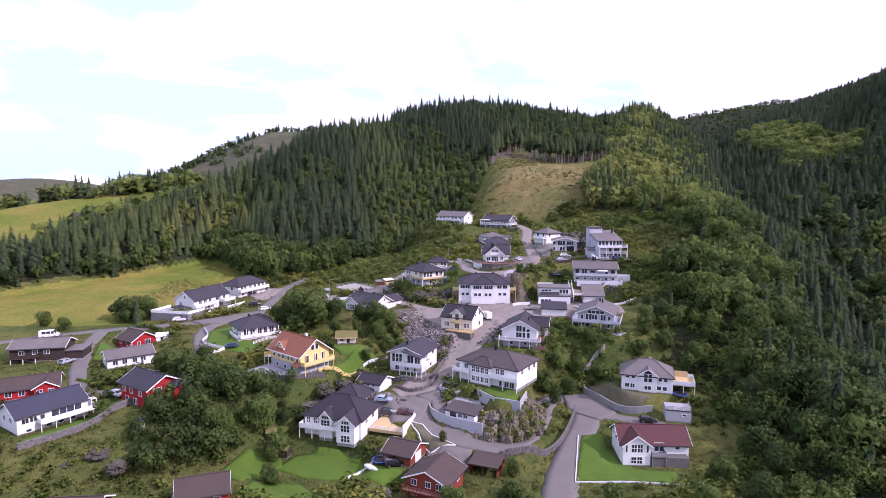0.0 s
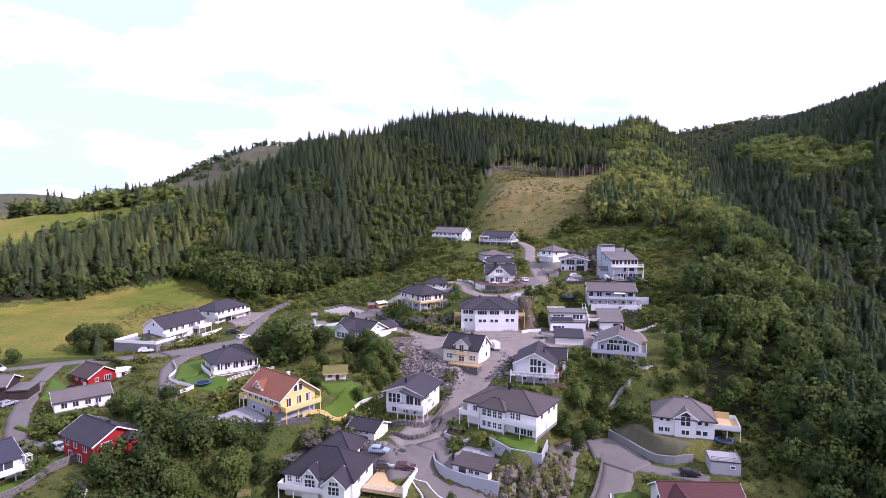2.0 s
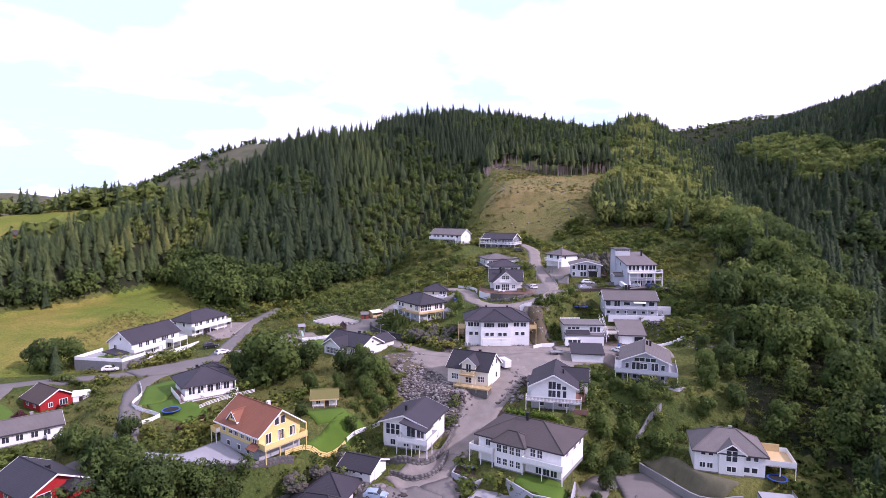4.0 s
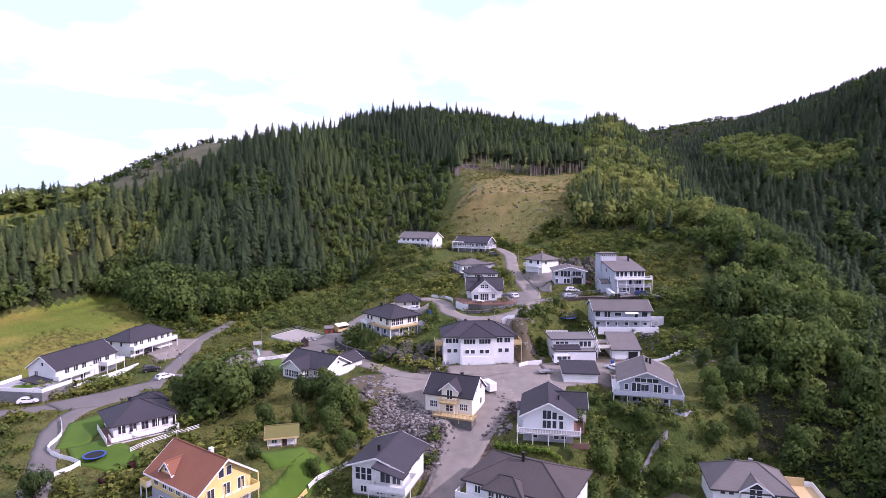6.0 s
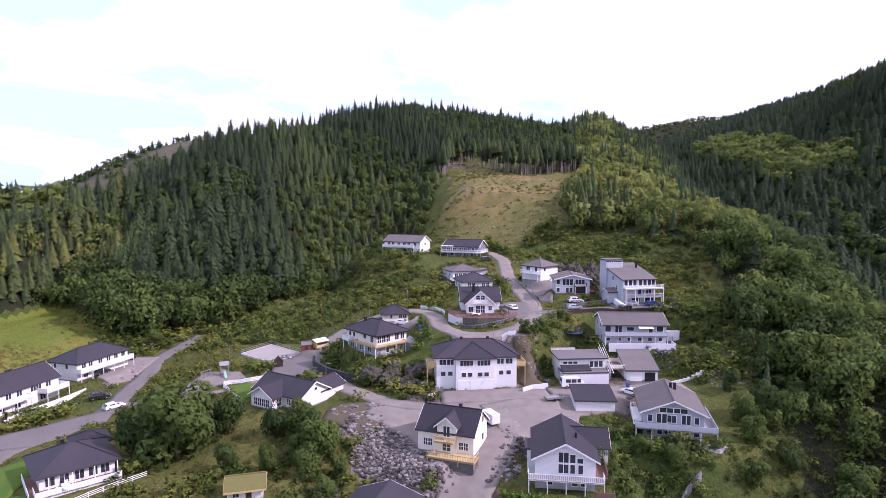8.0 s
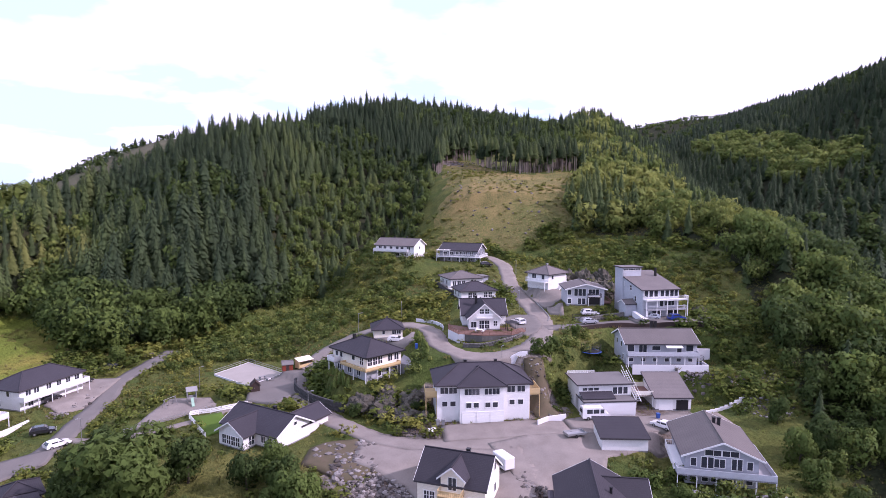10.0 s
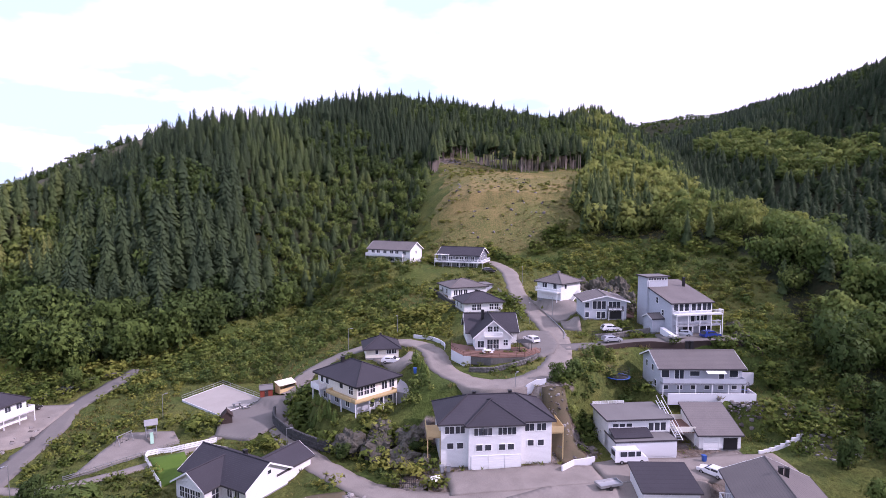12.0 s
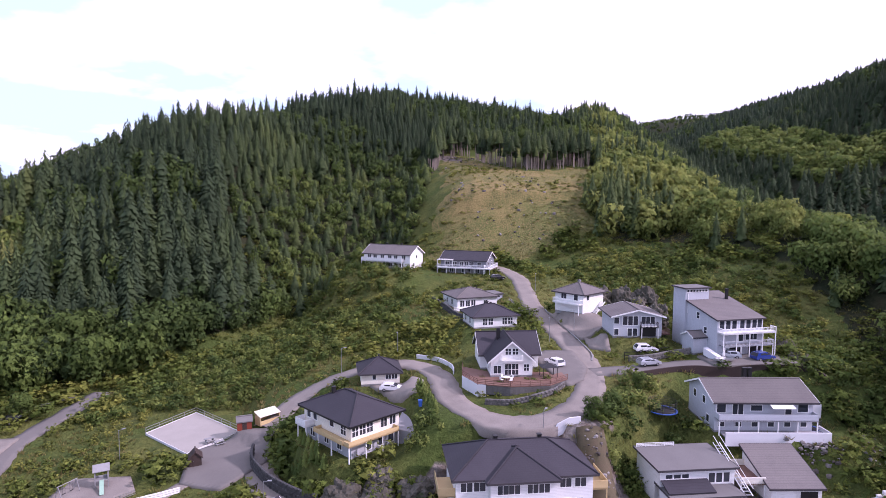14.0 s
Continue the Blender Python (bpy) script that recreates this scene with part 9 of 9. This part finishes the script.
# ---------------------------------------------------------------- vehicles
def apart(bm):
    """The separate pieces of a mesh, each as a mesh of its own."""
    left, out = set(bm.verts), []
    while left:
        todo = [left.pop()]
        piece = set(todo)
        while todo:
            for e in todo.pop().link_edges:
                for v in e.verts:
                    if v in left:
                        left.discard(v)
                        piece.add(v)
                        todo.append(v)
        b = bmesh.new()
        new_v = {v: b.verts.new(v.co) for v in piece}
        for f in {f for v in piece for f in v.link_faces}:
            b.faces.new([new_v[v] for v in f.verts])
        out.append(b)
    bm.free()
    return sorted(out, key=lambda q: sum((v.co.x + 3 * v.co.y for v in q.verts), 0.0))


def car_model(name, L=4.4, W=1.8, H=1.45, van=False):
    """Side outline swept across the width and pinched at the roof, on four wheels."""
    if van:
        prof = [(-L / 2, 0.35), (-L / 2, H - 0.1), (-L / 2 + 0.15, H), (L / 2 - 1.5, H), (L / 2 - 0.75, 1.25), (L / 2 - 0.08, 1.0), (L / 2, 0.4)]
    else:
        prof = [(-L / 2, 0.35), (-L / 2 + 0.02, 0.95), (-L / 2 + 0.45, H - 0.08), (-L / 2 + 0.9, H), (0.25, H), (L / 2 - 1.25, 0.98), (L / 2 - 0.15, 0.82), (L / 2, 0.38)]
    bm = bmesh.new()
    sides = []
    for s, q in ((-1, 1), (-1, 0.96), (1, 0.96), (1, 1)):
        ring = []
        for x, z in prof:
            pinch = 1.0 - 0.16 * max(0, (z - 0.9) / (H - 0.9)) if z > 0.9 else 1.0
            ring.append(bm.verts.new((x * (q if abs(q) < 1 else 1), s * W / 2 * pinch * (1 if q == 1 else 0.93), z + (0 if q == 1 else 0.03))))
        sides.append(ring)
    n = len(prof)
    bm.faces.new(sides[0])
    bm.faces.new(sides[3][::-1])
    for a, b in ((0, 1), (1, 2), (2, 3)):
        for i in range(n):
            j = (i + 1) % n
            bm.faces.new((sides[a][j], sides[a][i], sides[b][i], sides[b][j]))
    bmesh.ops.recalc_face_normals(bm, faces=bm.faces)
    body = mesh_of("body", bm, None)
    gl = bmesh.new()
    if van:
        for s in (-1, 1):
            for x0, x1 in ((-1.9, -0.8), (-0.6, 0.5), (0.75, 1.5)):
                box(gl, x0, x1, s * W / 2 * 0.92 - 0.03, s * W / 2 * 0.92 + 0.03, 1.25, H - 0.3)
        slab(gl, [(L / 2 - 1.42, -W * 0.38, H - 0.06), (L / 2 - 0.85, -W * 0.42, 1.36), (L / 2 - 0.85, W * 0.42, 1.36), (L / 2 - 1.42, W * 0.38, H - 0.06)], 0.05)
        box(gl, -L / 2 - 0.03, -L / 2 + 0.02, -W * 0.36, W * 0.36, 1.3, H - 0.3)
    else:
        for s in (-1, 1):
            box(gl, -L / 2 + 0.95, -0.15, s * W / 2 * 0.915 - 0.03, s * W / 2 * 0.915 + 0.03, 1.0, H - 0.12)
            box(gl, -0.05, 0.75, s * W / 2 * 0.925 - 0.03, s * W / 2 * 0.925 + 0.03, 1.0, H - 0.2)
        slab(gl, [(0.42, -W * 0.39, H - 0.03), (L / 2 - 1.2, -W * 0.44, 1.03), (L / 2 - 1.2, W * 0.44, 1.03), (0.42, W * 0.39, H - 0.03)], 0.04)
        slab(gl, [(-L / 2 + 0.1, -W * 0.42, 1.02), (-L / 2 + 0.5, -W * 0.4, H - 0.05), (-L / 2 + 0.5, W * 0.4, H - 0.05), (-L / 2 + 0.1, W * 0.42, 1.02)], 0.05)
    bmesh.ops.recalc_face_normals(gl, faces=gl.faces)
    glass = [mesh_of("window", g, GLASS) for g in apart(gl)]
    ty = mesh_of("tyre", tube(bmesh.new(), (0, -0.1, 0), (0, 0.1, 0), 0.32, 14), RUBBER)
    ri = mesh_of("rim", tube(bmesh.new(), (0, -0.11, 0), (0, 0.11, 0), 0.19, 10), STEEL)
    li = mesh_of("headlight", boxes((-0.04, 0.04, -0.16, 0.16, -0.07, 0.07)), TRIM)
    return dict(body=body, glass=glass, tyre=ty, rim=ri, light=li, L=L, W=W)


CAR, SUV, VAN = car_model("car"), car_model("suv", 4.6, 1.85, 1.65), car_model("van", 5.6, 2.0, 2.35, True)


def vehicle(model, paint, x, y, yaw, label, name="car", z=None):
    v = thing(name, label, name, x, y, (gz(x, y) + 0.2) if z is None else z, yaw)
    me = model["body"].copy()
    me.materials.clear()
    me.materials.append(PAINTS[paint])
    for nm, m_ in (("body", me), *(("window", g) for g in model["glass"])):
        o = new(nm, m_)
        o.parent = v
    for sx in (-0.3, 0.3):
        for sy in (-1, 1):
            t = new("tyre", model["tyre"])
            t.parent = v
            t.matrix_basis = pose(sx * model["L"], sy * (model["W"] / 2 - 0.09), 0.32)
            r = new("rim", model["rim"])
            r.parent = t
    for sy in (-1, 1):
        o = new("headlight", model["light"])
        o.parent = v
        o.matrix_basis = pose(model["L"] / 2 - 0.03, sy * model["W"] * 0.36, 0.66)
    return v


vehicle(CAR, "pale_blue", -15.2, 147.2, -12, "pale blue hatchback parked by the boulders")
vehicle(SUV, "black", -13.6, 143.4, -10, "black estate car parked in the yard")
vehicle(CAR, "maroon", -9.2, 142.0, -8, "dark maroon car parked by the white wall")
vehicle(SUV, "black", -10.4, 122.6, 18, "black pickup parked by the red garage")
vehicle(SUV, "black", -72.6, 225.6, 25, "dark estate car on the junction")
vehicle(CAR, "white", -66.5, 218.4, 48, "white hatchback parked at the roadside")
vehicle(SUV, "black", -76.4, 270.8, 35, "black car parked at the edge of the yard")
vehicle(CAR, "black", -79.0, 258.5, 60, "black car under the balcony")
vehicle(CAR, "black", -79.6, 243.4, 60, "dark car parked against the white house")
vehicle(VAN, "white", 36.6, 207.6, -3, "white passenger van parked before the garage wall", "van")
vehicle(CAR, "silver", 48.8, 242.2, 3, "silver car parked on the branch road")
vehicle(SUV, "white", 51.6, 248.8, -6, "white estate car beside the pale grey house", z=gz(51.6, 248.8) + 0.15)
vehicle(SUV, "blue", 71.6, 240.6, 8, "bright blue car before the tall grey house")
vehicle(CAR, "silver", 66.0, 243.0, 160, "silver trailer-towing car in the forecourt")
vehicle(CAR, "white", 31.4, 246.0, 108, "white car parked beside the gabled house")
vehicle(CAR, "white", 0.0, 246.2, -15, "white car parked at the villa")
vehicle(SUV, "black", 37.8, 316.5, 5, "black car below the dark grey house")
vehicle(VAN, "white", -129.0, 190.6, 20, "white van parked at the meadow edge", "van")
vehicle(CAR, "silver", -108.2, 166.4, 75, "silver car in the hamlet drive")
vehicle(CAR, "white", 47.6, 201.8, 120, "white car in the shadow of the grey house")
vehicle(CAR, "white", 22.6, 336.5, -30, "white car parked by the far white house")
vehicle(SUV, "silver", 16.5, 344.0, -40, "silver car parked above the far white house")
vehicle(CAR, "black", 51.6, 143.8, -10, "black car beside the concrete garage")
vehicle(CAR, "white", -80.5, 142.0, -30, "white car beside the red house")
vehicle(CAR, "white", -92.5, 205.0, 10, "white car below the terrace wall")


def trailer(x, y, yaw, label):
    t = thing("trailer", label, "trailer", x, y, gz(x, y) + 0.2, yaw)
    part("bed", boxes((-1.9, 1.9, -0.95, 0.95, 0.5, 0.58), (-1.9, 1.9, -0.95, -0.9, 0.58, 0.9), (-1.9, 1.9, 0.9, 0.95, 0.58, 0.9), (1.85, 1.9, -0.9, 0.9, 0.58, 0.9), (-1.9, -1.85, -0.9, 0.9, 0.58, 0.9)), STEEL, t)
    part("drawbar", tube(bmesh.new(), (1.9, 0, 0.45), (3.2, 0, 0.4), 0.05), STEEL, t)
    for s in (-1, 1):
        o = new("tyre", CAR["tyre"])
        o.parent = t
        o.matrix_basis = pose(-0.2, s * 1.0, 0.32)


trailer(29.8, 200.4, 10, "flat grey utility trailer parked on the gravel")
trailer(63.2, 240.2, 20, "grey boat trailer before the tall grey house")


def caravan():
    c = thing("box_trailer", "white box trailer parked by the cream house", "trailer", 14.6, 192.6, gz(14.6, 192.6) + 0.1, -70)
    part("body", box(bmesh.new(), -1.9, 1.9, -1.0, 1.0, 0.5, 2.5, bevel=0.12), PAINTS["white"], c)
    for s in (-1, 1):
        o = new("tyre", CAR["tyre"])
        o.parent = c
        o.matrix_basis = pose(0, s * 0.95, 0.32)


caravan()


# ---------------------------------------------------------------- small things
def trampoline(x, y, z, r, label, net=True):
    t = thing("trampoline", label, "trampoline", x, y, z)
    bm = bmesh.new()
    n = 24
    for i in range(n):
        a, b = 6.2832 * i / n, 6.2832 * (i + 1) / n
        slab(bm, [((r - 0.35) * math.cos(a), (r - 0.35) * math.sin(a), 0.86), (r * math.cos(a), r * math.sin(a), 0.86), (r * math.cos(b), r * math.sin(b), 0.86), ((r - 0.35) * math.cos(b), (r - 0.35) * math.sin(b), 0.86)], 0.08)
    bmesh.ops.remove_doubles(bm, verts=bm.verts, dist=0.002)
    part("pad", bm, BLUEPAD, t)
    part("mat", tube(bmesh.new(), (0, 0, 0.76), (0, 0, 0.79), r - 0.3, 24), RUBBER, t)
    for i in range(6):
        a = 6.2832 * i / 6
        part("leg", tube(bmesh.new(), (r * 0.96 * math.cos(a), r * 0.96 * math.sin(a), -0.2), (r * 0.96 * math.cos(a), r * 0.96 * math.sin(a), 2.5 if net else 0.8), 0.03), METAL, t)
    if net:
        for k in range(5):
            bm = bmesh.new()
            z0 = 1.15 + k * 0.33
            for i in range(n):
                a, b = 6.2832 * i / n, 6.2832 * (i + 1) / n
                tube(bm, (r * 0.94 * math.cos(a), r * 0.94 * math.sin(a), z0), (r * 0.94 * math.cos(b), r * 0.94 * math.sin(b), z0), 0.025, 3)
            part("net_band", bm, METAL, t)


trampoline(43.4, 227.2, gz(43.4, 227.2) + 0.15, 2.4, "round trampoline with blue pad and black net")
trampoline(-63.0, 173.4, gz(-63, 173.4) + 0.1, 2.0, "round trampoline with blue pad on the bungalow lawn", False)
trampoline(-13.6, 124.0, gz(-13.6, 124) + 0.1, 1.9, "round trampoline with blue pad beside the red garage")
trampoline(63.2, 152.6, gz(63.2, 152.6) + 0.1, 1.9, "round trampoline with dark blue pad under the balcony", False)
trampoline(66.2, 221.6, gz(66.2, 221.6) + 0.1, 1.5, "small trampoline with net behind the grey house")


def boat():
    b = thing("boat", "white covered dinghy standing on the gravel", "boat", -15.6, 122.4, gz(-15.6, 122.4) + 0.1, -40)
    bm = bmesh.new()
    bmesh.ops.create_icosphere(bm, subdivisions=3, radius=1.0)
    for v in bm.verts:
        v.co = Vector((v.co.x * 1.9 * (1 if v.co.x < 0 else 1.15), v.co.y * 0.75 * (1 - 0.35 * max(0, v.co.x)), max(-0.1, v.co.z * 0.55 + 0.35)))
    part("hull", bm, PAINTS["white"], b)


boat()


def play_tower():
    p = thing("play_tower", "grey timber climbing tower with roof and green slide", "playground", -46.8, 236.6, 14.6, 20)
    for x in (-0.9, 0.9):
        for y in (-0.9, 0.9):
            part("post", boxes((x - 0.07, x + 0.07, y - 0.07, y + 0.07, -0.3, 3.0)), CONCRETE, p)
    part("platform", boxes((-1, 1, -1, 1, 1.3, 1.4)), CONCRETE, p)
    bm = bmesh.new()
    slab(bm, [(-1.2, -1.2, 2.9), (1.2, -1.2, 2.9), (1.2, 0, 3.7), (-1.2, 0, 3.7)], 0.08)
    slab(bm, [(1.2, 1.2, 2.9), (-1.2, 1.2, 2.9), (-1.2, 0, 3.7), (1.2, 0, 3.7)], 0.08)
    part("roof", bm, CONCRETE, p)
    bm = bmesh.new()
    slab(bm, [(-0.3, -1.0, 1.45), (0.3, -1.0, 1.45), (0.3, -3.8, 0.3), (-0.3, -3.8, 0.3)], 0.06)
    part("slide", bm, SAGEGREEN, p, "pale green plastic slide")
    for s in (-1, 1):
        part("side_panel", boxes((s * 0.95 - 0.04, s * 0.95 + 0.04, -0.9, 0.9, 1.4, 2.1)), CONCRETE, p)
    w = thing("swing", "low timber swing frame on the gravel", "swing", -50.8, 234.2, 14.6, 60)
    for x in (-1.5, 1.5):
        part("leg", tube(tube(bmesh.new(), (x, -0.8, -0.2), (x, 0, 2.0), 0.06), (x, 0.8, -0.2), (x, 0, 2.0), 0.06), CONCRETE, w)
    part("beam", tube(bmesh.new(), (-1.7, 0, 2.0), (1.7, 0, 2.0), 0.07), CONCRETE, w)
    for x in (-0.6, 0.6):
        part("seat", boxes((x - 0.25, x + 0.25, -0.1, 0.1, 0.5, 0.54)), RUBBER, w)
        part("rope", tube(tube(bmesh.new(), (x - 0.22, 0, 0.54), (x - 0.22, 0, 2.0), 0.015, 4), (x + 0.22, 0, 0.54), (x + 0.22, 0, 2.0), 0.015, 4), METAL, w)


SAGEGREEN = material("pale_green_plastic", (0.30, 0.48, 0.36), None, 0.45, bump=0.02)
play_tower()


def small_shed(label, x, y, z, yaw, w, d, h, wall, roof, kind="gx", rise=0.6, name="shed"):
    s = thing(name, label, "shed", x, y, z, yaw)
    block(s, w, d, h, kind, rise, wall, roof, o=0.2, e=0.2, base=0.3, base_h=0.05, fascia=False)
    door(s, face_frame(w, d, "f"), 0, 0.1, 0.8, min(1.8, h - 0.2), BROWNWALL)
    return s


small_shed("small red playhouse shed with grey roof", -27.6, 252.4, gz(-27.6, 252.4) + 0.2, 12, 2.6, 2.0, 1.9, RUSTRED, FELT)
small_shed("small black-stained shed with pointed roof", -33.6, 240.6, gz(-33.6, 240.6) + 0.1, 15, 1.9, 1.9, 1.9, BROWNWALL, BROWNWALL, "gy", 0.9)
small_shed("brown garden shed with grey roof", -36.5, 131.0, gz(-36.5, 131) + 0.1, -10, 2.4, 2.2, 2.0, BROWNWALL, TURF)
small_shed("grey garden shed under the trees", -40.0, 133.5, gz(-40, 133.5) + 0.1, 10, 2.2, 2.2, 2.0, BROWNWALL, TURF)
small_shed("tiny white garden house", -66.0, 124.6, gz(-66, 124.6) + 0.1, 10, 1.6, 1.6, 1.8, WHITE, ROOF_DARK, "gy", 0.7)
small_shed("white marquee-shaped garden shelter", -90.0, 186.5, gz(-90, 186.5) + 0.1, 20, 3.4, 2.6, 1.7, TRIM, TRIM, "gx", 0.7)


def wood_store():
    s = thing("wood_store", "pale open timber store with sloping roof", "shed", -23.6, 254.4, gz(-23.6, 254.4), 38)
    part("roof", slab(bmesh.new(), [(-2.2, -1.1, 1.7), (2.2, -1.1, 1.7), (2.2, 1.1, 2.3), (-2.2, 1.1, 2.3)], 0.12), CREAM, s)
    part("wall", boxes((-2.1, 2.1, 0.95, 1.05, -0.2, 2.1), (-2.1, -2.0, -1.0, 0.95, -0.2, 1.6), (2.0, 2.1, -1.0, 0.95, -0.2, 1.6), (-2.0, 2.0, -1.05, -0.95, -0.2, 0.8)), PINE, s)


wood_store()


def street_lamp(x, y, h=5.5, yaw=0):
    l = thing("street_lamp", "grey steel street lamp with flat head", "street lamp", x, y, gz(x, y), yaw, "street lamps")
    part("pole", tube(bmesh.new(), (0, 0, -0.3), (0, 0, h), 0.07, 8, 0.045), STEEL, l)
    part("arm", tube(bmesh.new(), (0, 0, h - 0.1), (0.7, 0, h), 0.035, 6), STEEL, l)
    part("head", boxes((0.55, 1.15, -0.14, 0.14, h - 0.02, h + 0.09)), STEEL, l)


for _x, _y in ((-19.6, 220.6), (-61.5, 217.0), (-47.5, 246), (20.8, 220.8), (45.6, 303), (35.8, 262), (-9.5, 263.0), (43.4, 267), (2.5, 264.0), (22.0, 151)):
    street_lamp(_x, _y, 5.5, (_x * 37) % 360)


def bin_at(x, y, yaw, mat, label):
    b = thing("wheelie_bin", label, "bin", x, y, gz(x, y) + 0.2, yaw)
    bm = bmesh.new()
    r = bmesh.ops.create_cone(bm, cap_ends=True, segments=4, radius1=0.36, radius2=0.46, depth=1.0, matrix=pose(0, 0, 0.55, 0, 0, 45))
    part("body", bm, mat, b)
    part("lid", boxes((-0.34, 0.34, -0.34, 0.38, 1.05, 1.12)), mat, b)


bin_at(5.6, 208.6, 10, SAGE, "grey wheelie bin beside the white house")
bin_at(6.6, 208.4, -5, SAGE, "grey wheelie bin by the house corner")
bin_at(3.9, 234.2, 0, BLUEPAD, "blue wheelie bin beside the tall hedge")
bin_at(49.0, 206.2, 0, BLUEPAD, "blue tarpaulin-covered bin in the carport")


def mesh_cage():
    c = thing("metal_cage", "black mesh waste cage beside the road", "cage", -0.6, 206.6, gz(-0.6, 206.6), -8)
    bm = bmesh.new()
    for y in (-0.7, 0.7):
        for i in range(13):
            x = -1.8 + 0.3 * i
            box(bm, x - 0.015, x + 0.015, y - 0.015, y + 0.015, 0, 1.5)
        for z in (0.1, 0.8, 1.5):
            box(bm, -1.8, 1.8, y - 0.02, y + 0.02, z - 0.02, z + 0.02)
    for x in (-1.8, 1.8):
        for z in (0.1, 0.8, 1.5):
            box(bm, x - 0.02, x + 0.02, -0.7, 0.7, z - 0.02, z + 0.02)
    part("bars", bm, METAL, c)
    t = thing("tarpaulin", "crumpled white tarpaulin on the gravel", "tarpaulin", 4.4, 207.4, gz(4.4, 207.4) + 0.15, 20)
    bm = bmesh.new()
    bmesh.ops.create_icosphere(bm, subdivisions=3, radius=1.0)
    for v in bm.verts:
        k = 1 + 0.4 * noise.noise(v.co * 1.8)
        v.co = Vector((v.co.x * 1.0 * k, v.co.y * 0.7 * k, max(-0.1, v.co.z * 0.55 * k)))
    part("sheet", bm, TRIM, t)


mesh_cage()


def terrace_set(x, y, z, yaw, label):
    t = thing("garden_table", label, "table", x, y, z, yaw)
    part("tabletop", tube(bmesh.new(), (0, 0, 0.70), (0, 0, 0.75), 0.65, 16), TRIM, t)
    part("leg", tube(bmesh.new(), (0, 0, 0), (0, 0, 0.7), 0.06), METAL, t)
    for i in range(4):
        a = 1.5708 * i + 0.4
        c = thing("garden_chair", "white garden chair beside the terrace table", "chair", x + 1.1 * math.cos(a), y + 1.1 * math.sin(a), z, math.degrees(a) + 90, "terrace chairs")
        part("seat", boxes((-0.25, 0.25, -0.25, 0.25, 0.42, 0.46)), TRIM, c)
        part("backrest", boxes((-0.25, 0.25, -0.28, -0.24, 0.46, 0.95)), TRIM, c)
        for sx in (-0.22, 0.22):
            for sy in (-0.22, 0.22):
                part("leg", boxes((sx - 0.02, sx + 0.02, sy - 0.02, sy + 0.02, 0, 0.42)), METAL, c)


terrace_set(19.6, 237.6, 28.42, 0, "round white table on the brown terrace")
terrace_set(-58.5, 180.2, 12.95, 20, "round white table on the bungalow veranda")


def small_gazebo():
    g = thing("gazebo", "small dark garden gazebo on the terrace", "gazebo", 27.8, 239.2, 28.42, 0)
    for x in (-1.3, 1.3):
        for y in (-1.0, 1.0):
            part("post", boxes((x - 0.05, x + 0.05, y - 0.05, y + 0.05, 0, 1.9)), METAL, g)
    bm = bmesh.new()
    top = bm.verts.new((0, 0, 2.5))
    cs = [bm.verts.new(p) for p in ((-1.6, -1.3, 1.9), (1.6, -1.3, 1.9), (1.6, 1.3, 1.9), (-1.6, 1.3, 1.9))]
    for i in range(4):
        bm.faces.new((cs[i], cs[(i + 1) % 4], top))
    bm.faces.new(cs[::-1])
    part("roof", bm, METAL, g)


small_gazebo()


def ladder_stair():
    s = thing("outdoor_stair", "white steel outdoor stair beside the garages", "stair", 46.6, 212.5, 17.6, -5)
    for k in range(2):
        x = -0.5 + k * 1.0
        part("stringer", tube(bmesh.new(), (x, -3.5, 2.4), (x, 5.5, 6.2), 0.07), TRIM, s)
        part("handrail", tube(bmesh.new(), (x, -3.5, 3.4), (x, 5.5, 7.2), 0.04), TRIM, s)
    for i in range(16):
        part("tread", boxes((-0.5, 0.5, -3.4 + i * 0.55, -3.1 + i * 0.55, 2.42 + i * 0.232, 2.46 + i * 0.232)), STEEL, s)


ladder_stair()
